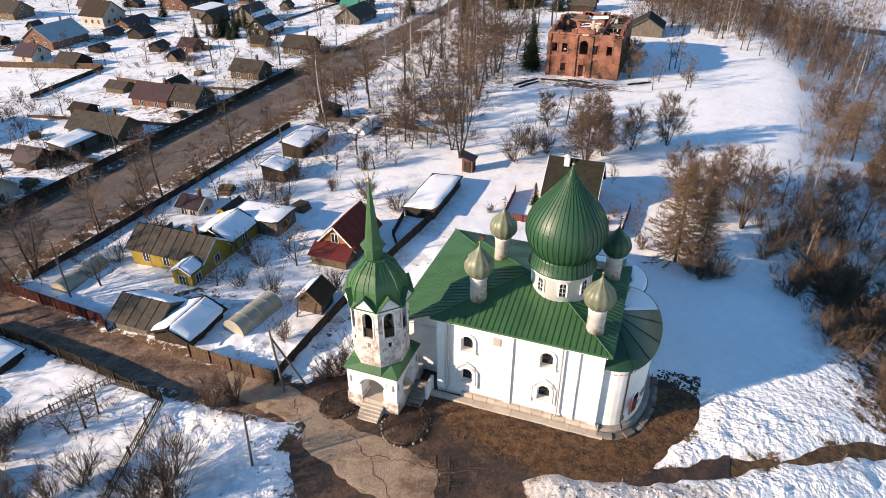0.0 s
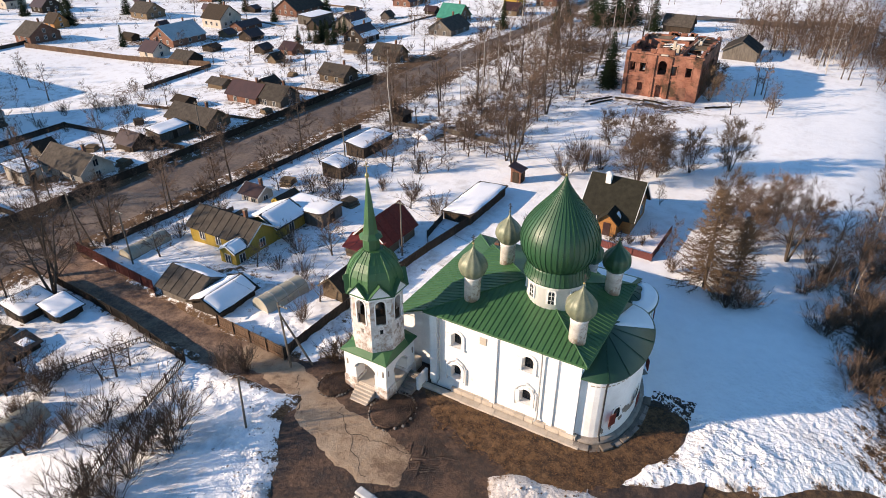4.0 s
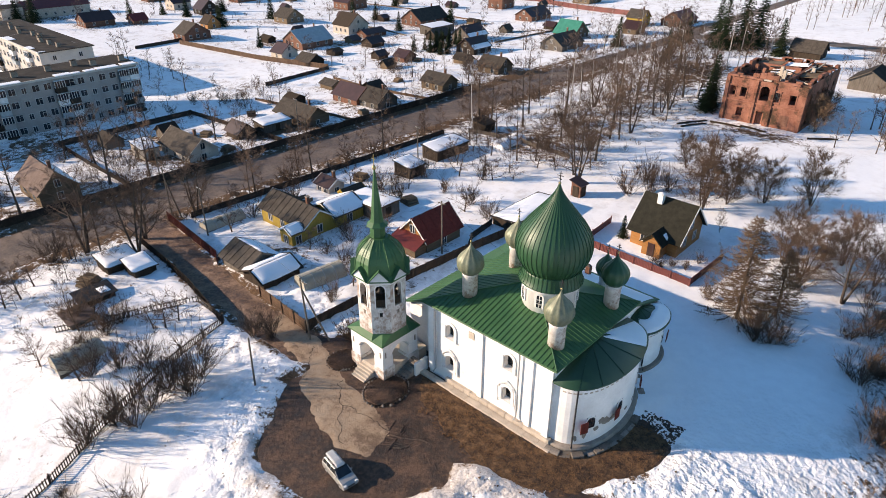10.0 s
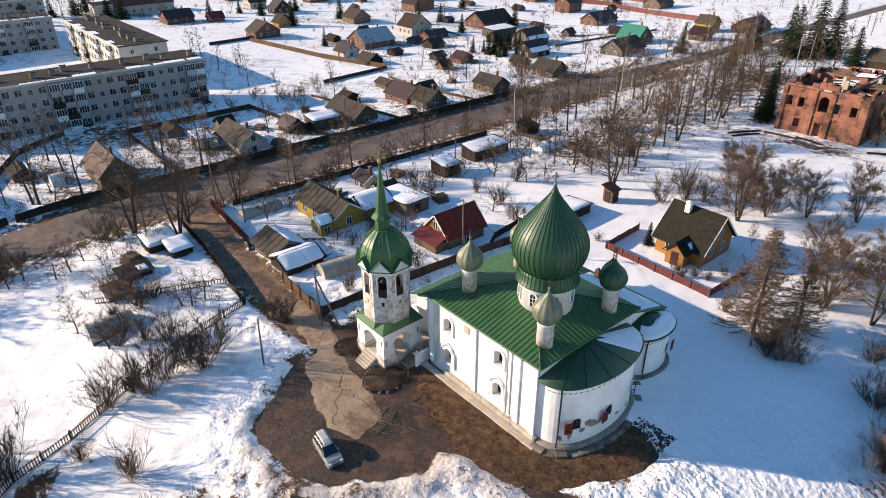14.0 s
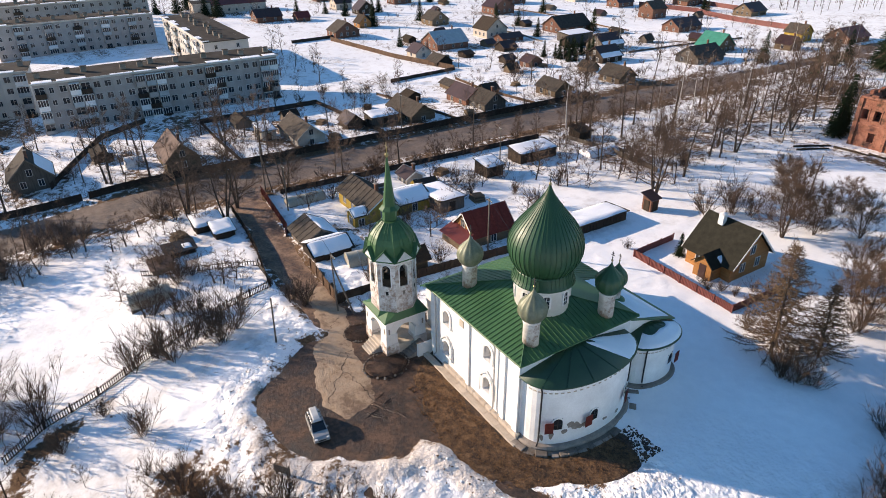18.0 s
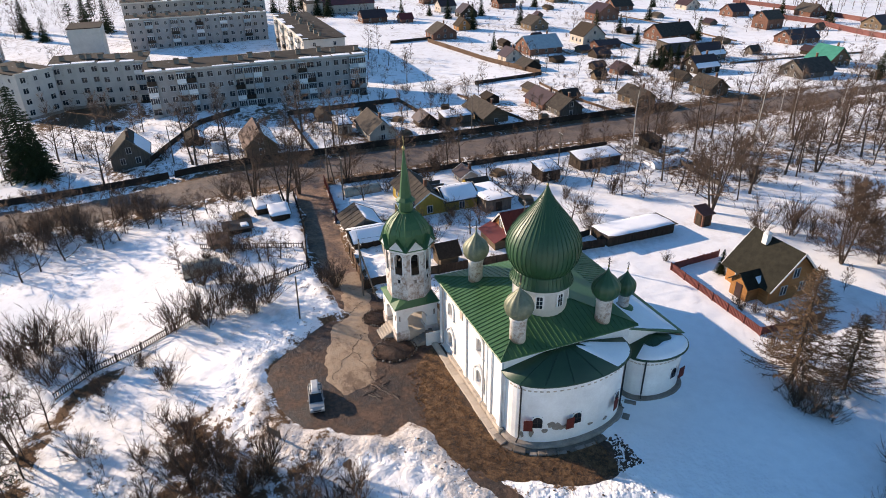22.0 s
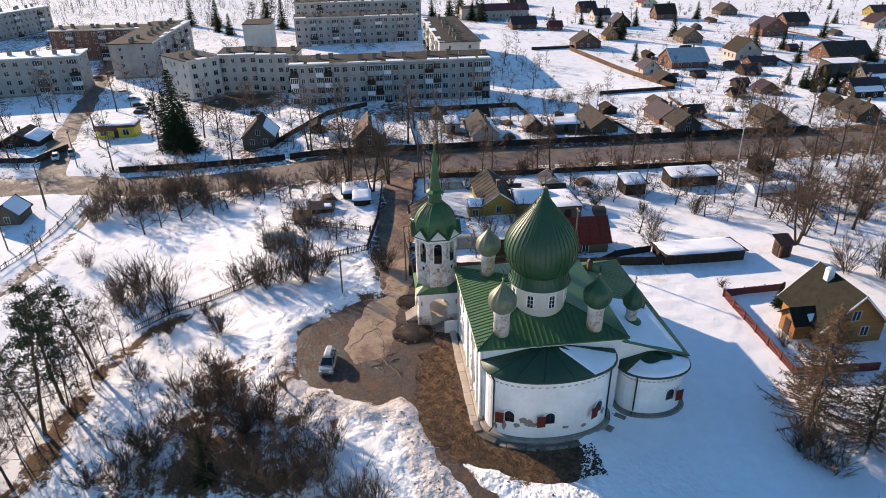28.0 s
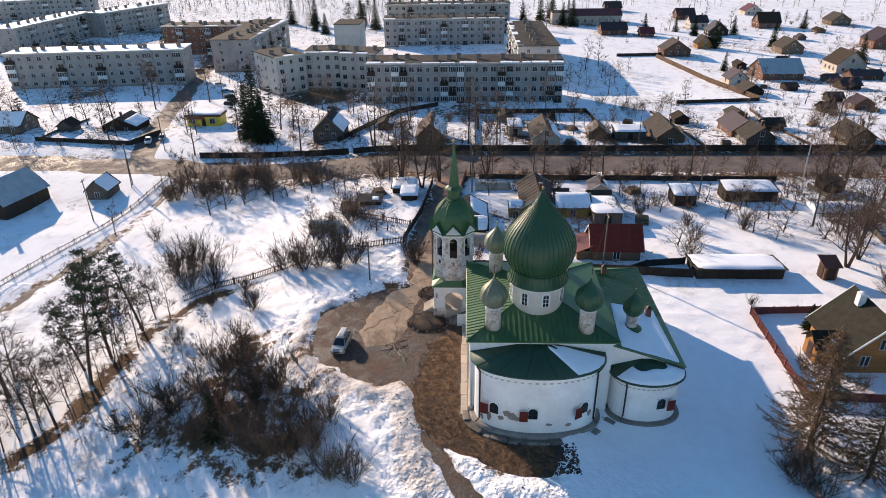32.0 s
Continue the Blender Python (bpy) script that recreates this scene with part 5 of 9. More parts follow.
def shed(x, y, w, d, h, wall, label, roof=TAR, snow=0.25, fall=0.5, rot=0.0, name="shed", door=True, slope="x"):
    """A low shed with a single-pitch roof that falls towards +x (or +y), often under snow."""
    z0 = gz(x, y)
    PLOTS.append((x, y, 0.7 * max(w, d) + 1.5))
    th = thing(name, Matrix.Translation((x, y, z0)) @ Matrix.Rotation(radians(rot), 4, "Z"), label, "shed")
    a, b = w / 2, d / 2
    hi = lambda px, py: h + (fall * (0.5 - px / w) if slope == "x" else fall * (0.5 - py / d))
    s = Shape().add([(-a, -b, -0.6), (a, -b, -0.6), (a, b, -0.6), (-a, b, -0.6)] + [(px, py, hi(px, py)) for px, py in ((-a, -b), (a, -b), (a, b), (-a, b))], [(3, 2, 1, 0), (4, 5, 6, 7), (0, 1, 5, 4), (1, 2, 6, 5), (2, 3, 7, 6), (3, 0, 4, 7)])
    part("wall", s, wall, th)
    o = 0.3
    part("roof", Shape().slab([(px, py, hi(px, py) + 0.12) for px, py in ((-a - o, -b - o), (a + o, -b - o), (a + o, b + o), (-a - o, b + o))], 0.1), roof, th)
    n = max(2, int(w / 0.5))
    for i in range(1, n):
        u = -a + w * i / n
        part("batten", Shape().box(u - 0.03, -b - 0.04, 0, u + 0.03, -b + 0.01, hi(u, -b) - 0.02), wall, th)
    n = max(2, int(d / 0.6))
    for i in range(1, n):
        u = -b + d * i / n
        part("batten", Shape().box(a - 0.01, u - 0.03, 0, a + 0.04, u + 0.03, hi(a, u) - 0.02), wall, th)
    if door:
        part("door", Shape().box(a + 0.01, -0.5, 0.05, a + 0.07, 0.5, min(1.9, h - 0.2), 0.01), DARKWOOD, th)
        part("door", Shape().box(-0.5, -b - 0.07, 0.05, 0.5, -b - 0.01, min(1.9, h - 0.2), 0.01), DARKWOOD, th)
    if snow:
        W = th.matrix_basis
        roof_snow("snow_blanket", [tuple(W @ Vector((px, py, hi(px, py) + 0.13))) for px, py in ((-a - o, -b - o), (a + o, -b - o), (a + o, b + o), (-a - o, b + o))], snow, "thick snow lying on a shed roof", int(abs(x + y)), 10)
    return th


def fence(pts, h, material, label, name="fence", gap=0.16, board=0.13, picket=False, pitch=2.2, planks=False):
    """Posts with profiled panels between them, or single boards (planks), or open pickets, along a line on the land."""
    th = thing(name, (pts[0][0], pts[0][1], 0), label, "fence")
    ox, oy = pts[0]
    rr = random.Random(int(abs(pts[0][0]) * 7 + abs(pts[0][1])))
    boards = [Shape().box(-gap * 0.47, 0.06, -0.3, gap * 0.47, 0.085, h + e).mesh("board", material) for e in (-0.03, 0.0, 0.03)] if planks else []
    pickets = Shape().box(-0.04, 0.065, 0.1, 0.04, 0.09, h).mesh("picket", material) if picket else None
    posts = Shape().box(-0.06, -0.06, -0.4, 0.06, 0.06, h + 0.08).mesh("post", material)
    for (ax, ay), (bx, by) in zip(pts, pts[1:]):
        n = max(1, int(math.hypot(bx - ax, by - ay) / pitch))
        for i in range(n):
            px, py, qx, qy = ax + (bx - ax) * i / n, ay + (by - ay) * i / n, ax + (bx - ax) * (i + 1) / n, ay + (by - ay) * (i + 1) / n
            L, ang = math.hypot(qx - px, qy - py), math.atan2(qy - py, qx - px)
            zp, zq = gz(px, py), gz(qx, qy)
            M = Matrix.Translation((px - ox, py - oy, zp)) @ Matrix.Rotation(ang, 4, "Z")
            part("post", posts, None, th, at=M @ Matrix.Rotation(rr.uniform(-0.05, 0.05), 4, "Y"))
            k = max(2, int(L / gap))
            if planks or picket:
                for j in range(k):
                    u = (j + 0.5) / k
                    part("board" if planks else "picket", rr.choice(boards) if planks else pickets, None, th, at=M @ Matrix.Translation((u * L, rr.uniform(0, 0.012), (zq - zp) * u)) @ Matrix.Rotation(rr.uniform(-0.015, 0.015), 4, "Y"))
                for f in (0.25, 0.8):
                    z = h * f
                    part("rail", Shape().slab([(0, 0.01, z + 0.05), (L, 0.01, z + 0.05 + zq - zp), (L, 0.06, z + 0.05 + zq - zp), (0, 0.06, z + 0.05)], 0.08), material, th, at=M)
            else:
                prof = []
                for j in range(k):
                    a0, a1, o = j / k, (j + 0.86) / k, rr.uniform(0, 0.015)
                    top = h + rr.uniform(-0.03, 0.03)
                    prof += [(a0 * L, 0.07 + o, top, a0), (a1 * L, 0.07 + o, top, a1), ((a1 + 0.04 / k) * L, 0.035, top - 0.02, a1), ((j + 0.98) / k * L, 0.035, top - 0.02, a1)]
                s = Shape().loft([[(u, v, -0.3 + (zq - zp) * w) for u, v, t, w in prof], [(u, v, t + (zq - zp) * w) for u, v, t, w in prof], [(u, v - 0.03, t + (zq - zp) * w) for u, v, t, w in prof], [(u, v - 0.03, -0.3 + (zq - zp) * w) for u, v, t, w in prof]], closed=False)
                part("panel", s, material, th, at=M)
    return th


def flats(x0, y0, length, depth, floors, rot, wall, label, bays, ground=None, roofm=TAR, front_balcony=(), name="apartment_building", ends=True, low=False, back=False):
    """A block of flats; local x runs along the front, local y back from it. (x0, y0): the front's first corner."""
    z0 = ground if ground is not None else min(gz(x0, y0), gz(x0 + length * math.cos(radians(rot)), y0 + length * math.sin(radians(rot))))
    th = thing(name, Matrix.Translation((x0, y0, z0)) @ Matrix.Rotation(radians(rot), 4, "Z"), label, "building", "blocks of flats")
    FH = 2.65
    H = floors * FH + 0.7
    body = part("wall", Shape().box(0, 0, -2, length, depth, H), wall, th)
    part("plinth", Shape().box(-0.06, -0.06, -2, length + 0.06, depth + 0.06, 0.7), STONE, th)
    rf = part("roof", Shape().box(-0.45, -0.45, H, length + 0.45, depth + 0.45, H + 0.25), roofm, th, "flat tarred roof with snow")
    part("parapet", Shape().box(-0.47, -0.47, H - 0.12, length + 0.47, -0.2, H + 0.32), CONCW, rf)
    PLOTS.append((x0 + 0.5 * length * math.cos(radians(rot)) + 9 * math.sin(radians(rot)), y0 + 0.5 * length * math.sin(radians(rot)) - 9 * math.cos(radians(rot)), 12.0))
    rr = random.Random(int(abs(x0 + y0)))
    u = 0.0
    while u < length:
        k = rr.uniform(1.5, 6.0)
        if rr.random() < 0.6:
            part("eave_snow", Shape().box(u, -0.55, H + 0.26, min(length, u + k), rr.uniform(0.2, 1.6), H + 0.34 + rr.uniform(0.02, 0.1), 0.03), SNOW, rf, "rag of snow on the roof edge")
        u += k + rr.uniform(0, 1.5)
    # panel bays stand proud of the wall between the balcony stacks
    bw = length / bays
    run = [b for b in range(bays) if b not in front_balcony]
    for b in run:
        part("facade_panel", Shape().box(b * bw + 0.004, -0.14, 0.72, (b + 1) * bw - 0.004, 0.01, H - 0.14), wall, body)
    for i in range(max(3, int(length / 4.5))):
        u = (i + 0.5) * length / max(3, int(length / 4.5)) + rr.uniform(-2, 2)
        v = part("vent_shaft", Shape().box(-0.6, -0.4, 0, 0.6, 0.4, 1.2, 0.03), STONE, rf, "rooftop vent stack", at=(u, depth * rr.uniform(0.35, 0.6), H + 0.25))
        part("cap", Shape().box(-0.7, -0.5, 0, 0.7, 0.5, 0.08), TAR, v, at=(0, 0, 1.2))
    bw = length / bays
    for f in range(floors):
        z = 0.45 + f * FH + 0.75
        for b in range(bays):
            u = (b + 0.5) * bw
            if b in front_balcony:
                style = (b * 7 + f * 3) % 4
                bal = part("balcony", Shape().box(-bw * 0.46, -0.95, -0.12, bw * 0.46, 0, 0.0).box(-bw * 0.46, -0.95, 0, bw * 0.46, -0.9, 0.95).box(-bw * 0.46, -0.9, 0, -bw * 0.46 + 0.05, 0, 0.95).box(bw * 0.46 - 0.05, -0.9, 0, bw * 0.46, 0, 0.95), (CONC, DARKWOOD, FRAMEW, BLUEGR)[style], body, "balcony with solid parapet", at=(u, 0, z - 0.75))
                if style in (2, 3) or rr.random() < 0.35:
                    part("glazing", Shape().box(-bw * 0.45, -0.92, 0.95, bw * 0.45, -0.88, 2.3), GLASS, bal, "glazed balcony front")
                    g = Shape()
                    for k in range(5):
                        q = -bw * 0.45 + bw * 0.9 * k / 4
                        g.box(q - 0.04, -0.95, 0.95, q + 0.04, -0.925, 2.3)
                    g.box(-bw * 0.46, -0.96, 2.3, bw * 0.46, 0, 2.4)
                    part("glazing_grid", g, FRAMEW, bal)
                # Door-high dark glass also stands in for the shade inside the loggia.
                add_window(body, u, -0.01, z - 0.7, 0, WIN_TWO)
            elif not (back and b % 3 == 1):
                add_window(body, u, -0.15, z, 0, WIN_MESH if b % 3 == 1 else WIN_WIDE)
        if ends:
            for k in range(max(1, int(depth / 5))):
                v = (k + 0.5) * depth / max(1, int(depth / 5))
                add_window(body, length + 0.01, v, z, math.pi / 2)
                add_window(body, -0.01, v, z, -math.pi / 2)
    return th

# ---- flats ----
BAL = (1, 4, 7, 8, 11, 14, 17)
flats(-131.2, 10.4, 53.2, 12, 4, 90, CONC, "four-storey grey brick apartment building with glazed balconies", 24, -4.0, front_balcony=(0, 3, 4, 9, 10, 11, 16, 17, 22, 23))
flats(-147.4, -19.0, 9.5, 16, 4, 130, CONCW, "four-storey pale brick apartment wing", 3, -5.2, ends=True)
flats(-155.5, -12.5, 11.5, 13, 4, 90, CONCW, "four-storey pale brick apartment wing", 4, -5.2, ends=False)
flats(-153.8, -1.2, 11.0, 12, 4, 84, CONCW, "four-storey pale apartment wing with corner balconies", 4, -5.2, front_balcony=(3,), ends=False)
flats(-233.0, 3.0, 50.0, 13, 4, 92, CONC, "five-storey grey apartment building with balconies", 17, -5.4, front_balcony=(2, 5, 8, 11, 14))
flats(-262, 1.0, 56.0, 12, 5, 92, CONC, "five-storey grey apartment building behind another", 18, -5.4, front_balcony=(3, 9, 15))
flats(-220.0, 53.8, 57.0, 12.5, 4, 0, CONCW, "long pale four-storey apartment building", 18, -4.8, front_balcony=(2, 6, 11, 15))
flats(-187.5, -39.5, 54.0, 14, 4, 180, CONC, "long grey apartment building seen end-on", 20, -6.0, front_balcony=(2, 5, 9, 13, 16))
flats(-224.0, -87.0, 44.0, 12, 4, 90, BRICK, "red-brick apartment building with pale balconies", 15, -6.2, front_balcony=(2, 6, 10, 13))
flats(-162.0, -112.0, 56.0, 12, 4, 97, CONC, "four-storey grey apartment building under a snowy roof", 18, -6.2, roofm=SNOW, front_balcony=(0, 5, 9, 14, 17))
flats(-222, -147.0, 56.0, 12, 4, 178, CONC, "far grey apartment building with snowy roof", 15, -6.2, roofm=SNOW, front_balcony=(2, 7, 12))
flats(-271, -136.0, 44.0, 12, 4, 162, CONC, "far grey apartment building with snowy roof", 15, -6.2, roofm=SNOW, front_balcony=(2, 7, 12))
flats(-330, -230.0, 52.0, 12, 4, 110, CONC, "far grey apartment building with snowy roof", 15, -6.2, roofm=SNOW, front_balcony=(2, 7, 12))
boiler = thing("boiler_house", (-213, -9.0, gz(-213, -9)), "plain pale boxy service building with dark flat roof", "building")
part("wall", Shape().box(-14, -5, -2, 0, 5, 12.6), CONCW, boiler)
part("roof", Shape().box(-14.2, -5.2, 12.6, 0.2, 5.2, 12.85), DARKWOOD, boiler, "black tarred flat roof")

# ---- houses beyond the road ----
house(-91, 30.0, 11, 6.5, 3.6, 3.4, "x", LOG, ROOFP, "tall brown log house with steep weathered pinkish roof", wins=2, snow=0.12, snow_side=1, snow_cover=0.8)
house(-97.5, 6.5, 8, 7.5, 3.6, 4.0, "x", GREYWOOD, SLATE, "dark grey wooden house with half-snowy steep roof", wins=2, snow=0.15, snow_side=1, snow_cover=0.7)
house(-92.5, 54.5, 12.0, 6.4, 2.6, 2.8, "x", PALE, SLATE, "pale rendered house with steep grey slate roof", wins=3, snow=0.12, snow_side=1, snow_cover=0.6)
shed(-97.5, 48.5, 5, 3, 2.3, PALE, "pale lean-to under thick snow")
house(-94.2, 66.3, 5.0, 4.2, 2.2, 2.0, "x", DARKWOOD, BROWNR, "small dark wooden shed house with brown roof", wins=0, chimney=False, name="outbuilding", category="shed")
shed(-93.3, 73.2, 3.6, 6.6, 1.9, GREYWOOD, "long low wooden shed under snow")
house(-94.2, 81.0, 12.5, 6.6, 2.4, 2.6, "x", LOG, SLATE, "log house with dark grey hipped slate roof", wins=3)
house(-97.5, 98.4, 9.5, 6.6, 2.5, 2.7, "x", BRICK, BROWNR, "brick house part with maroon metal roof", wins=2)
house(-89.8, 99.0, 7.0, 6.6, 2.5, 2.7, "x", GREYWOOD, SLATE, "green-grey wooden house with slate roof", wins=2)
house(-90.0, 119.5, 8.0, 6.0, 2.8, 2.3, "x", LOG, SLATE, "tall log house with grey roof", wins=2, snow=0.1, snow_side=1, snow_cover=0.4)
house(-90.5, 142.0, 8, 6.6, 2.8, 2.8, "x", LOG, SLATE, "old log house with grey roof among trees", wins=2)
house(-122.0, 138.5, 5.0, 5.5, 2.4, 2.0, "x", BRICK, BROWNR, "small brick outbuilding with brown roof", wins=1, chimney=False)
house(-168.0, 137.0, 12, 14, 3.4, 4.2, "y", BRICK, BLUEGR, "brick house with broad blue-grey metal roof", wins=3)
house(-158.0, 120.5, 6.5, 6.5, 3.0, 2.8, "x", PALE, BROWNR, "small house with brown roof by the long fence", wins=1)
house(-142.0, 118.5, 7, 6.2, 2.2, 2.2, "x", DARKWOOD, SLATE, "dark low wooden barn", wins=0, chimney=False, category="barn", name="barn")
house(-208.0, 116.0, 9, 11, 3.6, 4.0, "x", BRICK, SLATE, "brick house with grey gable roof", wins=2)
house(-223.0, 131.5, 6, 6, 3.0, 3.4, "x", OCHRE, DARKWOOD, "small orange timber cottage with dark roof", wins=1)
house(-261.0, 103.5, 10, 12.5, 3.4, 3.4, "y", BRICK, BROWNR, "brick house with brown roof", wins=2)
house(-253.0, 116.6, 6, 6.4, 2.6, 2.6, "y", BRICK, REDR, "small brick house with red roof", wins=1, chimney=False)
house(-300.0, 102.0, 12, 28, 5.5, 3.2, "y", PALE, REDR, "long pale building with dark red roof", wins=6)
house(-297.0, 84.0, 9, 9, 7.5, 1.0, "y", PALE, SLATE, "pale two-storey annex with flat roof", wins=2)
house(-278.0, 146.4, 9, 9, 4.2, 3.2, "y", PALE, BROWNR, "white house with pinkish-brown roof", wins=2)
house(-256.0, 148.0, 8, 9, 3.4, 4.2, "x", DARKWOOD, BROWNR, "dark house with steep roof", wins=2)
house(-277.0, 178.5, 9, 11, 4, 5.0, "y", BRICK, DARKWOOD, "dark house with steep gables", wins=2)
house(-212.0, 160.0, 10, 9, 3.4, 3.6, "x", LOG, SLATE, "grey-roofed log house among spruces", wins=2)
house(-176.0, 162.5, 10, 10.5, 4.6, 4.6, "x", PALE, DARKWOOD, "white half-timbered house with dark steep roof", wins=3)
house(-165.0, 163.0, 6, 10.5, 2.2, 1.6, "y", BRICK, BROWNR, "brick terrace wing with brown roof", wins=2, chimney=False)
house(-149.0, 149.5, 6, 6.0, 2.3, 2.0, "y", DARKWOOD, BROWNR, "small dark wooden outbuilding", wins=0, chimney=False, name="outbuilding", category="shed")
house(-169.0, 195.0, 12, 17.5, 3.4, 4.4, "y", BRICK, SLATE, "wide brick house with dark grey roof and pale gable", wins=3)
shed(-150, 182, 6, 12, 2.8, GREYWOOD, "long grey wooden village shed", snow=0.1)
house(-129.0, 176.0, 9, 10.5, 3.2, 3.6, "y", GREYWOOD, BROWNR, "house with dark brown roof and snow on its eave", wins=2, snow=0.2, snow_side=-1, snow_cover=0.35)
house(-222.0, 200.5, 11, 12.5, 4.6, 4.6, "x", BRICK, BROWNR, "two-storey brick house with brown roof", wins=3)
house(-244.0, 225.5, 10, 12, 3.4, 4, "y", BRICK, SLATE, "brick house with grey-brown roof", wins=2)
house(-104.0, 200.0, 9, 10, 2.6, 4.6, "x", LOG, TEALR, "house with bright teal-green metal roof", wins=2)
house(-172.0, 247.5, 9, 9.5, 6, 3.4, "y", BRICK, SLATE, "tall two-storey brick house", wins=2)
house(-140.0, 228.0, 9, 14.5, 3.0, 3.2, "y", BRICK, BROWNR, "long house with brown roof", wins=3)
house(-113.5, 160.0, 8, 9, 3.0, 3.2, "y", DARKWOOD, BROWNR, "dark house with brown roof behind spruces", wins=2, snow=0.2, snow_side=-1, snow_cover=0.4)
house(-140.0, 172.0, 6, 8, 2.4, 2.4, "y", DARKWOOD, SLATE, "dark barn with grey roof", wins=0, chimney=False, category="barn", name="barn")
house(-95.0, 181.0, 9, 13, 2.8, 3.4, "y", GREYWOOD, SLATE, "long grey wooden house behind bare trees", wins=2)
house(-86.0, 244.5, 9, 14, 3.0, 3.4, "y", BRICK, REDR, "long house with red roof behind trees", wins=2)
house(-97.5, 235.0, 7, 7, 4.4, 3.0, "x", YELLOW, SLATE, "tall yellow house with grey roof", wins=2)
house(-90.0, 217.5, 6, 6.5, 3.0, 2.6, "x", LOG, BROWNR, "small log house behind trees", wins=1)
house(-31.0, 207.0, 8, 6, 2.2, 2.6, "x", DARKWOOD, SLATE, "dark barn behind the ruin", wins=0, chimney=False, category="barn", name="barn", snow=0.15, snow_side=1)
house(-9.5, 181.0, 8, 9, 2.4, 2.4, "y", GREYWOOD, TAR, "grey shed with pale roof behind the ruin", wins=0, chimney=False, category="shed", name="outbuilding")
house(-264.0, 283.0, 9, 10, 3.4, 3.4, "y", YELLOW, SLATE, "far yellow house across the snowfield", wins=1)
house(-205.0, 262.0, 9, 11, 3.4, 3.6, "y", BRICK, BROWNR, "far brick house with brown roof", wins=2)
house(-232.0, 258.0, 9, 9, 3.4, 3.6, "x", PALE, BROWNR, "far pale house with brown roof", wins=1)
house(-285.0, 215.0, 10, 10, 3.4, 3.8, "x", LOG, SLATE, "far log house with grey roof", wins=1)
house(-310.0, 150.0, 9, 10, 3.4, 3.6, "y", BRICK, BROWNR, "far brick house with brown roof", wins=1)
house(-325.0, 190.0, 9, 10, 3.4, 3.6, "x", PALE, REDR, "far pale house with red roof", wins=1)
house(-345.0, 120.0, 9, 10, 3.4, 3.6, "y", LOG, SLATE, "far log house with grey roof", wins=1)
house(-190.0, 292.0, 10, 10, 3.4, 3.6, "x", BRICK, SLATE, "far brick house with grey roof", wins=1)
house(-150.0, 285.0, 10, 12, 3.4, 3.6, "y", LOG, BROWNR, "far log house with brown roof", wins=1)
# west of the crossing
shop = thing("kiosk", (-112.5, -28.2, gz(-112, -28)), "small bright yellow kiosk with brown-edged snowy roof", "kiosk")
part("wall", Shape().box(-2.2, -4.2, -0.3, 2.2, 4.2, 2.7), SHOPY, shop)
part("roof", Shape().box(-2.5, -4.5, 2.72, 2.5, 4.5, 3.3), BROWNR, shop)
part("sign_band", Shape().box(2.22, -4.1, 2.05, 2.32, 0.4, 2.65), REDR, shop, "plain red sign band")
part("door", Shape().box(2.2, -0.5, 0, 2.25, 0.5, 2.1), DARKWOOD, shop)
for v in (-2.8, 2.2):
    add_window(shop, 2.21, v, 0.9, math.pi / 2, WIN_WIDE)
roof_snow("snow_blanket", [(-115, -32.7, gz(-112, -28) + 3.31), (-110, -32.7, gz(-112, -28) + 3.31), (-110, -23.7, gz(-112, -28) + 3.31), (-115, -23.7, gz(-112, -28) + 3.31)], 0.25, "snow on the kiosk roof", 2, 10)
house(-110.0, -48.0, 8, 9.5, 2.0, 2.4, "x", DARKWOOD, SLATE, "dark wooden house with part-snowy roof", wins=2, snow=0.2, snow_side=1, snow_cover=0.7)
house(-62.0, -46.5, 10, 7.5, 3.2, 3.2, "x", DARKWOOD, BLUEGR, "dark wooden house with blue-grey slate roof and white window frames", wins=3, rot=-12)
house(-67.5, -32.0, 4.5, 4, 2.0, 1.8, "x", GREYWOOD, SLATE, "small weathered shed beside the crossing", wins=1, chimney=False, snow=0.1, snow_side=1, name="outbuilding", category="shed")
house(-104, -100, 9, 8, 3, 3.2, "x", LOG, SLATE, "log house with snowy roof", wins=2, snow=0.2, snow_side=0)
house(-108, -75, 8, 8, 3, 3.2, "y", GREYWOOD, SLATE, "grey wooden house with snowy roof", wins=2, snow=0.2, snow_side=0)

# outbuildings, plot fences and heaps that fill the village
vr = random.Random(91)
for x, y in ((-104, 58), (-106, 88), (-101, 108), (-112, 104), (-118, 128), (-106, 146), (-132, 138), (-146, 134), (-160, 152), (-184, 130), (-190, 148), (-200, 178), (-186, 186), (-150, 205), (-128, 196), (-118, 212), (-236, 140), (-240, 178), (-262, 196), (-214, 226), (-190, 232), (-160, 262), (-104, 20), (-110, 48), (-108, -60), (-116, -84)):
    house(x + vr.uniform(-2, 2), y + vr.uniform(-2, 2), vr.uniform(3, 5.5), vr.uniform(3, 4.5), vr.uniform(1.8, 2.3), vr.uniform(0.9, 1.8), vr.choice("xy"), vr.choice((DARKWOOD, GREYWOOD, LOG)), vr.choice((SLATE, BROWNR, TAR, DARKWOOD)), "small weathered wooden outbuilding in a village plot", wins=0, chimney=False, name="outbuilding", category="shed", snow=vr.choice((0, 0, 0.15)), snow_side=1, snow_cover=0.6)
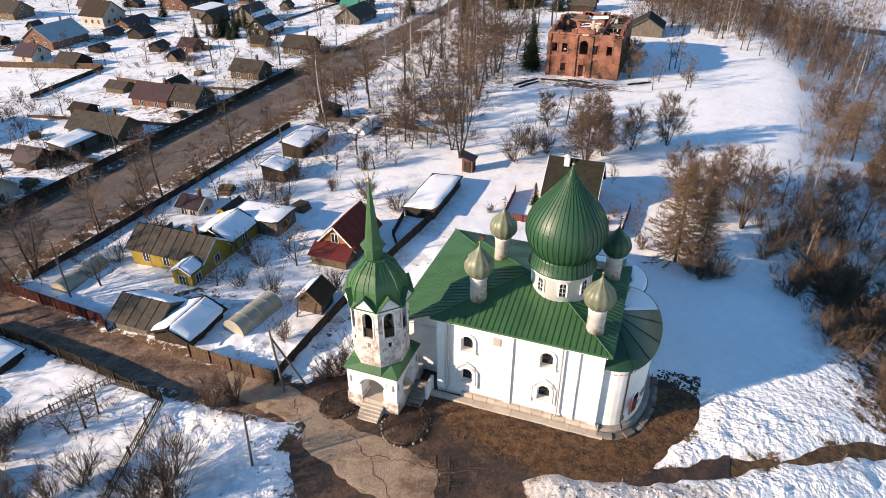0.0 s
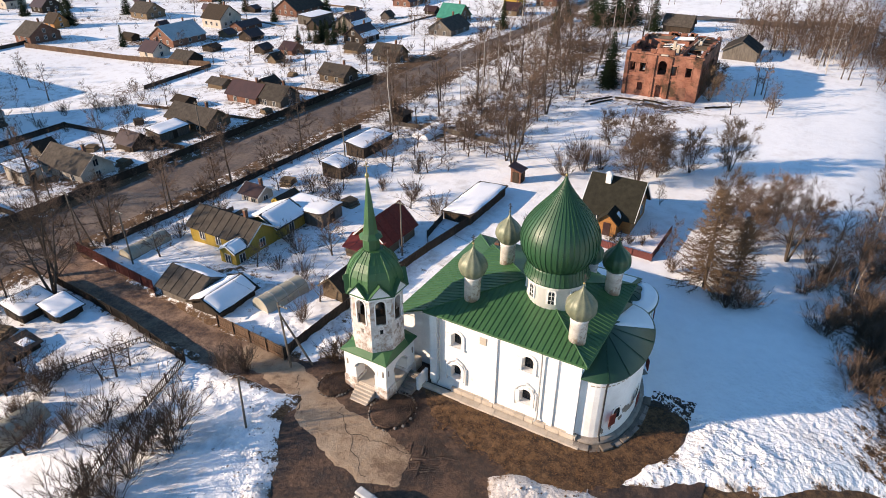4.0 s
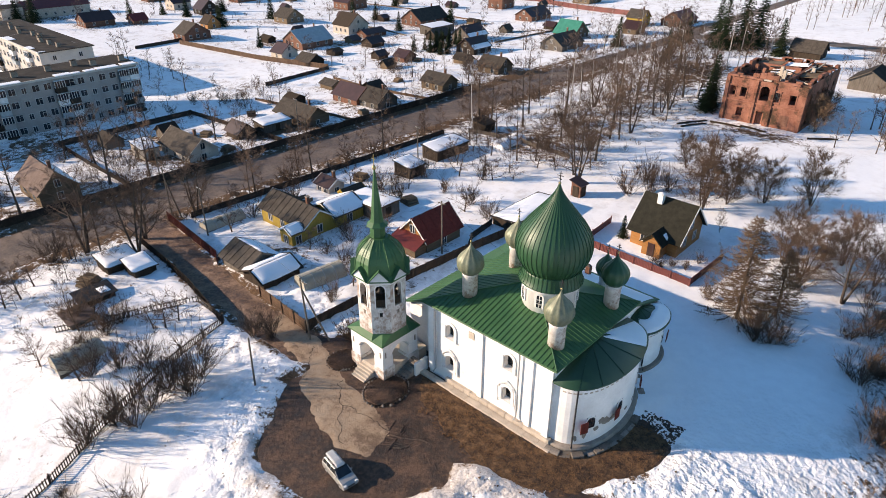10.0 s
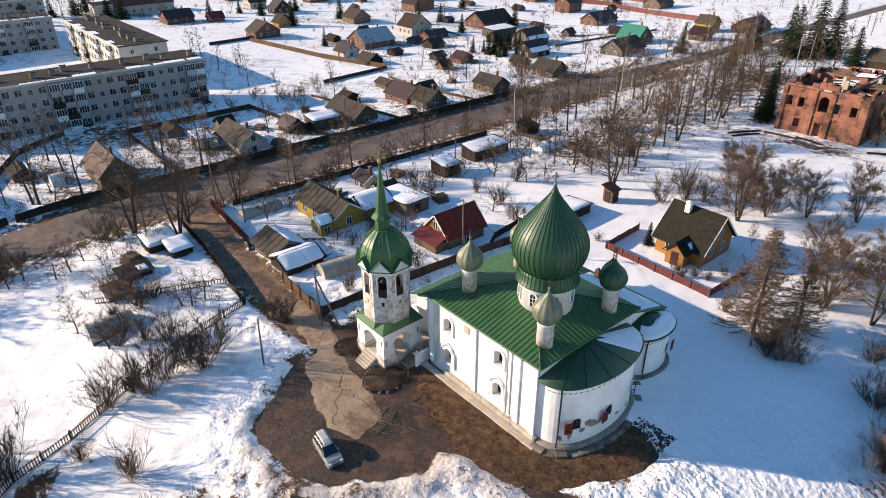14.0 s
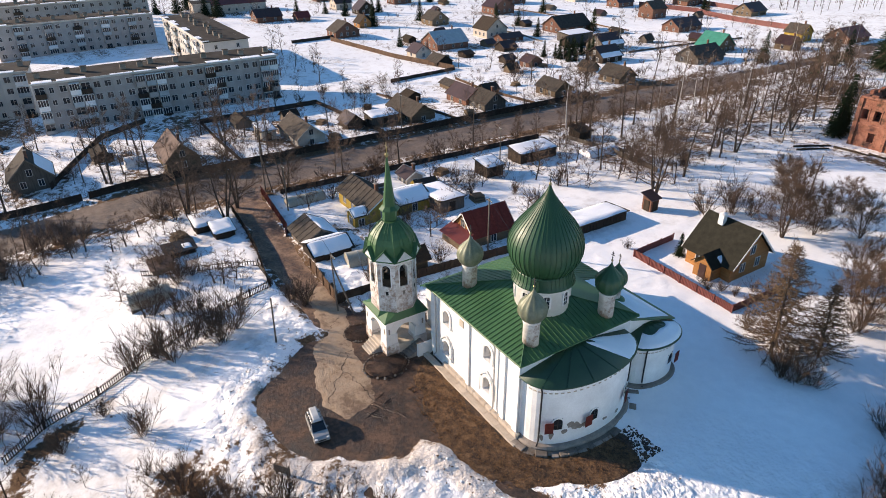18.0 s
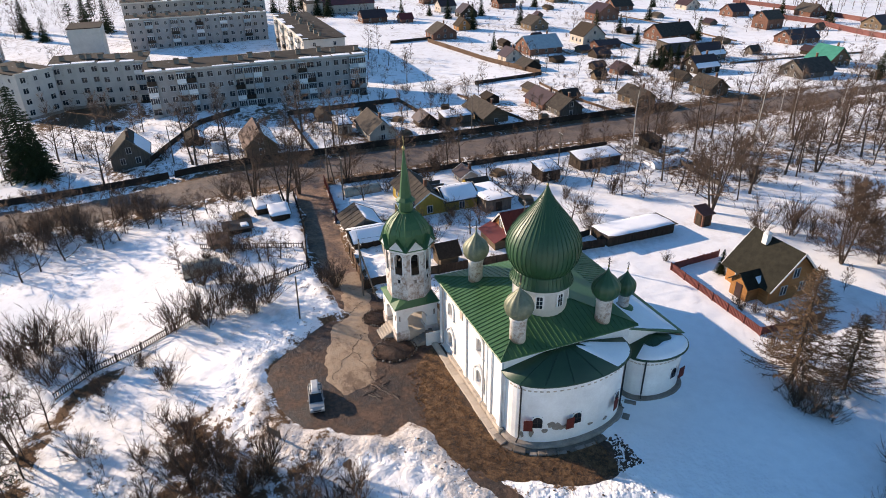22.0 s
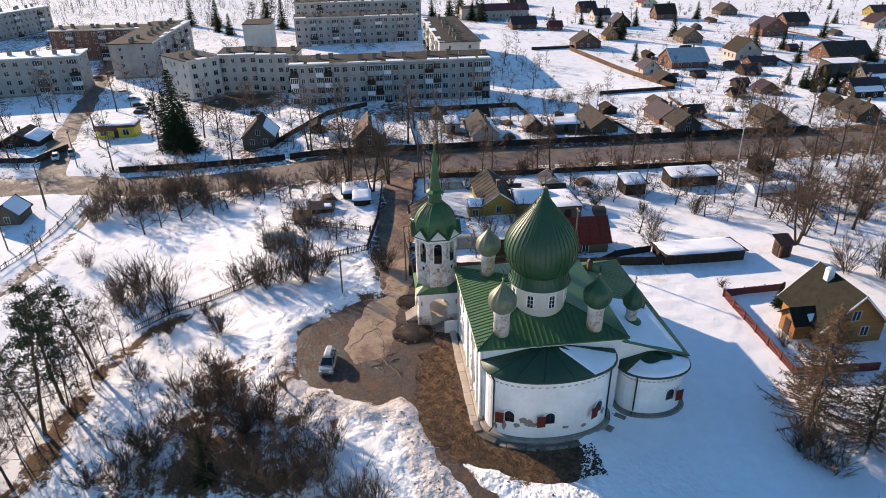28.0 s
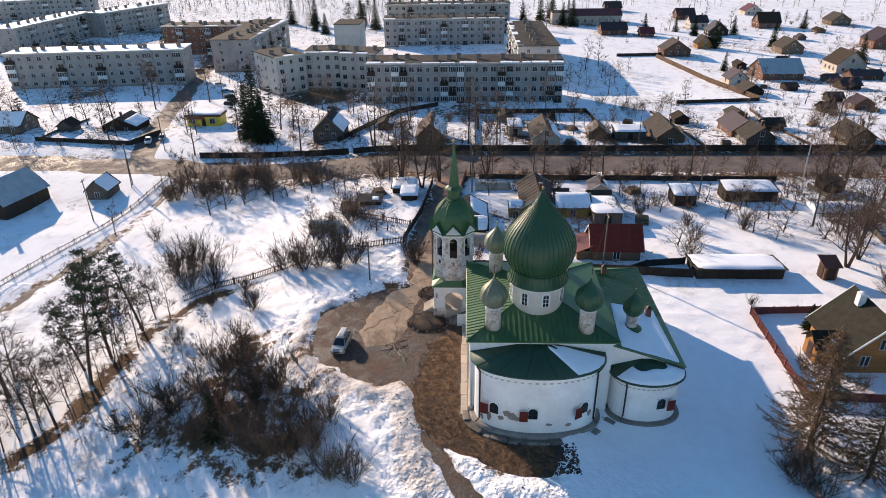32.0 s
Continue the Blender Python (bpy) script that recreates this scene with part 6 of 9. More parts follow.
for pts in ([(-117, 84), (-100, 86), (-84, 87)], [(-120, 110), (-104, 108), (-84, 109)], [(-154, 170), (-172, 174), (-188, 172)], [(-152, 212), (-176, 214), (-200, 216), (-230, 212)], [(-118, 176), (-116, 200), (-112, 226)], [(-118, -62), (-98, -64)]):
    fence(pts, vr.uniform(0.7, 1.0), vr.choice((FENCEB, GREYWOOD)), "weathered plank fence between village plots", gap=0.5, board=0.49, pitch=6)


def woodpile(x, y, rot, n, label):
    """A low stack of split logs under a crust of snow."""
    th = thing("woodpile", Matrix.Translation((x, y, gz(x, y) + 0.1)) @ Matrix.Rotation(radians(rot), 4, "Z"), label, "woodpile", "woodpiles")
    for r in range(3):
        for i in range(n - r):
            part("log", WPILE, None, th, at=(0, (i + r * 0.5 - n / 2) * 0.42, 0.2 + r * 0.36))
    return th


WPILE = Shape().tube([(-0.9, 0, 0), (0, 0.02, 0), (0.9, 0, 0)], 0.2, 7).mesh("log", LOG)
for x, y, rot in ((-88, 60, 10), (-87, 92, 80), (-100, 62, 30), (-103, 118, 0), (-106, 76, 60), (-118, 140, 20), (-150, 126, 70), (-57, 66, 15), (-44, 64, 80), (-56.5, 23, 20)):
    woodpile(x, y, rot, 6, "stack of weathered firewood lying in trodden snow")

# ---- gardens between road and church ----
yh = house(-50.5, 48.8, 10.0, 5.0, 2.36, 1.72, "x", YELLOW, SLATE, "yellow boarded house with grey slate roof", wins=3)
house(-48.0, 53.9, 5.2, 5.0, 2.0, 1.2, "y", YELLOW, SLATE, "yellow rear extension under shaded snow", wins=1, chimney=False, snow=0.2, snow_side=0, name="extension", lift=0.1)
porch = house(-46.6, 45.2, 2.6, 2.0, 1.9, 0.7, "y", YELLOW, SLATE, "small yellow porch with snowy roof", wins=1, chimney=False, snow=0.2, snow_side=0, name="porch", over=0.2)
house(-45.6, 38.2, 5.2, 4.8, 1.4, 1.3, "x", GREYWOOD, SLATE, "weathered board barn with slate and snow roof beside lane", wins=0, chimney=False, snow=0.2, snow_side=1, name="barn", category="barn")
house(-40.7, 38.0, 4.2, 5.0, 1.3, 0.9, "y", DARKWOOD, DARKWOOD, "dark timber shed under a snow slab", wins=0, chimney=False, snow=0.22, snow_side=0, name="shed", category="shed")
shed(-46.2, 58.6, 7.4, 4.2, 2.3, GREYWOOD, "grey timber woodshed with thick snow roof", slope="x", fall=-0.3)
house(-50.6, 58.6, 1.4, 3.8, 2.3, 0.6, "y", YELLOW, TAR, "yellow boarded closet at the woodshed end", wins=0, chimney=False, name="closet", category="shed", over=0.1)
house(-57.6, 60.0, 3.2, 3.0, 1.4, 0.9, "x", PALE, BROWNR, "small white garden house with dark brown roof", wins=2, snow=0.15, snow_side=1, snow_cover=0.5)
house(-33.1, 57.4, 4.8, 6.2, 2.0, 2.4, "y", LOG, MAROON, "small timber house with steep dark maroon roof", wins=1, chimney=False)
lt = thing("lean_to", (-33.1, 53.2, gz(-33, 53)), "orange timber porch with bright red metal roof", "porch")
part("wall", Shape().box(-2.2, -0.9, -0.4, 2.2, 1.1, 1.5), LOG, lt)
part("roof", Shape().slab([(-2.5, -1.2, 1.45), (2.5, -1.2, 1.45), (2.5, 1.0, 2.4), (-2.5, 1.0, 2.4)], 0.1), REDR, lt)
part("gable_board", Shape().add([(-2.2, 1.04, 2.1), (2.2, 1.04, 2.1), (0, 1.04, 4.2), (-2.2, 0.98, 2.1), (2.2, 0.98, 2.1), (0, 0.98, 4.2)], [(0, 1, 2), (5, 4, 3), (3, 4, 1, 0), (4, 5, 2, 1), (5, 3, 0, 2)]), OCHRE, lt)
add_window(lt, 0.0, 0.97, 2.3, 0, near=True)
shed(-27.8, 71.6, 4.0, 10.6, 1.6, DARKWOOD, "long dark open-fronted woodshed under snow", snow=0.28, fall=-0.25)
shed(-54.6, 83.6, 3.6, 8.2, 2.0, DARKWOOD, "long dark low barn under snow", snow=0.2)
shed(-52.4, 72.4, 3.6, 3.4, 2.1, DARKWOOD, "dark timber shed with snowy roof", snow=0.25)
shed(-58.3, 98.6, 3, 3.2, 1.9, DARKWOOD, "small dark shed by the road", snow=0.0)
house(-30.6, 45.2, 2.6, 2.4, 1.9, 1.1, "y", LOG, DARKWOOD, "little brown well house with snowy roof", wins=0, chimney=False, snow=0.2, snow_side=1, name="well_house", category="shed")
out = shed(-26.4, 82.4, 1.6, 1.6, 2.1, BRICK, "small brown-red wooden outhouse", snow=0.0, roof=BROWNR, name="outhouse")
shed(-52.2, 21.9, 2.4, 3.6, 1.0, DARKWOOD, "dark low shed with one snow patch on its roof", snow=0.0, roof=IRON, fall=0.2, door=False)
zs = gz(-52.2, 21.9) + 1.22
roof_snow("snow_blanket", [(-52.7, 22.2, zs + 0.04), (-51.3, 22.3, zs - 0.07), (-51.2, 23.5, zs - 0.07), (-52.6, 23.4, zs + 0.04)], 0.14, "snow patch on the dark shed roof", 1, 8)
shed(-49.4, 19.0, 2.6, 2.4, 0.9, GREYWOOD, "low garden hut with a weathered pinkish roof", snow=0.0, roof=ROOFP, fall=0.2, door=False)
shed(-58.2, 27.0, 3.4, 3.8, 1.2, DARKWOOD, "dark shed under snow by the lane", snow=0.28)
shed(-54.4, 28.2, 3.0, 2.6, 1.2, DARKWOOD, "low wood store under snow", snow=0.28)


def hoop(x, y, w, length, rot, label, mat=POLY, h=None):
    """A rounded greenhouse on hoops."""
    th = thing("greenhouse", Matrix.Translation((x, y, gz(x, y))) @ Matrix.Rotation(radians(rot), 4, "Z"), label, "greenhouse")
    r, h = w / 2, h or w * 0.62
    rows = [[(r * math.cos(math.pi * k / 12), v, 0.15 + h * math.sin(math.pi * k / 12) ** 0.8) for k in range(13)] for v in np.linspace(-length / 2, length / 2, 9)]
    part("cover", Shape().loft(rows, closed=False), mat, th, smooth=True)
    for row in (rows[0], rows[-1]):
        part("end_wall", Shape().add(row, [tuple(range(13))]), mat, th)
    for row in rows[::2]:
        part("hoop", Shape().tube([(p[0] * 1.02, p[1], p[2] * 1.02) for p in row], 0.03, 4), PIPE, th)
    part("kerb", Shape().box(-r - 0.05, -length / 2, -0.3, -r + 0.05, length / 2, 0.25).box(r - 0.05, -length / 2, -0.3, r + 0.05, length / 2, 0.25), GREYWOOD, th)
    return th


hoop(-35.6, 41.4, 2.6, 5.6, -8, "brownish plastic-covered rounded greenhouse")
hoop(-59.3, 42.2, 2.2, 6.0, 0, "long pale plastic garden greenhouse", POLY, 1.2)
hoop(-42.6, 16.4, 2.6, 4.6, 0, "small dull plastic rounded greenhouse", POLY)
hoop(-95.0, 22.8, 3.0, 3.0, 0, "pale domed greenhouse in snow", FRAMEW)
hoop(-49.5, 95.0, 3.4, 7.0, 0, "snow-covered long garden greenhouse", SNOW, 1.2)
fr = thing("seed_bed", (-56.5, 52.5, gz(-56, 52)), "low grey wooden garden frame in snow", "frame")
part("rail", Shape().box(-0.9, -2.6, 0.0, -0.82, 2.6, 0.9).box(0.82, -2.6, 0.0, 0.9, 2.6, 0.9).box(-0.9, -2.6, 0.85, 0.9, -2.5, 0.95), GREYWOOD, fr)

# timber lodge behind the church
lodge = house(-10.2, 77.6, 6.2, 7.0, 2.6, 3.5, "x", OCHRE, OLIVER, "orange timber lodge with dark olive shingle roof", wins=2, chimney=False, over=0.55)
pch = thing("lodge_porch", (-9.6, 73.2, gz(-10, 74)), "orange timber gabled porch with brown door", "porch")
part("wall", Shape().add([(-1.2, -0.9, -0.4), (1.2, -0.9, -0.4), (1.2, 0.9, -0.4), (-1.2, 0.9, -0.4), (-1.2, -0.9, 2.3), (1.2, -0.9, 2.3), (1.2, 0.9, 2.3), (-1.2, 0.9, 2.3), (0, -0.9, 3.4), (0, 0.9, 3.4)], [(0, 1, 5, 8, 4), (2, 3, 7, 9, 6), (1, 2, 6, 5), (3, 0, 4, 7), (3, 2, 1, 0)]), OCHRE, pch)
for sd in (-1, 1):
    part("roof", Shape().slab([(sd * 1.55, -1.25, 2.05), (0, -1.25, 3.5), (0, 2.2, 3.5), (sd * 1.55, 2.2, 2.05)], 0.1), OLIVER, pch)
part("door", Shape().box(-0.45, -0.96, 0.1, 0.45, -0.9, 2.1, 0.01), BROWNR, pch, "brown plank door")
part("step", Shape().box(-1.1, -2.0, -0.4, 1.1, -0.95, 0.05, 0.03), GREYWOOD, pch)
roof_snow("snow_blanket", [(-8.95, 73.6, gz(-10, 74) + 3.0), (-8.3, 73.6, gz(-10, 74) + 2.4), (-8.3, 74.9, gz(-10, 74) + 2.4), (-8.95, 74.9, gz(-10, 74) + 3.0)], 0.14, "snow remnant on the porch roof", 1, 8)
chim = thing("chimney_stack", (-11.3, 76.9, gz(-10, 77) + 5.4), "white chimney capped with snow on the lodge ridge", "chimney")
part("shaft", Shape().box(-0.35, -0.35, 0, 0.35, 0.35, 1.3, 0.03), FRAMEW, chim)
part("cap", Shape().lathe([(0.5, 1.3), (0.42, 1.4), (0.05, 1.55)], 8), FRAMEW, chim)

# ---- fences ----
fence([(-18.0, 77.4), (-17.6, 69.7), (-3.0, 69.0), (-2.6, 77.6)], 1.15, FENCER, "low maroon sheet fence round the lodge", gap=0.2, board=0.198)
fence([(-66.5, 37.6), (-49.8, 35.9), (-48.6, 35.2)], 1.5, FENCER, "faded red board fence along the lane", gap=0.18)
fence([(-38.0, 34.6), (-28.3, 33.9)], 1.5, FENCEB, "brown plank fence along the lane", gap=0.17, planks=True)
fence([(-28.3, 33.9), (-28.2, 40), (-27.9, 46.5), (-27.0, 57.5), (-26.0, 66)], 1.4, FENCED, "dark weathered plank fence beside the church", gap=0.2)
fence([(-62.0, 31.6), (-53.0, 31.0), (-46.7, 30.4), (-37.4, 28.9), (-36.0, 28.7)], 1.2, FENCED, "dark worn plank fence along the lane's lower side", gap=0.2, board=0.18)
fence([(-36.2, 28.9), (-33.6, 20.5), (-31.6, 14.5), (-29.6, 9.0), (-28.6, 4.0), (-26.2, 0.5)], 1.25, FENCED, "old dark wooden picket fence down the slope", gap=0.22, picket=True)
fence([(-36.6, 29.2), (-42.3, 29.3), (-44.4, 25), (-46.5, 20.5), (-49.5, 16.5)], 1.1, GREYWOOD, "grey picket fence round a snowy plot", gap=0.3, picket=True)
fence([(-83.0, 14), (-82.4, 40), (-82.2, 70), (-82.2, 100), (-82.0, 124)], 1.5, FENCED, "long dark solid fence along the village road", gap=0.4, board=0.398, pitch=4)
fence([(-86.0, -20), (-84.5, 0), (-83.2, 13)], 1.5, FENCED, "dark fence along the village road", gap=0.3, board=0.29, pitch=3)
fence([(-64.2, 40), (-63.6, 55), (-63.2, 75), (-62.8, 92)], 1.2, FENCED, "dark garden fence beside the road", gap=0.3, board=0.29, pitch=3)
fence([(-29.8, 66), (-29.0, 60.8), (-27.2, 58)], 1.2, FENCED, "dark garden fence by the woodshed", gap=0.25, board=0.24)
fence([(-117.0, 40), (-117.5, 62), (-117.6, 68)], 1.4, FENCED, "dark fence behind the houses", gap=0.4, board=0.398, pitch=4)
fence([(-117.0, 40), (-100, 39.5), (-84, 39.5)], 1.1, FENCED, "dark plank fence round a plot", gap=0.4, board=0.36, pitch=4)
fence([(-117.6, 68), (-100, 68.5), (-84, 69)], 1.2, FENCED, "dark plot fence between houses", gap=0.4, board=0.36, pitch=4)
fence([(-128.0, 94), (-129.5, 106), (-131, 117)], 1.2, FENCED, "dark low fence at the field edge", gap=0.4, board=0.398, pitch=4)
fence([(-131.5, 117), (-150, 114.5), (-175, 111.5), (-202, 108)], 1.7, FENCEB, "long brown fence round a snowy field", gap=0.4, board=0.398, pitch=4)
fence([(-205, 94), (-206, 108), (-207, 112)], 1.3, FENCED, "dark fence far across the field", gap=0.4, board=0.398, pitch=4)
fence([(-92.5, 9), (-104, 14), (-118, 20), (-126, 30)], 1.4, FENCED, "dark fence of a dark house's plot", gap=0.4, board=0.36, pitch=4)
fence([(-98, -64), (-95, -40), (-103, -36)], 1.3, FENCED, "dark wooden fence at the crossing", gap=0.4, board=0.36, pitch=4)
fence([(-75.5, -22.6), (-63, -23), (-51.4, -23.7), (-40.5, -27.6), (-28, -31.5)], 1.15, GREYWOOD, "grey picket fence along a slushy track", gap=0.62, picket=True, pitch=2.6)
fence([(-60, 96), (-48, 97), (-36, 95)], 1.0, GREYWOOD, "thin grey garden fence in snow", gap=0.4, pitch=3)
fence([(-200, 270), (-170, 275), (-140, 262), (-110, 255)], 2.2, FENCER, "long red compound fence far off", gap=1.0, board=0.99, pitch=8)
fence([(-240, 295), (-200, 300), (-160, 296)], 2.2, FENCER, "long red compound fence far off", gap=1.0, board=0.99, pitch=8)

# ---- ruined brick mansion ----
ruin = thing("ruined_mansion", (-19.0, 145.0, gz(-19, 145) - 0.1), "roofless ruined red-brick mansion with empty windows", "ruin")
RW, RD, RH = 15.0, 20.0, 9.1
a, b = RW / 2, RD / 2
wins_f = [(-6.0, 5.2), (-3.9, 5.2), (2.3, 5.2), (5.2, 5.2)]
s = Shape()
wall_panel(s, 0, -a, a, -b, 0.8, -1, RH, [(x - 0.55, x + 0.55, z, z + 1.8) for x, z in wins_f] + [(-0.85, 0.85, 5.0, 7.8), (-0.7, 0.7, 0.1, 2.9), (-4.5, -3.4, 1.4, 3.0)])
wf = part("wall", s, RUINB, ruin, "crumbling red-brick front wall")
part("arch_head", arch_fill(1.7, 2.8, 0.7), RUINB, wf, at=(0, -b + 0.012, 5.0))
for x, z in wins_f:
    part("surround", Shape().box(x - 0.8, -b - 0.1, z - 0.25, x + 0.8, -b + 0.02, z - 0.02).box(x - 0.8, -b - 0.12, z + 1.82, x + 0.8, -b + 0.02, z + 2.1).box(x - 0.75, -b - 0.08, z - 0.02, x - 0.57, -b + 0.02, z + 1.82).box(x + 0.57, -b - 0.08, z - 0.02, x + 0.75, -b + 0.02, z + 1.82), RUINB, wf)
for x, w in ((-1.6, 0.5), (1.6, 0.5), (-a + 0.35, 0.7), (a - 0.35, 0.7)):
    part("pilaster", Shape().box(x - w / 2, -b - 0.28, -0.8, x + w / 2, -b + 0.02, RH - 0.3), RUINB, wf)
part("string_course", Shape().box(-a - 0.1, -b - 0.16, 4.2, a + 0.1, -b + 0.02, 4.5), RUINB, wf)
part("blocked_window", Shape().box(3.7, -b - 0.04, 0.9, 5.3, -b + 0.02, 3.0), BRICK, wf, "bricked-up window")
cr2 = random.Random(17)
u = -a - 0.3
while u < a:
    w = cr2.uniform(0.5, 1.6)
    if cr2.random() < 0.8:
        part("cornice", Shape().box(u, -b - cr2.uniform(0.25, 0.42), RH - 0.25, min(u + w, a + 0.3), -b + 0.5, RH + cr2.uniform(0.0, 0.15), 0.03), RUINB if cr2.random() < 0.7 else PALE, wf, "broken cornice piece")
    u += w
s = Shape()
wall_panel(s, 1, -b + 0.8, b, a - 0.8, 0.8, -1, RH, [(y - 0.55, y + 0.55, z, z + 1.8) for y in (-7, -3.5, 0, 3.5, 7) for z in (1.2, 5.2)])
part("wall", s, RUINB, ruin)
s = Shape()
wall_panel(s, 1, -b + 0.8, b, -a, 0.8, -1, RH, [(y - 0.55, y + 0.55, z, z + 1.8) for y in (-7, -3.5, 0, 3.5, 7) for z in (1.2, 5.2)])
part("wall", s, RUINB, ruin)
s = Shape()
wall_panel(s, 0, -a + 0.8, a - 0.8, b - 0.8, 0.8, -1, RH, [(x - 0.55, x + 0.55, z, z + 1.8) for x in (-4, 0, 4) for z in (1.2, 5.2)])
part("wall", s, RUINB, ruin)
part("wall_top_snow", Shape().box(a - 0.75, -b + 3, RH, a - 0.1, b - 2, RH + 0.12, 0.04), SNOW, ruin, "snow along the wall tops")
for y0, x0, x1, hh in ((-3.5, -a + 0.8, a - 0.8, 8.2), (3.0, -a + 0.8, 2.0, 9.3)):
    s = Shape()
    wall_panel(s, 0, x0, x1, y0, 0.6, -1, hh, [(-3.2, -2.2, 5, 7.2), (0.4, 1.4, 4.8, 7.0)])
    part("inner_wall", s, RUINB, ruin, "broken inner brick wall")
for x0, hh in ((-2.5, 8.6), (2.8, 9.4)):
    s = Shape()
    wall_panel(s, 1, -b + 0.8, b - 0.8, x0, 0.6, -1, hh, [(-6, -5, 4.8, 7.2), (0.5, 1.6, 4.8, 7.2), (6, 7, 5, 7)])
    part("inner_wall", s, RUINB, ruin, "broken inner brick wall")
rr = random.Random(8)
part("floor_debris", Shape().box(-a + 0.8, -b + 0.8, -1, a - 0.8, b - 0.8, 4.4), RUINB, ruin, "collapsed upper floor of rubble")
for i in range(30):
    x, y = rr.uniform(-a + 1.2, a - 1.2), rr.uniform(-b + 1.2, b - 1.2)
    L = rr.uniform(1.5, 5)
    part("beam", Shape().box(-L / 2, -0.13, -0.1, L / 2, 0.13, 0.1), (GREYWOOD, LOG, RUINB)[i % 3], ruin, "fallen roof beam", at=Matrix.Translation((x, y, rr.uniform(5, 8.3))) @ Euler((rr.uniform(-0.3, 0.3), rr.uniform(-0.5, 0.5), rr.uniform(0, 3.1))).to_matrix().to_4x4())
for i in range(26):
    x, y = rr.uniform(-a + 1, a - 1), rr.uniform(-b + 1, b - 1)
    k = rr.uniform(0.5, 1.4)
    part("rubble", Shape().lathe([(0.9 * k, 0), (0.6 * k, 0.5 * k), (0.2 * k, 0.8 * k)], 6, turn=x), (RUINB, PALE, SNOW)[i % 3], ruin, at=(x, y, 4.4))
for x, hh in ((-2.2, 0.8), (-0.9, 1.1), (0.3, 1.3), (1.4, 0.9), (-5.2, 0.4), (5.5, 0.5)):
    part("wall_stump", Shape().box(x - 0.62, -b + 0.1, RH, x + 0.62, -b + 0.7, RH + hh, 0.08), RUINB, ruin)
# crumbled tops, standing posts, leaning rafters and sheets of snow inside
for i in range(34):
    sd = i % 3
    k, w = rr.uniform(0.25, 0.9), rr.uniform(0.4, 1.1)
    v = rr.uniform(-b + 1, b - 1) if sd < 2 else rr.uniform(-a + 1, a - 1)
    m = (-a + 0.4, v) if sd == 0 else (a - 0.4, v) if sd == 1 else (v, b - 0.4)
    part("wall_stump", Shape().box(-w, -0.34, 0, w, 0.34, k, 0.07), RUINB, ruin, at=Matrix.Translation((m[0], m[1], RH - 0.02)) @ Matrix.Rotation(0 if sd == 2 else math.pi / 2, 4, "Z"))
for x, y, hh in ((-2.0, -6.5, 10.4), (0.8, -5.2, 10.9), (1.9, -6.8, 10.6), (-5.2, -1.0, 9.8), (4.8, 1.0, 10.2)):
    part("standing_pier", Shape().box(x - 0.3, y - 0.3, 4.2, x + 0.3, y + 0.3, hh, 0.05), PALE if x > 0 else RUINB, ruin, "lone standing brick pier")
for i in range(22):
    x, y = rr.uniform(-a + 1, a - 1), rr.uniform(-b + 1, b - 1)
    L = rr.uniform(2.5, 6.0)
    part("rafter", Shape().box(-L / 2, -0.1, -0.09, L / 2, 0.1, 0.09), (PALE, GREYWOOD, DARKWOOD)[i % 3], ruin, "fallen rafter across the wall tops", at=Matrix.Translation((x, y, rr.uniform(8.6, 9.7))) @ Euler((0, rr.uniform(-0.25, 0.25), rr.uniform(-0.5, 0.5) + (1.57 if i % 2 else 0))).to_matrix().to_4x4())
for x, y, w, d in ((-4.5, 5, 2.4, 3.0), (4.9, -1, 2.0, 3.6), (0.3, 7, 2.2, 2.2), (5, 6.4, 1.8, 2.4), (-0.2, -1.0, 2.0, 2.0)):
    part("roof_remnant", Shape().slab([(x - w, y - d / 2, 8.9), (x + w, y - d / 2, 9.3), (x + w, y + d / 2, 9.5), (x - w, y + d / 2, 9.1)], 0.12), (SNOW, LOG, DARKWOOD)[int(abs(x)) % 3], ruin, "sagging remnant of roof")


at = ground.data.attributes.new("bare", "FLOAT", "POINT")
at.data.foreach_set("value", np.clip(bareness(gx, gy), -1, 1.2))
rim = road_depth(gx, gy)
side = (gx > -27) * (gy < 47) * np.clip((38 - gy) / 4, 0.3, 1) * np.clip((gx + 20) / 9, 0.3, 1)
at = ground.data.attributes.new("grime", "FLOAT", "POINT")
at.data.foreach_set("value", np.clip(side * (1.0 * np.exp(-((rim + 1.2) / 2.1) ** 2) + 0.35 * wavy(gx, gy, 0.3, 71) * np.exp(-((rim + 1.6) / 2.4) ** 2)), 0, 1))
at = ground.data.attributes.new("pitted", "FLOAT", "POINT")
at.data.foreach_set("value", np.clip((1 - np.hypot((gx - 16) / 16, (gy - 42) / 17) ** 4), 0, 1) + 0.7 * np.exp(-((rim + 2.6) / 2.2) ** 2) * (gy < 46) * (gx > -34))
# ---- trees and shrubs ----
def cone3(s, p, q, r):
    """A three-sided tapering twig."""
    d = (q - p)
    u = d.orthogonal().normalized() * r
    w = d.cross(u).normalized() * r
    n = len(s.v)
    s.v += [tuple(p + u), tuple(p - 0.5 * u + 0.87 * w), tuple(p - 0.5 * u - 0.87 * w), tuple(q)]
    s.f += [(n, n + 1, n + 3), (n + 1, n + 2, n + 3), (n + 2, n, n + 3)]
    s.m += [0] * 3


def bend(rr, d, k):
    return (d + Vector((rr.uniform(-k, k), rr.uniform(-k, k), rr.uniform(-k, k)))).normalized()


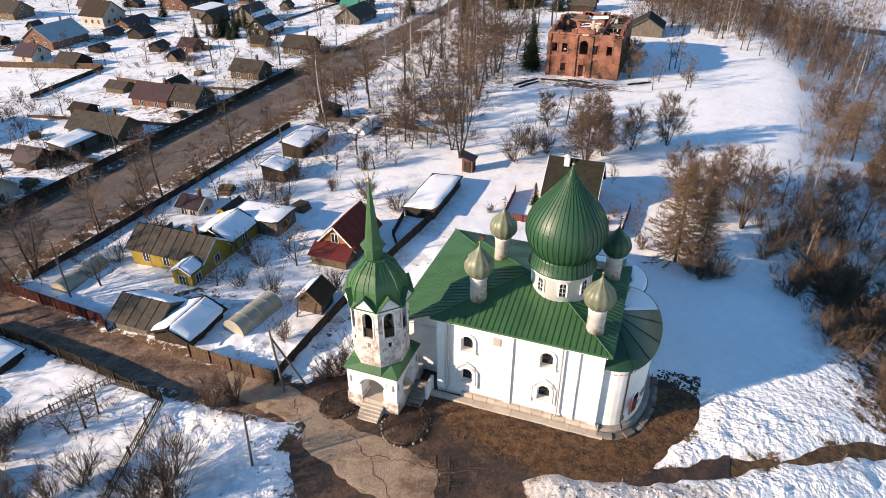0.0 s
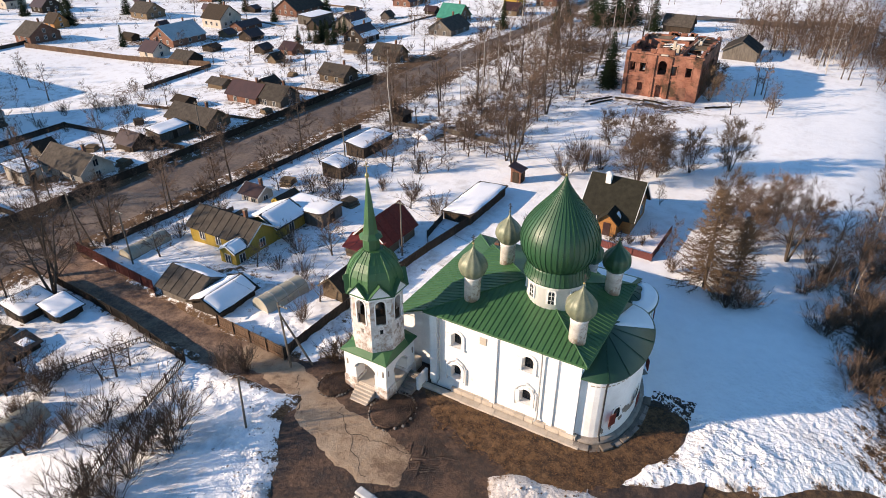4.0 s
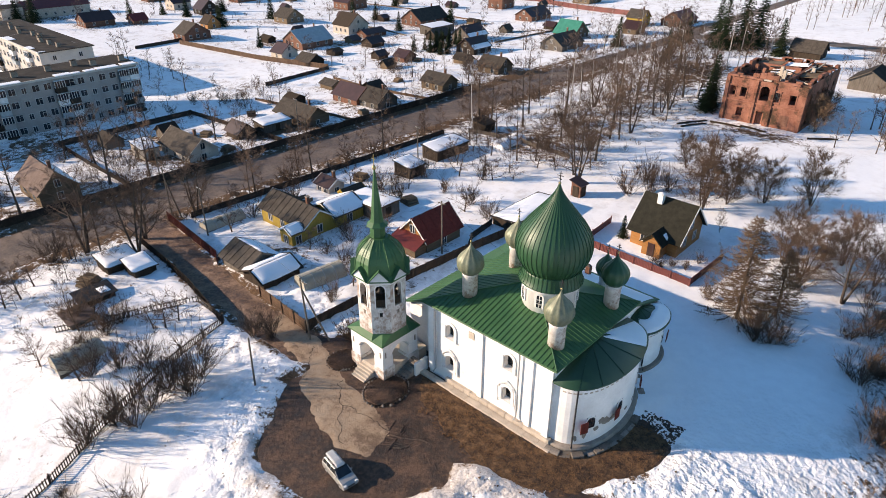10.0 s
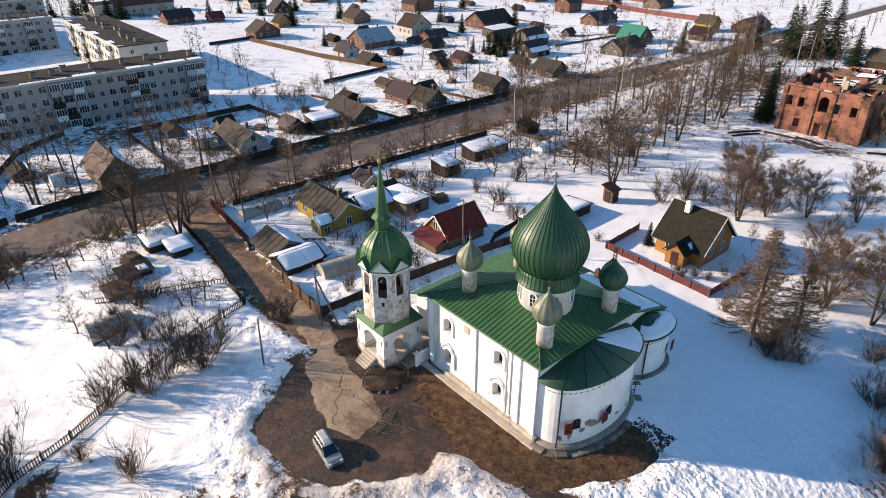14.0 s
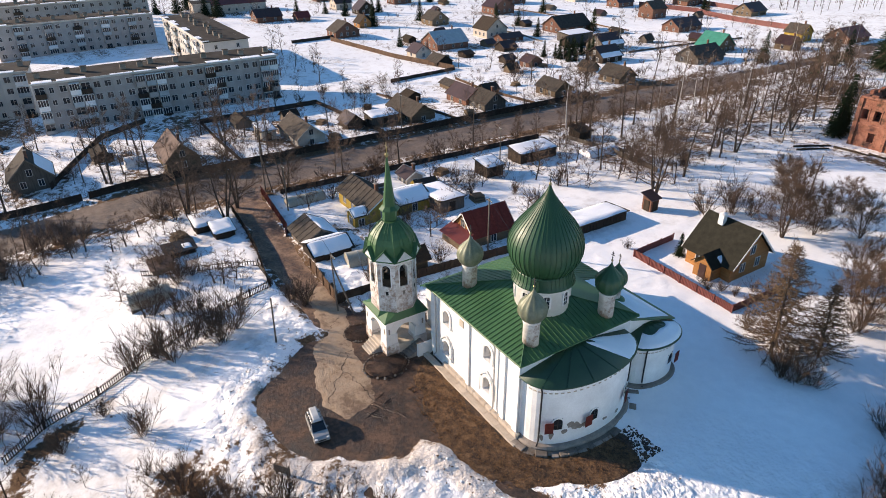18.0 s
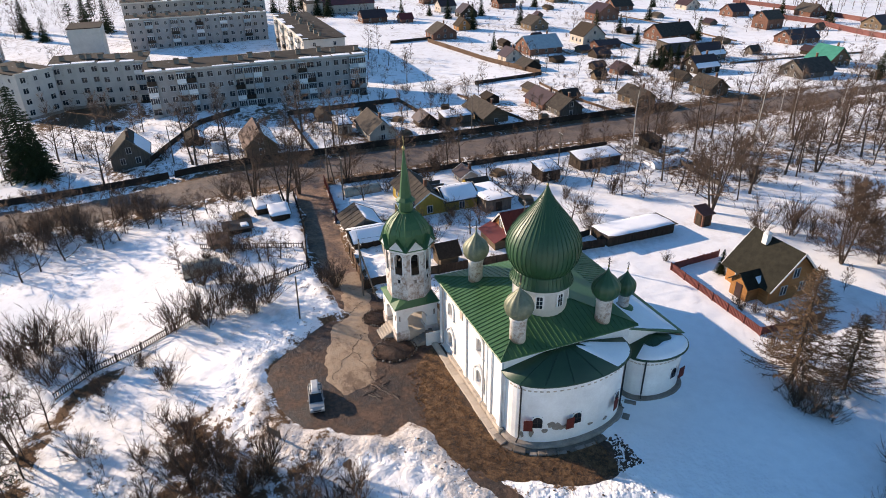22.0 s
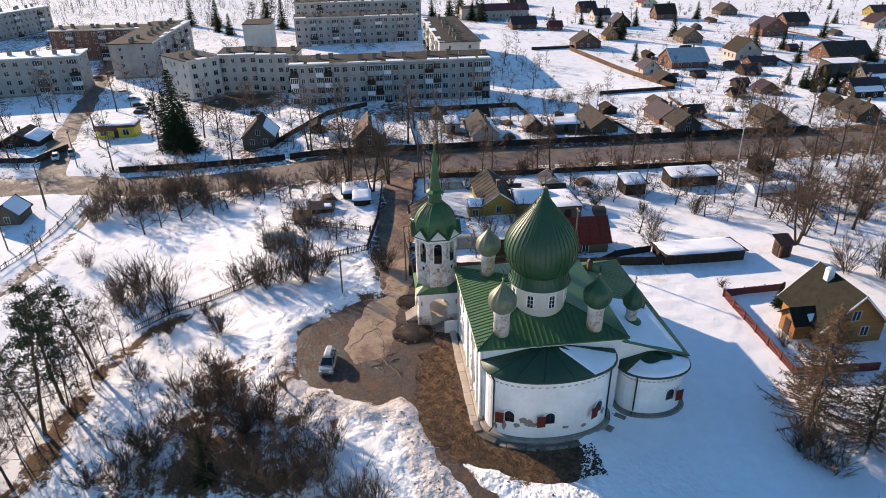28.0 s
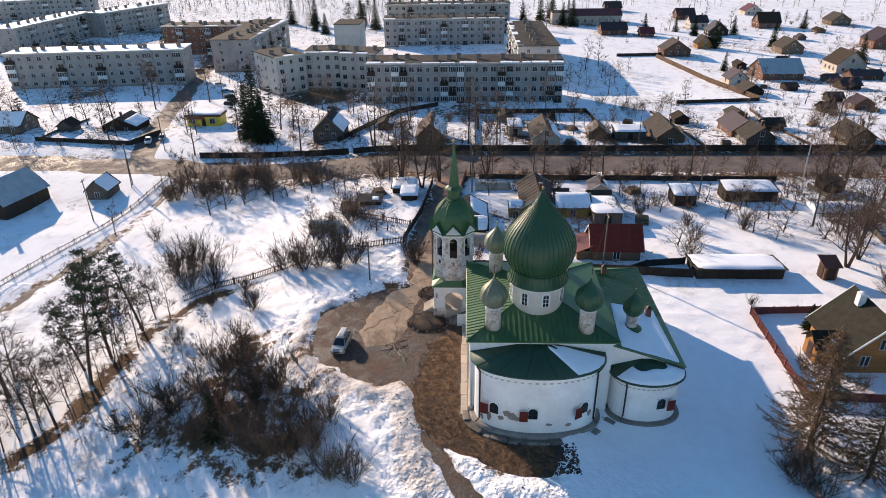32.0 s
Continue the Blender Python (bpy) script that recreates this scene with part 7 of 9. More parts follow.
def limb(s, rr, p, d, length, r, sub, twigs, up=0.25, segs=4, twig_len=0.5, twig_r=0.012, wild=1.05):
    """A curved limb with side branches and twigs."""
    pts, q, v = [p], p, d
    for i in range(segs):
        v = bend(rr, v + Vector((0, 0, up * 0.4)), 0.16)
        q = q + v * length / segs
        pts.append(q)
    s.tube([tuple(a) for a in pts], [r * (1 - 0.8 * i / segs) for i in range(segs + 1)], 4, False)
    for i in range(sub):
        t = rr.uniform(0.25, 1.0) * segs
        k = min(int(t), segs - 1)
        a = pts[k].lerp(pts[k + 1], t - k)
        ax = (pts[k + 1] - pts[k]).normalized()
        side = bend(rr, ax, wild) + Vector((0, 0, up * 0.6))
        side.normalize()
        L = length * rr.uniform(0.28, 0.5)
        b = a + side * L * 0.55
        c = b + bend(rr, side + Vector((0, 0, up * 0.5)), 0.25) * L * 0.45
        s.tube([tuple(a), tuple(b), tuple(c)], [r * 0.36, r * 0.24, r * 0.08], 3, False)
        for j in range(twigs):
            u = rr.uniform(0.15, 1.0)
            e = a.lerp(b, u * 1.6) if u < 0.62 else b.lerp(c, (u - 0.62) / 0.38)
            tw = bend(rr, side + Vector((0, 0, up)), 0.9 * wild)
            cone3(s, e, e + tw * twig_len * rr.uniform(0.6, 1.4), twig_r)


def both_mesh(t, c, bark, twig):
    s, n = Shape(), len(t.v)
    s.v, s.f, s.m = t.v + c.v, t.f + [tuple(i + n for i in f) for f in c.f], [0] * len(t.f) + [1] * len(c.f)
    return s.mesh("plant", [bark, twig])


def tree_meshes(seed, H, spread, r, limbs, low=0.25, up=0.35, sub=7, twigs=7, lean=0.05, twig_len=0.55, twig_r=0.013, bark=None, twig=None, forks=1, taper=0.55, limb_r=0.5):
    rr = random.Random(seed)
    t, c = Shape(), Shape()
    for f in range(forks):
        p, v = Vector((0, 0, -0.3)), Vector((rr.uniform(-lean, lean), rr.uniform(-lean, lean), 1)) + (Vector((math.cos(f * 2.4 + seed), math.sin(f * 2.4 + seed), 0)) * 0.28 if forks > 1 else Vector())
        pts = [p]
        n = 7
        for i in range(n):
            v = bend(rr, v + Vector((0, 0, 0.15)), 0.07)
            pts.append(pts[-1] + v.normalized() * (H * 0.95 + 0.3) / n)
        rad = [r * (1.25 if i == 0 else 1) * (1 - 0.9 * i / n) / (1 if forks == 1 else 1.25) for i in range(n + 1)]
        t.tube([tuple(q) for q in pts], rad, 7 if r > 0.12 else 5, True)
        for i in range(limbs):
            u = low + (1 - low) * (i + rr.random()) / limbs
            k = min(int(u * n), n - 1)
            a = pts[k].lerp(pts[k + 1], u * n - k)
            ang = i * 2.4 + rr.uniform(-0.5, 0.5)
            el = rr.uniform(0.15, 0.6) + up * 0.9 * u
            d = Vector((math.cos(ang) * math.cos(el), math.sin(ang) * math.cos(el), math.sin(el)))
            limb(c, rr, a, d, spread * (1.05 - taper * u) * rr.uniform(0.75, 1.2), max(0.016, rad[k] * limb_r), sub, twigs, up, 4, twig_len, twig_r)
    return t.mesh("trunk", bark or BARK), c.mesh("crown", twig or TWIG), both_mesh(t, c, bark or BARK, twig or TWIG)


def bush_meshes(seed, H, stems, spread, twigs=6, twig=None, r=0.03, sub=6):
    """A vase of thin stems that fan out into fine twigs over a dark tangled foot."""
    rr = random.Random(seed)
    t, c = Shape(), Shape()
    for i in range(stems):
        a = i * 2.4
        d = Vector((math.cos(a) * spread * rr.uniform(0.15, 1), math.sin(a) * spread * rr.uniform(0.15, 1), 1)).normalized()
        p = Vector((rr.uniform(-0.35, 0.35), rr.uniform(-0.35, 0.35), -0.2))
        L = H * rr.uniform(0.55, 1.08)
        limb(t if i % 3 == 0 else c, rr, p, d, L, r, sub, twigs, 0.22, 3, 0.2 * H, 0.0145, 0.62)
    for i in range(stems * 4):
        p = Vector((rr.gauss(0, 0.3), rr.gauss(0, 0.3), -0.1))
        cone3(c, p, p + bend(rr, Vector((0, 0, 1)), 1.0) * H * rr.uniform(0.15, 0.4), 0.012)
    return t.mesh("stem", BARK), c.mesh("crown", twig or TWIG), both_mesh(t, c, BARK, twig or TWIG)


def spruce_meshes(seed, H, R):
    rr = random.Random(seed)
    t, c = Shape(), Shape()
    t.tube([(0, 0, -0.3), (0.03, 0, H * 0.5), (0, 0, H)], [0.02 * H, 0.012 * H, 0.01], 7)
    rows = int(H * 3.0)
    for k in range(rows):
        u = (k + rr.random() * 0.6) / rows
        z = H * (0.07 + 0.91 * u)
        L = R * (1 - u) ** 0.85 * rr.uniform(0.8, 1.12) + 0.15
        nb = max(5, int(11 * (1 - u)))
        for b in range(nb):
            a = 2 * math.pi * (b + rr.random() * 0.7) / nb + k
            l = L * rr.uniform(0.7, 1.1)
            d = Vector((math.cos(a), math.sin(a), 0))
            sd = Vector((-d.y, d.x, 0))
            m = max(3, int(l / 0.28))
            for i in range(m):
                f = (i + 0.5) / m
                p = Vector((0, 0, z)) + d * l * f + Vector((0, 0, -0.34 * l * f + 0.14 * l * f * f))
                w = 0.34 * (1.15 - f) * l * 0.6 + 0.12
                for q in (-1, 0, 1):
                    e = p + d * rr.uniform(0.2, 0.45) + sd * q * w + Vector((0, 0, rr.uniform(-0.3, -0.05)))
                    cone3(c, p, e, 0.085)
    return t.mesh("trunk", BARK), c.mesh("foliage", NEEDLE)


def larch_meshes(seed, H, R):
    """A bare larch: a straight trunk and tiers of thin, level branches furred with short twigs."""
    rr = random.Random(seed)
    t, c = Shape(), Shape()
    t.tube([(0, 0, -0.3), (0.05, 0.03, H * 0.5), (0, 0, H)], [0.2, 0.12, 0.015], 7)
    n = 250
    for k in range(n):
        u = (k + rr.random()) / n
        z = H * (0.07 + 0.92 * u)
        L = R * (1 - u) ** 0.75 * rr.uniform(0.6, 1.12) + 0.2
        a = k * 2.4 + rr.uniform(-0.4, 0.4)
        d = Vector((math.cos(a), math.sin(a), rr.uniform(-0.15, 0.12))).normalized()
        p = Vector((0, 0, z))
        m = p + d * L * 0.6 + Vector((0, 0, -0.06 * L))
        e = p + d * L + Vector((0, 0, 0.08 * L))
        c.tube([tuple(p), tuple(m), tuple(e)], [0.04, 0.03, 0.01], 3, False)
        for j in range(int(8 + 12 * L)):
            f = rr.uniform(0.15, 1.0)
            q = p.lerp(m, f / 0.6) if f < 0.6 else m.lerp(e, (f - 0.6) / 0.4)
            cone3(c, q, q + bend(rr, d * 0.6 + Vector((0, 0, rr.uniform(-0.5, 0.3))), 0.8) * rr.uniform(0.25, 0.65), 0.026)
    return t.mesh("trunk", BARK), c.mesh("crown", LARCHT), both_mesh(t, c, BARK, LARCHT)


def pine_meshes(seed, H):
    rr = random.Random(seed)
    t, c = Shape(), Shape()
    pts = [Vector((0, 0, -0.3))]
    v = Vector((rr.uniform(-0.1, 0.1), rr.uniform(-0.1, 0.1), 1))
    for i in range(6):
        v = bend(rr, v + Vector((0, 0, 0.25)), 0.06)
        pts.append(pts[-1] + v * H / 6)
    t.tube([tuple(p) for p in pts], [0.15, 0.13, 0.115, 0.095, 0.07, 0.045, 0.015], 7)
    for i in range(30):
        u = 0.33 + 0.66 * (i + rr.random()) / 30
        k = min(5, int(u * 6))
        a = pts[k].lerp(pts[k + 1], u * 6 - k)
        ang = i * 2.4 + rr.uniform(-0.4, 0.4)
        L = H * 0.17 * (1.12 - u) ** 0.55 * rr.uniform(0.5, 1.35) + 0.2
        d = Vector((math.cos(ang), math.sin(ang), rr.uniform(-0.15, 0.4))).normalized()
        e = a + d * L
        t.tube([tuple(a), tuple(a.lerp(e, 0.5) + Vector((0, 0, 0.06))), tuple(e)], [0.035, 0.024, 0.01], 4)
        for j in range(2 if u < 0.55 else 4):
            w = a.lerp(e, rr.uniform(0.45, 1.08)) + Vector((rr.uniform(-0.3, 0.3), rr.uniform(-0.3, 0.3), rr.uniform(-0.05, 0.2)))
            q0 = rr.uniform(0.16, 0.34)
            for n in range(24):
                o = w + Vector((rr.gauss(0, q0), rr.gauss(0, q0), rr.gauss(0.02, 0.09)))
                cone3(c, o, o + bend(rr, Vector((0, 0, 0.5)) + d * 0.4, 0.9) * rr.uniform(0.15, 0.28), 0.04)
    return t.mesh("trunk", PINEB), c.mesh("foliage", PINEN)


TALL = [tree_meshes(10 + i, 11, 3.2, 0.16, 15, 0.3, 0.22, 8, 8, twig_len=0.8, twig_r=0.0145) for i in range(4)]
BROAD = [tree_meshes(30 + i, 9, 4.2, 0.19, 9, 0.2, 0.2, 8, 8, forks=3, twig_len=0.8, twig_r=0.0145) for i in range(3)]
BIRCHES = [tree_meshes(50 + i, 13, 2.7, 0.14, 18, 0.35, 0.15, 8, 9, bark=BIRCH, twig_len=0.75, twig_r=0.014) for i in range(2)]
FRUIT = [tree_meshes(70 + i, 4.1, 2.7, 0.13, 11, 0.2, 0.12, 7, 7, 0.3, 0.5, 0.0145) for i in range(4)]
SAPLING = [tree_meshes(90 + i, 6, 1.9, 0.06, 13, 0.2, 0.3, 6, 6, 0.15, 0.55, 0.0135) for i in range(3)]
LARCH = [larch_meshes(110 + i, 13, 4.3) for i in range(2)]
ROUND = [tree_meshes(120 + i, 7.5, 3.4, 0.12, 12, 0.1, 0.25, 11, 14, forks=4, twig=TWIGR if i else TWIG, twig_len=0.7, twig_r=0.012, limb_r=0.32) for i in range(2)]
BUSH = [bush_meshes(130 + i, 3.4, 22, 0.95) for i in range(4)]
BUSHR = [bush_meshes(150 + i, 2.9, 24, 1.0, 6, TWIGR) for i in range(2)]
SPRUCE = [spruce_meshes(160 + i, 14, 3.6) for i in range(2)]
PINE = [pine_meshes(170 + i, 11) for i in range(3)]

FAR = {
    "tree": [tree_meshes(210 + i, 11, 3.2, 0.2, 12, 0.26, 0.22, 5, 6, twig_len=0.95, twig_r=0.026) for i in range(3)],
    "birch": [tree_meshes(220 + i, 13, 2.7, 0.13, 12, 0.35, 0.15, 5, 6, bark=BIRCH, twig_len=0.95, twig_r=0.022) for i in range(2)],
    "sapling": [tree_meshes(230 + i, 6, 1.8, 0.07, 8, 0.2, 0.3, 4, 5, 0.15, 0.65, 0.02) for i in range(2)],
    "fruit_tree": [tree_meshes(240 + i, 3.6, 2.3, 0.11, 7, 0.25, 0.1, 5, 5, 0.3, 0.5, 0.02) for i in range(2)],
    "bush": [bush_meshes(250 + i, 3.2, 14, 1.0, 6, None, 0.03, 5) for i in range(2)],
}
LABELS = {
    "tree": "bare leafless deciduous tree with grey-brown branches", "broad_tree": "large spreading bare tree with several stems",
    "birch": "slender leafless birch with pale bark", "fruit_tree": "small gnarled leafless fruit tree in snow", "sapling": "thin young leafless tree",
    "larch": "tall bare larch with russet twigs", "round_tree": "dense rounded leafless tree", "bush": "leafless brown shrub in snow",
    "russet_bush": "reddish-brown leafless shrub in snow", "spruce": "dark green conical spruce", "pine": "tall pine with bare reddish trunk and open crown",
}
KIND = {"tree": TALL, "broad_tree": BROAD, "birch": BIRCHES, "fruit_tree": FRUIT, "sapling": SAPLING, "larch": LARCH, "round_tree": ROUND, "bush": BUSH, "russet_bush": BUSHR, "spruce": SPRUCE, "pine": PINE}
PROTO = {}
prand = random.Random(77)


def plant(kind, x, y, size=1.0, sink=0.0):
    """One tree or shrub; alike ones share their meshes."""
    pool = FAR[kind] if kind in FAR and (x < -70 or y > 112 or x > 24) else KIND[kind]
    i = prand.randrange(len(pool))
    m = Matrix.Translation((x, y, gz(x, y) - sink)) @ Matrix.Rotation(prand.uniform(0, 6.28), 4, "Z") @ Euler((prand.uniform(-0.04, 0.04), prand.uniform(-0.04, 0.04), 0)).to_matrix().to_4x4() @ Matrix.Diagonal((size * prand.uniform(0.88, 1.12), size * prand.uniform(0.88, 1.12), size * prand.uniform(0.92, 1.08), 1))
    if pool is not KIND[kind] and (kind in ("bush", "sapling", "fruit_tree") or x < -90 or y > 165 or x > 40):
        ob = part(kind, pool[i][2], None, None, at=m)
        return tagged(ob, LABELS[kind], "shrub" if kind == "bush" else "tree", "trees and shrubs")
    th = thing(kind, m, LABELS[kind], "shrub" if "bush" in kind else "tree", "trees and shrubs")
    part("trunk" if "bush" not in kind else "stem", pool[i][0], None, th)
    part("foliage" if kind in ("spruce", "pine") else "crown", pool[i][1], None, th)
    return th


def scatter(kinds, n, x0, x1, y0, y1, lo, hi, keep=None, seed=0):
    rr = random.Random(seed)
    done = 0
    for _ in range(n * 6):
        if done == n:
            break
        x, y = rr.uniform(x0, x1), rr.uniform(y0, y1)
        if float(road_depth(np.array(x), np.array(y))) > -0.6 or (keep and not keep(x, y)):
            continue
        plant(rr.choice(kinds), x, y, rr.uniform(lo, hi))
        done += 1


# marked single trees
for x, y, k in ((-65.1, 25.8, 1.3), (-59.2, 30.0, 1.3), (-63.5, 32.8, 1.15)):
    plant("broad_tree", x, y, k)
for x, y, k in ((-29.0, 86.3, 1.3), (-31.4, 89.0, 0.9), (10.8, 77.6, 0.95), (-65.5, 41.4, 1.0)):
    plant("broad_tree", x, y, k)
plant("larch", 3.5, 66.2, 0.98)
plant("larch", 6.4, 69.5, 0.7)
for x, y, k in ((-10.6, 90.0, 1.35), (-8.6, 94.0, 0.9), (3.0, 82, 0.95), (8.5, 86, 0.85), (12.5, 84, 0.8), (5.8, 79.0, 0.95)):
    plant("round_tree", x, y, k)
for x, y, k in ((-4.8, 98.2, 0.9), (0.4, 101.8, 1.0), (-10.4, 104.4, 0.7), (-19.2, 103.8, 0.7), (-13.2, 96.5, 0.7)):
    plant("round_tree", x, y, k)
for x, y, k in ((-21.0, 87.6, 1.2), (-19.0, 91.0, 1.35), (-21.5, 94.2, 1.1), (6.4, 63.6, 1.1), (5.6, 64.6, 0.9), (-17.0, 92.5, 1.1)):
    plant("bush", x, y, k)
for x, y, k in ((-31.2, 141.0, 0.8), (-30.2, 137.4, 0.7)):
    plant("spruce", x, y, k)
for x, y, k in ((-14.6, 74.6, 0.25), (-0.3, 14.4, 0.36), (-98.6, -15.6, 1.0)):
    plant("spruce" if x > -50 else "pine", x, y, k)
for x, y, k in ((-97.2, -10.6, 1.25), (-95.6, -8.4, 0.85), (-98.4, -13.0, 0.9)):
    plant("spruce", x, y, k)
for x, y, k in ((-9.8, -3.3, 1.4), (-14.4, -3.3, 1.35), (-19.9, -2.1, 1.12), (-12.4, -5.4, 1.0)):
    plant("pine", x, y, k)
for x, y, k in ((-3.8, -3.8, 0.85), (-2.5, -5.2, 0.8), (-11.1, -12.9, 0.8), (-5.5, -7.9, 0.75)):
    plant("tree", x, y, k)
for x, y in ((-9.0, -1.6), (-12.4, -1.2), (-16.6, -2.6), (-18.2, -1.0), (-5.6, -3.2), (-3.2, -5.0), (-6.8, -6.2), (-17.6, -4.4), (-22.4, -1.6), (-2.0, -6.5), (-8.0, -5.0), (-20.6, -3.4), (-15.4, -4.6), (-13.2, -2.4), (-10.6, -5.4), (-7.6, -3.0), (-4.4, -5.8), (-0.6, -7.4), (-21.8, 0.6), (-16.0, -0.8)):
    plant("sapling", x, y, prand.uniform(1.0, 1.5))
# shrubs along the picket fence and the slope
for x, y, k in ((-34.9, -4.2, 1.35), (-35.5, -2.0, 1.5), (-36.4, -0.5, 1.3), (-33.6, -3.4, 1.1), (-29.6, 3.6, 1.6), (-29.7, -0.2, 1.3), (-45.8, -12.0, 0.9), (-30.8, 12.6, 1.3), (-29.3, 16.1, 1.3), (-31.0, 15.0, 1.15), (-29.8, 18.0, 1.3),
                (-28.6, 21.0, 1.3), (-30.6, 20.2, 1.2), (-30.0, 22.8, 1.3), (-31.7, 29.8, 0.9), (-36.0, 20.2, 1.1), (-39.2, 16.1, 1.0), (-37.6, 18.4, 1.0), (-27.2, -10.5, 0.9), (-26.2, 9.0, 0.7), (-24.2, 5.2, 0.75), (-21.0, 11.8, 1.15)):
    plant("bush", x, y, k)
for x, y, k in ((-55.5, -6.6, 1.1), (-57.6, -4.7, 1.1), (-59.3, -1.7, 1.0), (-59.9, 3.3, 1.1), (-61.5, 5.5, 1.0)):
    plant("fruit_tree", x, y, k)
for x, y, k in ((-2.2, 3.5, 0.8), (-1.1, 6.5, 0.95), (-0.8, 8.9, 0.9), (-0.1, 11.8, 0.9), (1.9, 18.1, 1.1), (2.6, 20.0, 1.05), (3.3, 22.1, 1.1), (2.1, 22.8, 0.9), (5.8, 26.6, 1.05), (6.5, 28.4, 0.9),
                (-4.2, 17.0, 1.0), (-3.4, 13.4, 1.1), (-5.0, 19.1, 1.10), (-4.3, 17.3, 1.00), (-2.7, 22.6, 0.80), (-0.3, 25.2, 0.80), (-7.1, 15.6, 1.00), (-0.8, 21.2, 0.85), (0.7, 23.6, 0.75), (-5.4, 7.2, 0.9), (-4.0, 8.8, 0.9), (-6.8, 9.6, 0.85), (-3.4, 6.4, 0.8), (-9.9, 12.0, 0.85), (-11.9, 9.2, 0.7), (-15.9, 11.3, 0.55), (-15.9, 3.9, 0.7), (-7.0, 13.0, 1.1), (0.4, 16.0, 0.9), (-8.6, 14.6, 1.0), (-11.8, 13.2, 0.9), (-4.7, 18.6, 0.7), (2.8, 24.4, 0.9)):
    plant("bush" if prand.random() < 0.7 else "russet_bush", x, y, 1.12 * k)
for x, y, k in ((-20.9, 11.9, 0.45), (-12.6, 6.0, 0.6), (-9.0, 6.5, 0.7), (-6.0, 4.0, 0.7), (-1.4, 12.6, 0.9), (0.8, 20.4, 0.9), (4.6, 24.6, 0.8), (-18.5, 6.5, 0.5), (-8.0, 9.6, 0.8), (-13.8, 13.6, 0.5), (-24.5, -3.0, 1.0), (-25.8, 2.4, 0.9)):
    plant("sapling", x, y, k)
# roadside belts, gardens, plots
scatter(["sapling", "tree", "bush", "sapling"], 56, -66.4, -62.6, 40, 128, 0.55, 1.0, None, 1)
scatter(["bush", "sapling", "sapling", "fruit_tree"], 20, -69, -57, -8, 26, 0.8, 1.2, lambda x, y: x < -61 + 0.1 * y, 2)
scatter(["tree", "tree", "broad_tree", "sapling", "tree", "bush", "birch", "bush"], 84, -60, -31, 93, 185, 0.8, 1.3, lambda x, y: x < -31 - 0.1 * abs(y - 120) + 4 * math.sin(y / 7), 3)
scatter(["bush", "sapling", "tree", "tree"], 16, -44, -27, 88, 112, 0.6, 1.0, None, 4)
scatter(["fruit_tree", "fruit_tree", "bush"], 50, -60, -30, 38, 92, 0.65, 1.05, lambda x, y: not (-56 < x < -44 and 43 < y < 62) and not (-50 < x < -37 and 34 < y < 42) and not (-36.5 < x < -30 and 51 < y < 61), 5)
scatter(["fruit_tree", "bush", "sapling", "fruit_tree"], 15, -61, -35, 12, 29, 0.6, 0.95, lambda x, y: y > 12 + 0.2 * (x + 36), 6)
scatter(["tree", "bush"], 2, -66, -58, 22, 34, 0.5, 0.8, None, 7)
scatter(["fruit_tree", "bush", "sapling"], 34, -110, -84, 40, 125, 0.6, 1.0, lambda x, y: abs(y - 54) > 5 and abs(y - 81) > 6 and abs(y - 99) > 6, 8)
scatter(["tree", "fruit_tree", "bush", "sapling"], 34, -112, -84, -14, 46, 0.6, 1.05, lambda x, y: abs(y - 30) > 5 and abs(y - 6.5) > 5, 9)
scatter(["tree", "bush", "sapling", "birch"], 46, -128, -84, 124, 235, 0.5, 0.95, None, 10)
scatter(["spruce"], 13, -135, -116, 150, 168, 0.3, 0.55, None, 11)
scatter(["spruce"], 4, -82, -50, 178, 215, 0.5, 0.85, None, 12)
scatter(["bush", "tree", "sapling", "round_tree"], 75, 17, 50, 50, 140, 0.6, 1.0, lambda x, y: x > float(east_brink(y)) + 4, 13)
scatter(["bush", "russet_bush", "bush", "sapling"], 46, 13, 29, 49, 88, 0.8, 1.25, lambda x, y: float(east_brink(y)) + 0.5 < x < float(east_brink(y)) + 11, 14)
for x, y, k in ((7.4, 64.3, 0.95), (8.6, 65.0, 0.7), (15.4, 75.5, 0.55), (18.2, 74.5, 0.5)):
    plant("bush" if x < 10 else "birch", x, y, k)
scatter(["birch", "sapling", "round_tree"], 5, 17, 25, 66, 90, 0.6, 0.9, None, 15)
scatter(["bush", "sapling"], 18, -6, 14, 66, 88, 0.5, 0.9, lambda x, y: x > -2 or y > 82, 16)
scatter(["tree", "birch", "sapling"], 90, -20, 90, 172, 240, 0.65, 1.05, lambda x, y: y > 168 and (x < -14 or x > -4), 17)
scatter(["tree", "bush", "birch"], 55, 8, 85, 128, 180, 0.6, 1.0, lambda x, y: x > 30 + 0.15 * (y - 128), 18)
scatter(["tree", "birch", "pine", "sapling"], 60, -230, -90, -150, 20, 0.5, 0.95, lambda x, y: (x > -128 or x < -172) and not (-122 < x < -96 and -60 < y < -20) and y < 4, 19)
scatter(["spruce", "birch", "tree", "pine"], 50, -330, -262, -60, 90, 0.7, 1.2, lambda x, y: x < -275, 20)
scatter(["tree", "bush", "fruit_tree", "spruce"], 84, -300, -130, 100, 290, 0.4, 0.75, lambda x, y: not (-205 < x < -130 and 92 < y < 116), 24)
scatter(["bush", "sapling"], 16, -130, -118, 60, 96, 0.6, 1.0, None, 25)
scatter(["tree", "sapling"], 16, -200, -140, 66, 96, 0.5, 0.9, None, 26)
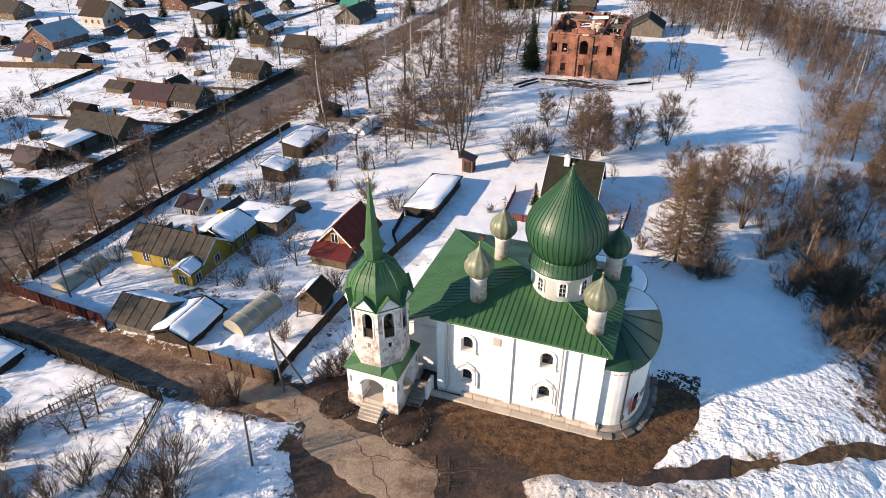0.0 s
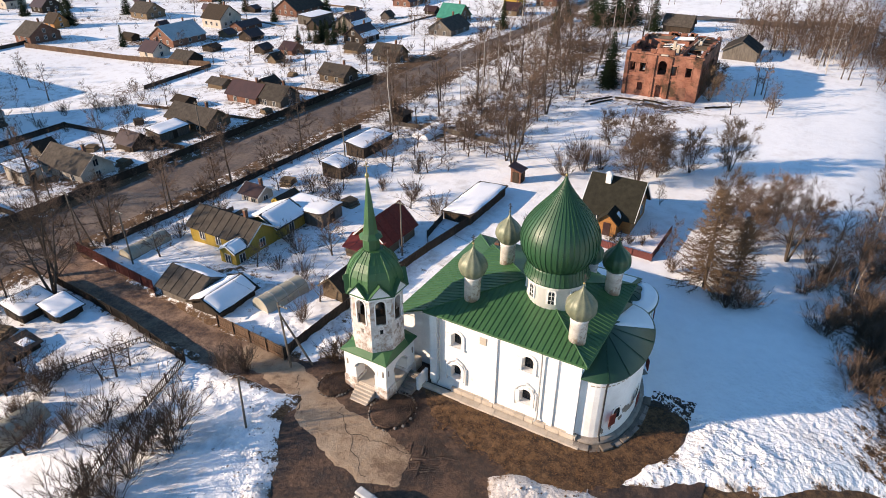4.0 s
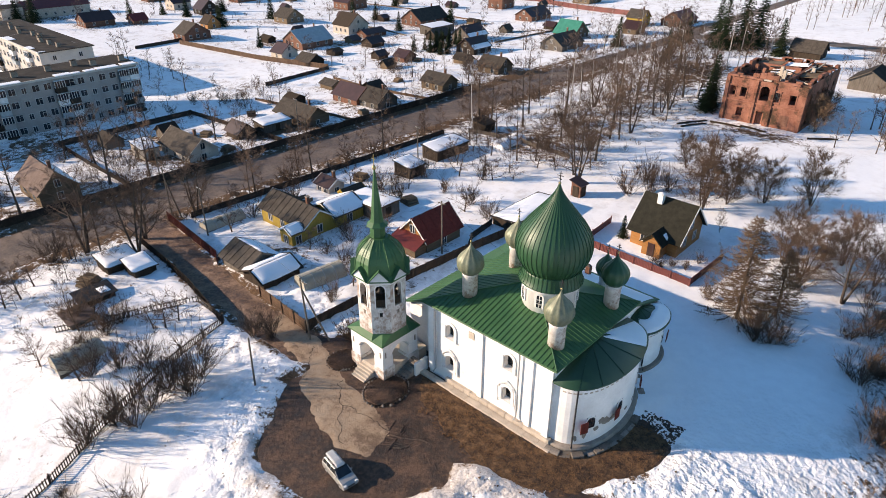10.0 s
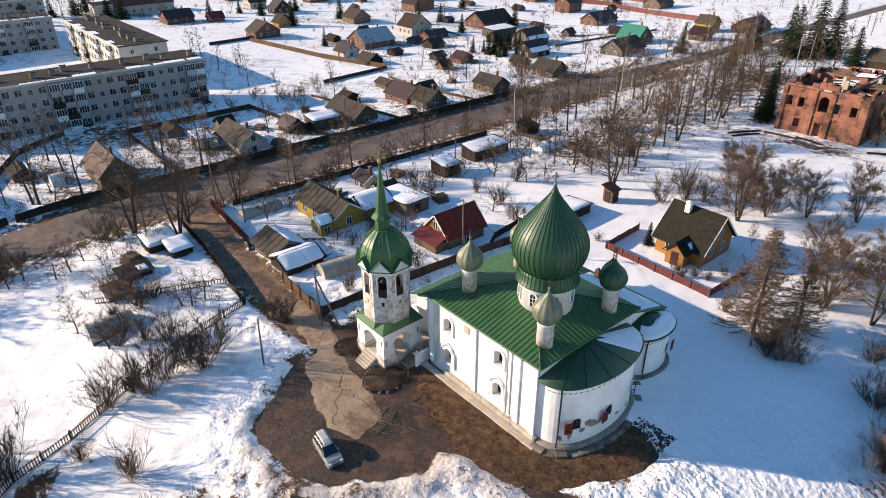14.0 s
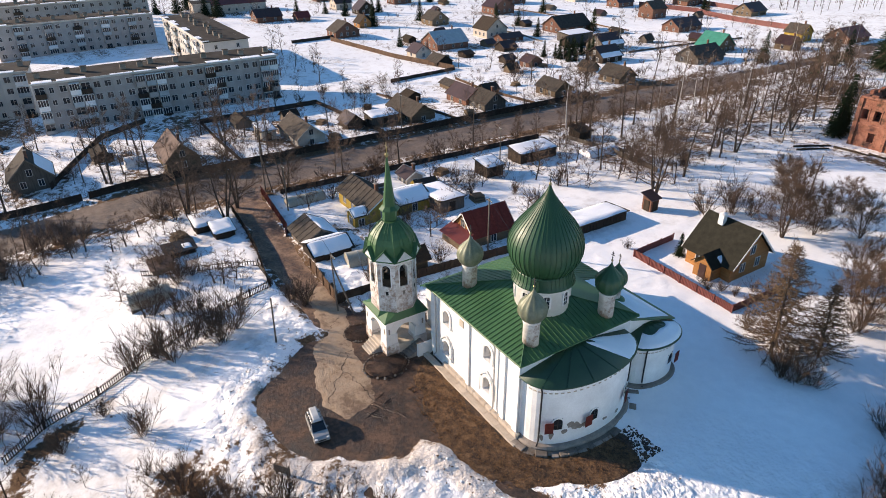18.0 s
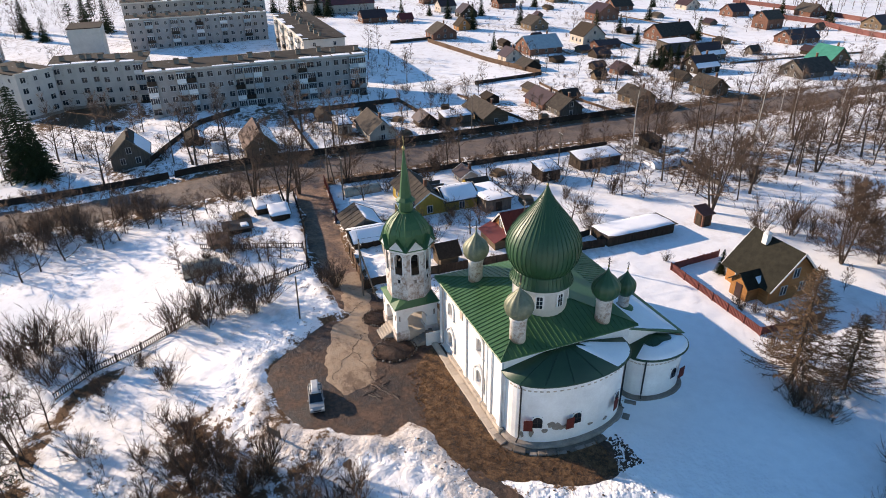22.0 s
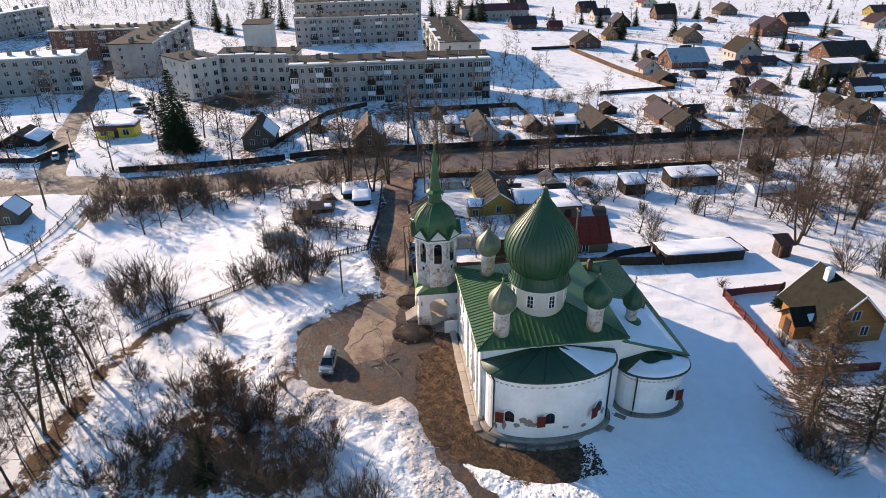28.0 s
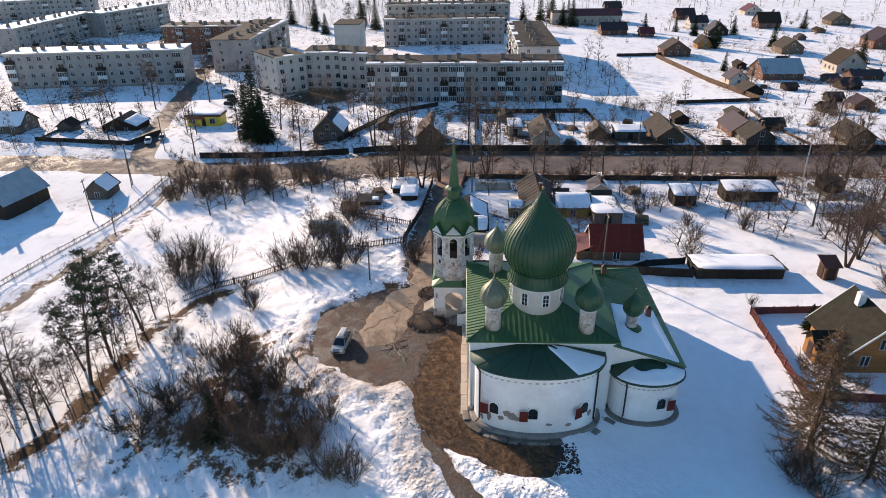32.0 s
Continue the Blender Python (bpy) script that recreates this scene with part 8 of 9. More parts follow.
scatter(["bush", "fruit_tree"], 18, -100, -86, -120, -34, 0.6, 1.0, None, 27)
scatter(["tree", "bush"], 10, -5, 3, 128, 150, 0.5, 0.9, lambda x, y: x > -9, 28)
plant("round_tree", -9.4, 138.0, 0.9), plant("round_tree", -10.0, 146.0, 0.8)
plant("russet_bush", -23.6, 37.4, 0.9), plant("russet_bush", -24.2, 36.2, 0.8), plant("russet_bush", -22.6, 39.2, 1.0), plant("bush", -30.4, 31.0, 0.95)
for x, y in ((-19.6, 70.6), (-8.6, 71.4), (-6.4, 71.8), (-5.0, 72.4), (-7.4, 70.8), (-4.4, 74.8)):
    plant("bush", x, y, 0.45)


def far_wood(name, n, x0, x1, y0, y1, h, seed, keep=None):
    """Distant woodland as one mass of slim leafless trees."""
    rr = random.Random(seed)
    s = Shape()
    for _ in range(n):
        x, y = rr.uniform(x0, x1), rr.uniform(y0, y1)
        if keep and not keep(x, y):
            continue
        H = h * rr.uniform(0.6, 1.2)
        p = Vector((x, y, gz(x, y) - 0.3))
        s.tube([tuple(p), tuple(p + Vector((rr.uniform(-0.4, 0.4), rr.uniform(-0.4, 0.4), H)))], [0.13, 0.02], 4, False)
        for i in range(26):
            a = p + Vector((0, 0, H * rr.uniform(0.25, 0.98)))
            ang = rr.uniform(0, 6.28)
            L = rr.uniform(0.8, 2.2)
            cone3(s, a, a + Vector((math.cos(ang) * L * 0.7, math.sin(ang) * L * 0.7, L * rr.uniform(0.5, 1.2))), 0.035)
    return tagged(part(name, s, TWIG), "distant brown leafless woodland", "woodland", kind="stuff")


far_wood("far_woodland", 900, 30, 330, 100, 420, 9, 1, lambda x, y: x > 40 + 0.05 * y and y < 420)
far_wood("far_woodland", 500, -60, 200, 236, 420, 9, 2, lambda x, y: not (-90 < x < 60 and 222 < y < 250))
far_wood("far_woodland", 400, -480, -350, -250, 330, 10, 3)
far_wood("far_woodland", 260, -260, -95, 305, 420, 9, 4)



def grove(name, kinds, n, x0, x1, y0, y1, lo, hi, seed, label, keep=None, near=False):
    """Many leafless trees and shrubs, too many to count, gathered into one mass."""
    rr = random.Random(seed)
    co, loops, totals, mats = [], [], [], []
    base = 0
    pools = {}
    for k in kinds:
        pools[k] = []
        for entry in (KIND if near else FAR)[k]:
            me = entry[2]
            v = np.empty(len(me.vertices) * 3)
            me.vertices.foreach_get("co", v)
            lv, lt, mi = np.empty(len(me.loops), int), np.empty(len(me.polygons), int), np.empty(len(me.polygons), int)
            me.loops.foreach_get("vertex_index", lv)
            me.polygons.foreach_get("loop_total", lt)
            me.polygons.foreach_get("material_index", mi)
            pools[k].append((v.reshape(-1, 3), lv, lt, mi))
    done = 0
    for _ in range(n * 8):
        if done == n:
            break
        x, y = rr.uniform(x0, x1), rr.uniform(y0, y1)
        if float(road_depth(np.array(x), np.array(y))) > -0.6 or (keep and not keep(x, y)):
            continue
        v, lv, lt, mi = rr.choice(pools[rr.choice(kinds)])
        q, a = rr.uniform(lo, hi), rr.uniform(0, 6.28)
        ca, sa = q * math.cos(a), q * math.sin(a)
        co.append(np.stack([v[:, 0] * ca - v[:, 1] * sa + x, v[:, 0] * sa + v[:, 1] * ca + y, v[:, 2] * q * rr.uniform(0.9, 1.15) + gz(x, y)], -1))
        loops.append(lv + base)
        totals.append(lt)
        mats.append(mi)
        base += len(v)
        done += 1
    co, loops, totals, mats = np.concatenate(co), np.concatenate(loops), np.concatenate(totals), np.concatenate(mats)
    me = bpy.data.meshes.new(name)
    me.vertices.add(len(co))
    me.vertices.foreach_set("co", co.ravel())
    me.loops.add(len(loops))
    me.loops.foreach_set("vertex_index", loops)
    me.polygons.add(len(totals))
    me.polygons.foreach_set("loop_start", np.concatenate([[0], np.cumsum(totals)[:-1]]))
    me.polygons.foreach_set("material_index", mats)
    me.materials.append(BARK)
    me.materials.append(TWIG)
    me.update(calc_edges=True)
    return tagged(part(name, me, None), label, "trees", kind="stuff")


def thicket(n, x0, x1, y0, y1, h, seed, label, keep=None, kind="TWIG"):
    """Low tangled scrub, weeds and suckers as one mass."""
    rr = random.Random(seed)
    s = Shape()
    for _ in range(n):
        x, y = rr.uniform(x0, x1), rr.uniform(y0, y1)
        if float(road_depth(np.array(x), np.array(y))) > -0.8 or (keep and not keep(x, y)):
            continue
        p = Vector((x, y, gz(x, y) - 0.1))
        H = h * rr.uniform(0.4, 1.2)
        for i in range(7):
            d = bend(rr, Vector((0, 0, 1)), 0.55)
            q = p + Vector((rr.uniform(-0.3, 0.3), rr.uniform(-0.3, 0.3), 0))
            e = q + d * H * rr.uniform(0.6, 1.1)
            cone3(s, q, e, 0.025)
            for k in range(6):
                a = q.lerp(e, rr.uniform(0.25, 0.95))
                cone3(s, a, a + bend(rr, d, 0.7) * H * rr.uniform(0.2, 0.45), 0.017)
    ob = part("scrub", s, TWIG if kind == "TWIG" else TWIGR)
    return tagged(ob, label, "scrub", kind="stuff")


thicket(24, -70, -61, -10, 24, 2.0, 41, "tangled brown roadside scrub", lambda x, y: x < -62.5 + 2 * math.sin(y / 5))
thicket(210, -67.5, -62, 38, 170, 1.8, 42, "brown weeds and suckers along the road")
thicket(260, -90, -81.5, -40, 130, 1.6, 43, "dry weeds before the village fences")
thicket(420, -130, -86, -140, 130, 1.3, 44, "dry scrub in the village plots", lambda x, y: wavy(np.array(x), np.array(y), 0.06, 50) > 0.1)
thicket(420, -300, -130, 60, 290, 1.8, 45, "dry scrub along the plots' edges", lambda x, y: wavy(np.array(x), np.array(y), 0.05, 51) > 0.25)
thicket(240, -260, -140, -140, -10, 2.2, 46, "bare scrub between the flats", lambda x, y: wavy(np.array(x), np.array(y), 0.05, 52) > 0.2)
thicket(260, -60, -30, 94, 170, 1.5, 47, "russet undergrowth beneath the bare trees", None, "R")
thicket(1000, 13, 60, 48, 150, 3.2, 48, "russet scrub on the far slope", lambda x, y: x > float(east_brink(y)) + 1 + 1.5 * math.sin(y / 5), "R")
thicket(900, 14, 80, 50, 200, 3.6, 49, "brown scrub on the far slope", lambda x, y: x > float(east_brink(y)) + 2 + 2 * math.sin(y / 6))
thicket(60, -16, 7, 6, 27, 1.4, 53, "low tangled scrub on the bank", lambda x, y: float(line_dist(np.array(x), np.array(y), [(-14, 13.4), (-8, 13), (-3, 12), (0, 17), (5, 25)])) < 3.4 + 1.2 * math.sin(1.3 * x + y) and float(road_depth(np.array(x), np.array(y))) < -3.0)
thicket(420, -27, 1, -8, 6, 0.75, 70, "dry brown grass along the top of the bank", lambda x, y: float(line_dist(np.array(x), np.array(y), [(-24, 2.2), (-19.8, -0.6), (-14, -1.6), (-10, -1.8), (-4.0, -2.6), (0.5, -5.3)])) < 1.5, "R")
for x, y, k in ((-86.5, 2.0, 1.0), (-87.5, 18.0, 1.15), (-86.0, 24.0, 1.1), (-88.0, 38.0, 1.2), (-86.5, 44.0, 1.0), (-88, -22, 0.9), (-104, -30, 0.8), (-106, -52, 0.9), (-101, -46, 0.8), (-118, -36, 0.9), (-128, -20, 1.0), (-134, -26, 1.1), (-140, -38, 1.1), (-131, -50, 1.0), (-122, -58, 1.0), (-150, -62, 1.0), (-128, -2, 0.8), (-124, 6, 0.7), (-49.3, -20.6, 0.55)):
    plant("tree", x, y, k)
thicket(700, -480, -272, -250, 60, 6.0, 55, "far brown scrub beyond the flats")
thicket(300, -270, -168, -200, 60, 3.0, 56, "bare scrub round the far flats", lambda x, y: wavy(np.array(x), np.array(y), 0.04, 57) > 0.0)
thicket(10, -56, -36, 14, 28, 1.8, 58, "tangled garden scrub", lambda x, y: x + y < -12)
thicket(700, 2, 90, 160, 330, 5.0, 61, "brown birch scrub beyond the ruin", lambda x, y: not (-20 < x < 20 and y < 185))
scatter(["tree", "birch", "tree"], 60, -14, 50, 183, 230, 0.7, 1.05, lambda x, y: x > 8 or y > 186, 62)
thicket(420, -16, 45, 186, 226, 5.5, 63, "brown birch scrub before the far road")
thicket(520, -340, -136, 110, 340, 2.4, 64, "dark scrub and hedges among far houses", lambda x, y: wavy(np.array(x), np.array(y), 0.045, 65) > 0.12)
for x, y, k in ((-50, 208, 1.25), (-54, 205, 1.1), (-46.5, 211, 1.2), (-37.5, 204, 0.8), (-58.5, 211, 1.1)):
    plant("spruce", x, y, k)
scatter(["tree", "birch", "sapling", "bush"], 40, -84, -60, 150, 230, 0.7, 1.05, None, 66)
thicket(300, -86, -40, 170, 235, 2.6, 67, "brown scrub along the far road")
grove("village_trees", ["tree", "sapling", "fruit_tree", "bush", "bush"], 80, -128, -88, -6, 132, 0.5, 0.95, 301, "leafless garden trees and bushes among village plots", lambda x, y: not any(abs(x - a) < 7 and abs(y - b) < 5 for a, b in ((-91, 30), (-97, 6), (-92, 54), (-94, 81), (-94, 99), (-90, 119))))
grove("far_village_trees", ["tree", "sapling", "bush", "bush"], 110, -320, -130, 96, 300, 0.4, 0.75, 302, "leafless trees and hedges among far houses", lambda x, y: not (-205 < x < -131 and 92 < y < 118) and wavy(np.array(x), np.array(y), 0.03, 81) > -0.15)
grove("street_trees", ["tree", "birch", "sapling", "bush"], 60, -170, -92, -95, 8, 0.5, 0.9, 303, "leafless trees along the streets by the flats", lambda x, y: not (-122 < x < -104 and -36 < y < -20) and not (-165 < x < -146 and y > -22))
grove("woodland_edge", ["tree", "sapling", "tree", "bush"], 170, -12, 40, 140, 232, 0.55, 0.95, 304, "dense brown leafless woodland beyond the snowy slope", lambda x, y: y > 184 - 1.1 * x)
grove("roadside_shrubs", ["bush", "bush", "sapling"], 46, -73, -63, -18, 9, 1.0, 1.55, 305, "tall tangled leafless shrubs on the road bank", lambda x, y: x < -64.5 - 0.25 * (y + 4))
grove("garden_shrubs", ["fruit_tree", "bush"], 8, -53, -40, 12, 24, 0.7, 1.0, 306, "tangled leafless garden shrubs round a shed", lambda x, y: not (-55 < x < -49.5 and 16 < y < 25), True)
# Inferred trees, mostly unseen; their number is raised to shade the slope.
grove("bank_trees", ["tree", "sapling", "tree", "bush"], 42, -9, 8, -23, -9.5, 0.8, 1.2, 307, "tall leafless trees mostly out of view, shading the bank")
# ---- parked car with roof box ----
def make_car(x, y, rot, label, paint, box=True, z=None):
    th = thing("car", Matrix.Translation((x, y, gz(x, y) + 0.05 if z is None else z)) @ Matrix.Rotation(radians(rot), 4, "Z") @ Matrix.Scale(0.79, 4), label, "car")
    W = 0.84
    prof = [(-2.1, 0.42), (-2.12, 0.85), (-2.02, 1.02), (-1.0, 1.0), (0.95, 0.98), (1.75, 0.9), (2.06, 0.74), (2.12, 0.45)]
    rings = []
    for v, k in ((-W, 0.93), (-W * 0.97, 0.98), (-W * 0.8, 1.0), (0, 1.015), (W * 0.8, 1.0), (W * 0.97, 0.98), (W, 0.93)):
        rings.append([(px * (1 if abs(v) < W * 0.9 else 0.985), v, 0.28 + (pz - 0.28) * k) for px, pz in prof] + [(1.9, v, 0.27), (-1.9, v, 0.27)])
    body = part("body", Shape().loft(rings, True), paint, th, smooth=False)
    cab = [(-2.0, 0.98), (-1.82, 1.42), (-1.3, 1.5), (0.0, 1.5), (0.35, 1.44), (1.05, 0.97)]
    rings = [[(px, v * (1 if i in (0, 5) else 0.84), pz) for i, (px, pz) in enumerate(cab)] for v in (-0.78, 0.78)]
    part("cabin_glass", Shape().loft(rings, True), GLASS, body, "dark car windows")
    part("roof", Shape().box(-1.84, -0.63, 1.47, 0.12, 0.63, 1.53, 0.025), paint, body)
    for px0, pz0, px1, pz1 in ((-2.0, 0.98, -1.82, 1.48), (0.35, 1.46, 1.05, 0.97), (-0.55, 0.98, -0.5, 1.5), (-1.25, 0.98, -1.2, 1.5)):
        for sd in (-1, 1):
            part("pillar", Shape().tube([(px0, sd * (0.79 if pz0 < 1.2 else 0.67), pz0), (px1, sd * (0.79 if pz1 < 1.2 else 0.67), pz1)], 0.04, 5), paint, body)
    for sd in (-1, 1):
        part("headlight", Shape().box(1.88, sd * 0.62 - 0.14, 0.68, 2.1, sd * 0.62 + 0.14, 0.84, 0.03), FRAMEW, body, "clear headlight")
        part("tail_light", Shape().box(-2.13, sd * 0.7 - 0.09, 0.75, -2.0, sd * 0.7 + 0.09, 1.02, 0.02), REDR, body, "red tail light")
        part("mirror", Shape().box(0.62, sd * 0.92 - 0.09, 0.98, 0.74, sd * 0.92 + 0.09, 1.12, 0.02), paint, body)
        for wx in (-1.28, 1.3):
            w = part("wheel", Shape().lathe([(0.2, -0.1), (0.29, -0.1), (0.31, -0.06), (0.31, 0.06), (0.29, 0.1), (0.2, 0.1)], 18), TYRE, th, "black tyre", True, at=Matrix.Translation((wx, sd * 0.76, 0.3)) @ Matrix.Rotation(math.pi / 2, 4, "X"))
            part("rim", Shape().lathe([(0.03, -0.105), (0.2, -0.1), (0.2, 0.1), (0.03, 0.105)], 12), PIPE, w)
    part("grille", Shape().box(2.02, -0.4, 0.52, 2.125, 0.4, 0.66, 0.02), IRON, body)
    if box:
        for u in (-1.3, -0.4):
            part("roof_bar", Shape().box(u - 0.03, -0.6, 1.53, u + 0.03, 0.6, 1.62), IRON, body)
        part("roof_box", Shape().loft([[(px, v * k, 1.62 + (pz - 1.62) * q) for px, pz in ((-1.95, 1.66), (-1.9, 1.9), (-1.5, 1.98), (-0.3, 1.98), (0.15, 1.86), (0.3, 1.66))] for v, k, q in ((-0.4, 1, 0.85), (-0.3, 1, 1), (0.3, 1, 1), (0.4, 1, 0.85))], True), PLASTIC, body, "pale grey roof box")
    return th


make_car(-11.1, 24.45, -8, "silver-grey estate car with a pale roof box parked in mud", CARP, True, 0.68)
make_car(-97, -36.5, 20, "small parked car dusted with snow", FRAMEW, False)
make_car(-99, -34.0, 20, "pale parked car dusted with snow", BLUEGR, False)
for x, y, r, p, lb in ((-136, -30.5, 90, BROWNR, "dark red car parked beside the street"), (-140, -31, 95, TAR, "dark car parked beside the street"), (-146, -34, 120, IRON, "black car parked beside the street"), (-155, -38, 130, BLUEGR, "grey car parked beside the street"), (-166, -44, 130, FRAMEW, "white car parked beside the street"), (-126, 1.5, 80, IRON, "dark car parked by the flats"), (-190, -60, 150, BROWNR, "dark car parked beside the street"), (-196, -58, 150, IRON, "black car parked beside the street")):
    make_car(x, y, r, lb, p, False)


# ---- poles and wires ----
def pole(x, y, h, strut=None, arms=0, label="weathered wooden utility pole", lean=(0, 0), r=0.11):
    th = thing("utility_pole", (x, y, gz(x, y)), label, "pole")
    part("shaft", Shape().tube([(0, 0, -0.4), (lean[0], lean[1], h)], [r, r * 0.75], 8), GREYWOOD, th)
    if strut:
        part("strut", Shape().tube([(strut[0], strut[1], -0.3), (lean[0] * 0.8, lean[1] * 0.8, h * 0.82)], [0.1, 0.09], 7), GREYWOOD, th)
    for i in range(arms):
        part("crossarm", Shape().box(-0.6, -0.05, h - 0.35 - 0.5 * i, 0.6, 0.05, h - 0.25 - 0.5 * i), GREYWOOD, th)
        for u in (-0.5, -0.2, 0.2, 0.5):
            part("insulator", Shape().lathe([(0.03, 0), (0.045, 0.06), (0.02, 0.13)], 6), FRAMEW, th, at=(u, 0, h - 0.25 - 0.5 * i))
    return Vector((x + lean[0], y + lean[1], gz(x, y) + h))


pole(-24.9, 25.6, 5.7, lean=(0.2, 0.1), label="lone grey wooden post in the snow", r=0.1)
p1 = pole(-27.0, 33.4, 7.2, strut=(1.6, 1.3), arms=1, label="wooden utility pole with a slanting strut at the lane's end", lean=(-0.5, 0))
p2 = pole(-57.0, 38.6, 7.5, arms=1)
p3 = pole(-66.8, 38.4, 8.0, strut=(1.5, 0.8), arms=1)
p4 = pole(-29.2, 55.4, 7.5, arms=1, label="bare wooden utility pole beside the red-roofed house")
p5 = pole(-53.4, 75.4, 7.5, arms=1)
p6 = pole(-83.5, 44.5, 8.0, arms=1)
p7 = pole(-84, 73.0, 8.0, arms=1)
p8 = pole(-55.1, -27.5, 8.0, arms=1)
p9 = pole(-72.0, -28.5, 8.5, strut=(1.5, 0.5), arms=1)
p10 = pole(-91, -30, 8.0, arms=1)
p11 = pole(-92, 14, 7.5, arms=1)
p12 = pole(-16.5, 106.0, 7.0, lean=(0.6, -0.3))
p13 = pole(-33.5, 126.0, 7.0)


def wire(a, b, sag=0.6):
    th = thing("overhead_wire", tuple(a), "thin dark overhead wire between poles", "wire")
    pts = [tuple((b - a) * (i / 10) + Vector((0, 0, -sag * 4 * (i / 10) * (1 - i / 10)))) for i in range(11)]
    part("cable", Shape().tube(pts, 0.014, 3), IRON, th)


for a, b in ((p1, p2), (p2, p3), (p3, p6), (p6, p7), (p9, p8), (p10, p9), (p6, p11), (p4, p1)):
    wire(a, b)
wire(p4, Vector((-14.5, 50.6, 8.0)), 0.5)

sign = thing("notice_board", Matrix.Translation((-8.0, 20.2, gz(-8, 20) + 0.1)) @ Matrix.Rotation(radians(38), 4, "Z"), "small dark notice board on two posts", "sign")
part("board", Shape().box(-0.75, -0.03, 0.6, 0.75, 0.03, 1.35, 0.01), GREYWOOD, sign)
for u in (-0.6, 0.6):
    part("post", Shape().box(u - 0.05, 0.032, -0.4, u + 0.05, 0.12, 1.4), DARKWOOD, sign)
stick = thing("wooden_stake", (16.5, 40.9, gz(16.5, 40.9)), "thin leaning wooden stake in snow", "stake")
part("shaft", Shape().tube([(0, 0, -0.2), (0.5, 0.3, 2.0)], 0.05, 6), GREYWOOD, stick)
barrel = thing("garden_barrel", (-56.8, 29.0, gz(-56.8, 29)), "dull metal barrel half in snow", "barrel")
part("drum", Shape().lathe([(0.5, 0), (0.55, 0.3), (0.5, 0.9), (0.2, 1.0)], 14), PIPE, barrel, smooth=True)

# ---- flower beds before the porch ----
def flower_bed(x, y, rx, ry, seed):
    th = thing("flower_bed", (x, y, gz(x, y) + 0.03), "round flower bed edged with stones, dead dark stalks", "flower bed")
    rr = random.Random(seed)
    n = 40
    for i in range(n):
        a = 2 * math.pi * i / n
        k = rr.uniform(0.06, 0.13)
        part("edging_stone", Shape().lathe([(k, 0), (k * 1.05, k * 0.7), (k * 0.6, k * 1.3), (0.02, k * 1.4)], 7, turn=i), (STONE, STONE, MUD, MUD)[rr.randrange(4)], th, at=Matrix.Translation((rx * math.cos(a) * rr.uniform(0.97, 1.04), ry * math.sin(a) * rr.uniform(0.97, 1.04), 0)))
    soil = Shape().lathe([(1.0, 0.0), (0.9, 0.16), (0.5, 0.26), (0.02, 0.3)], 24)
    part("soil", soil, MUD, th, "dark soil with dead leaves", True, at=Matrix.Diagonal((rx * 0.96, ry * 0.96, 1, 1)))
    s = Shape()
    for i in range(900):
        a, q = rr.uniform(0, 6.28), math.sqrt(rr.random()) * 0.92
        p = Vector((rx * q * math.cos(a), ry * q * math.sin(a), 0.1))
        cone3(s, p, p + Vector((rr.uniform(-0.35, 0.35), rr.uniform(-0.35, 0.35), rr.uniform(0.15, 0.5))), 0.02)
    part("dead_growth", s, TWIG, th, "dead brown stalks")


flower_bed(-21.9, 33.6, 1.5, 1.7, 1)
flower_bed(-15.6, 33.4, 1.9, 2.3, 2)


def clods(name, n, spots, lo, hi, material, label, category, seed, keep):
    """Many small lumps on the ground, one mass."""
    rr = random.Random(seed)
    s = Shape()
    for _ in range(n):
        x0, x1, y0, y1 = rr.choice(spots)
        x, y = rr.uniform(x0, x1), rr.uniform(y0, y1)
        d = float(road_depth(np.array(x), np.array(y)))
        if not keep(d, x, y):
            continue
        k = rr.uniform(lo, hi) * rr.uniform(0.6, 1)
        z = float(max(ground_z(np.array(x), np.array(y)), land(x, y) + 0.0))
        n0 = len(s.v)
        s.lathe([(k, -0.3 * k), (k * rr.uniform(0.7, 1.1), 0.15 * k), (k * 0.5, 0.4 * k)], 5, (0, 0, 0), rr.random())
        sx, sy, ca, sa = rr.uniform(0.6, 1.6), rr.uniform(0.6, 1.2), math.cos(x * 9), math.sin(x * 9)
        s.v[n0:] = [(x + sx * a * ca - sy * b * sa + rr.uniform(-0.2, 0.2) * k, y + sx * a * sa + sy * b * ca + rr.uniform(-0.2, 0.2) * k, z + c) for a, b, c in s.v[n0:]]
    return tagged(part(name, s, material, smooth=True), label, category, kind="stuff")


clods("snow_clods", 1000, [(-28, -14, 18, 31), (-14, 8, 17, 32), (0, 14, 30, 47)], 0.03, 0.12, SNOW_G, "broken lumps of dirty snow round the yard", "snow", 3, lambda d, x, y: -2.2 < d < -0.45 and y < 46)
clods("dirt_clods", 160, [(-28, 8, 18, 47)], 0.04, 0.13, MUD, "clods of dark earth at the yard's edge", "earth", 4, lambda d, x, y: -0.3 < d < 0.9)
clods("dark_leaf_heap", 700, [(3.0, 6.6, 43.2, 47.0)], 0.06, 0.15, MUD, "dark wet heap of dead leaves beside the apse", "leaves", 5, lambda d, x, y: True)


def crack(name, pts, r):
    th = part(name, Shape().tube([(x, y, float(yard_z(np.array(x), np.array(y))) + 0.05) for x, y in pts], r, 4), TAR)
    return tagged(th, "dark crack across the asphalt", "crack")


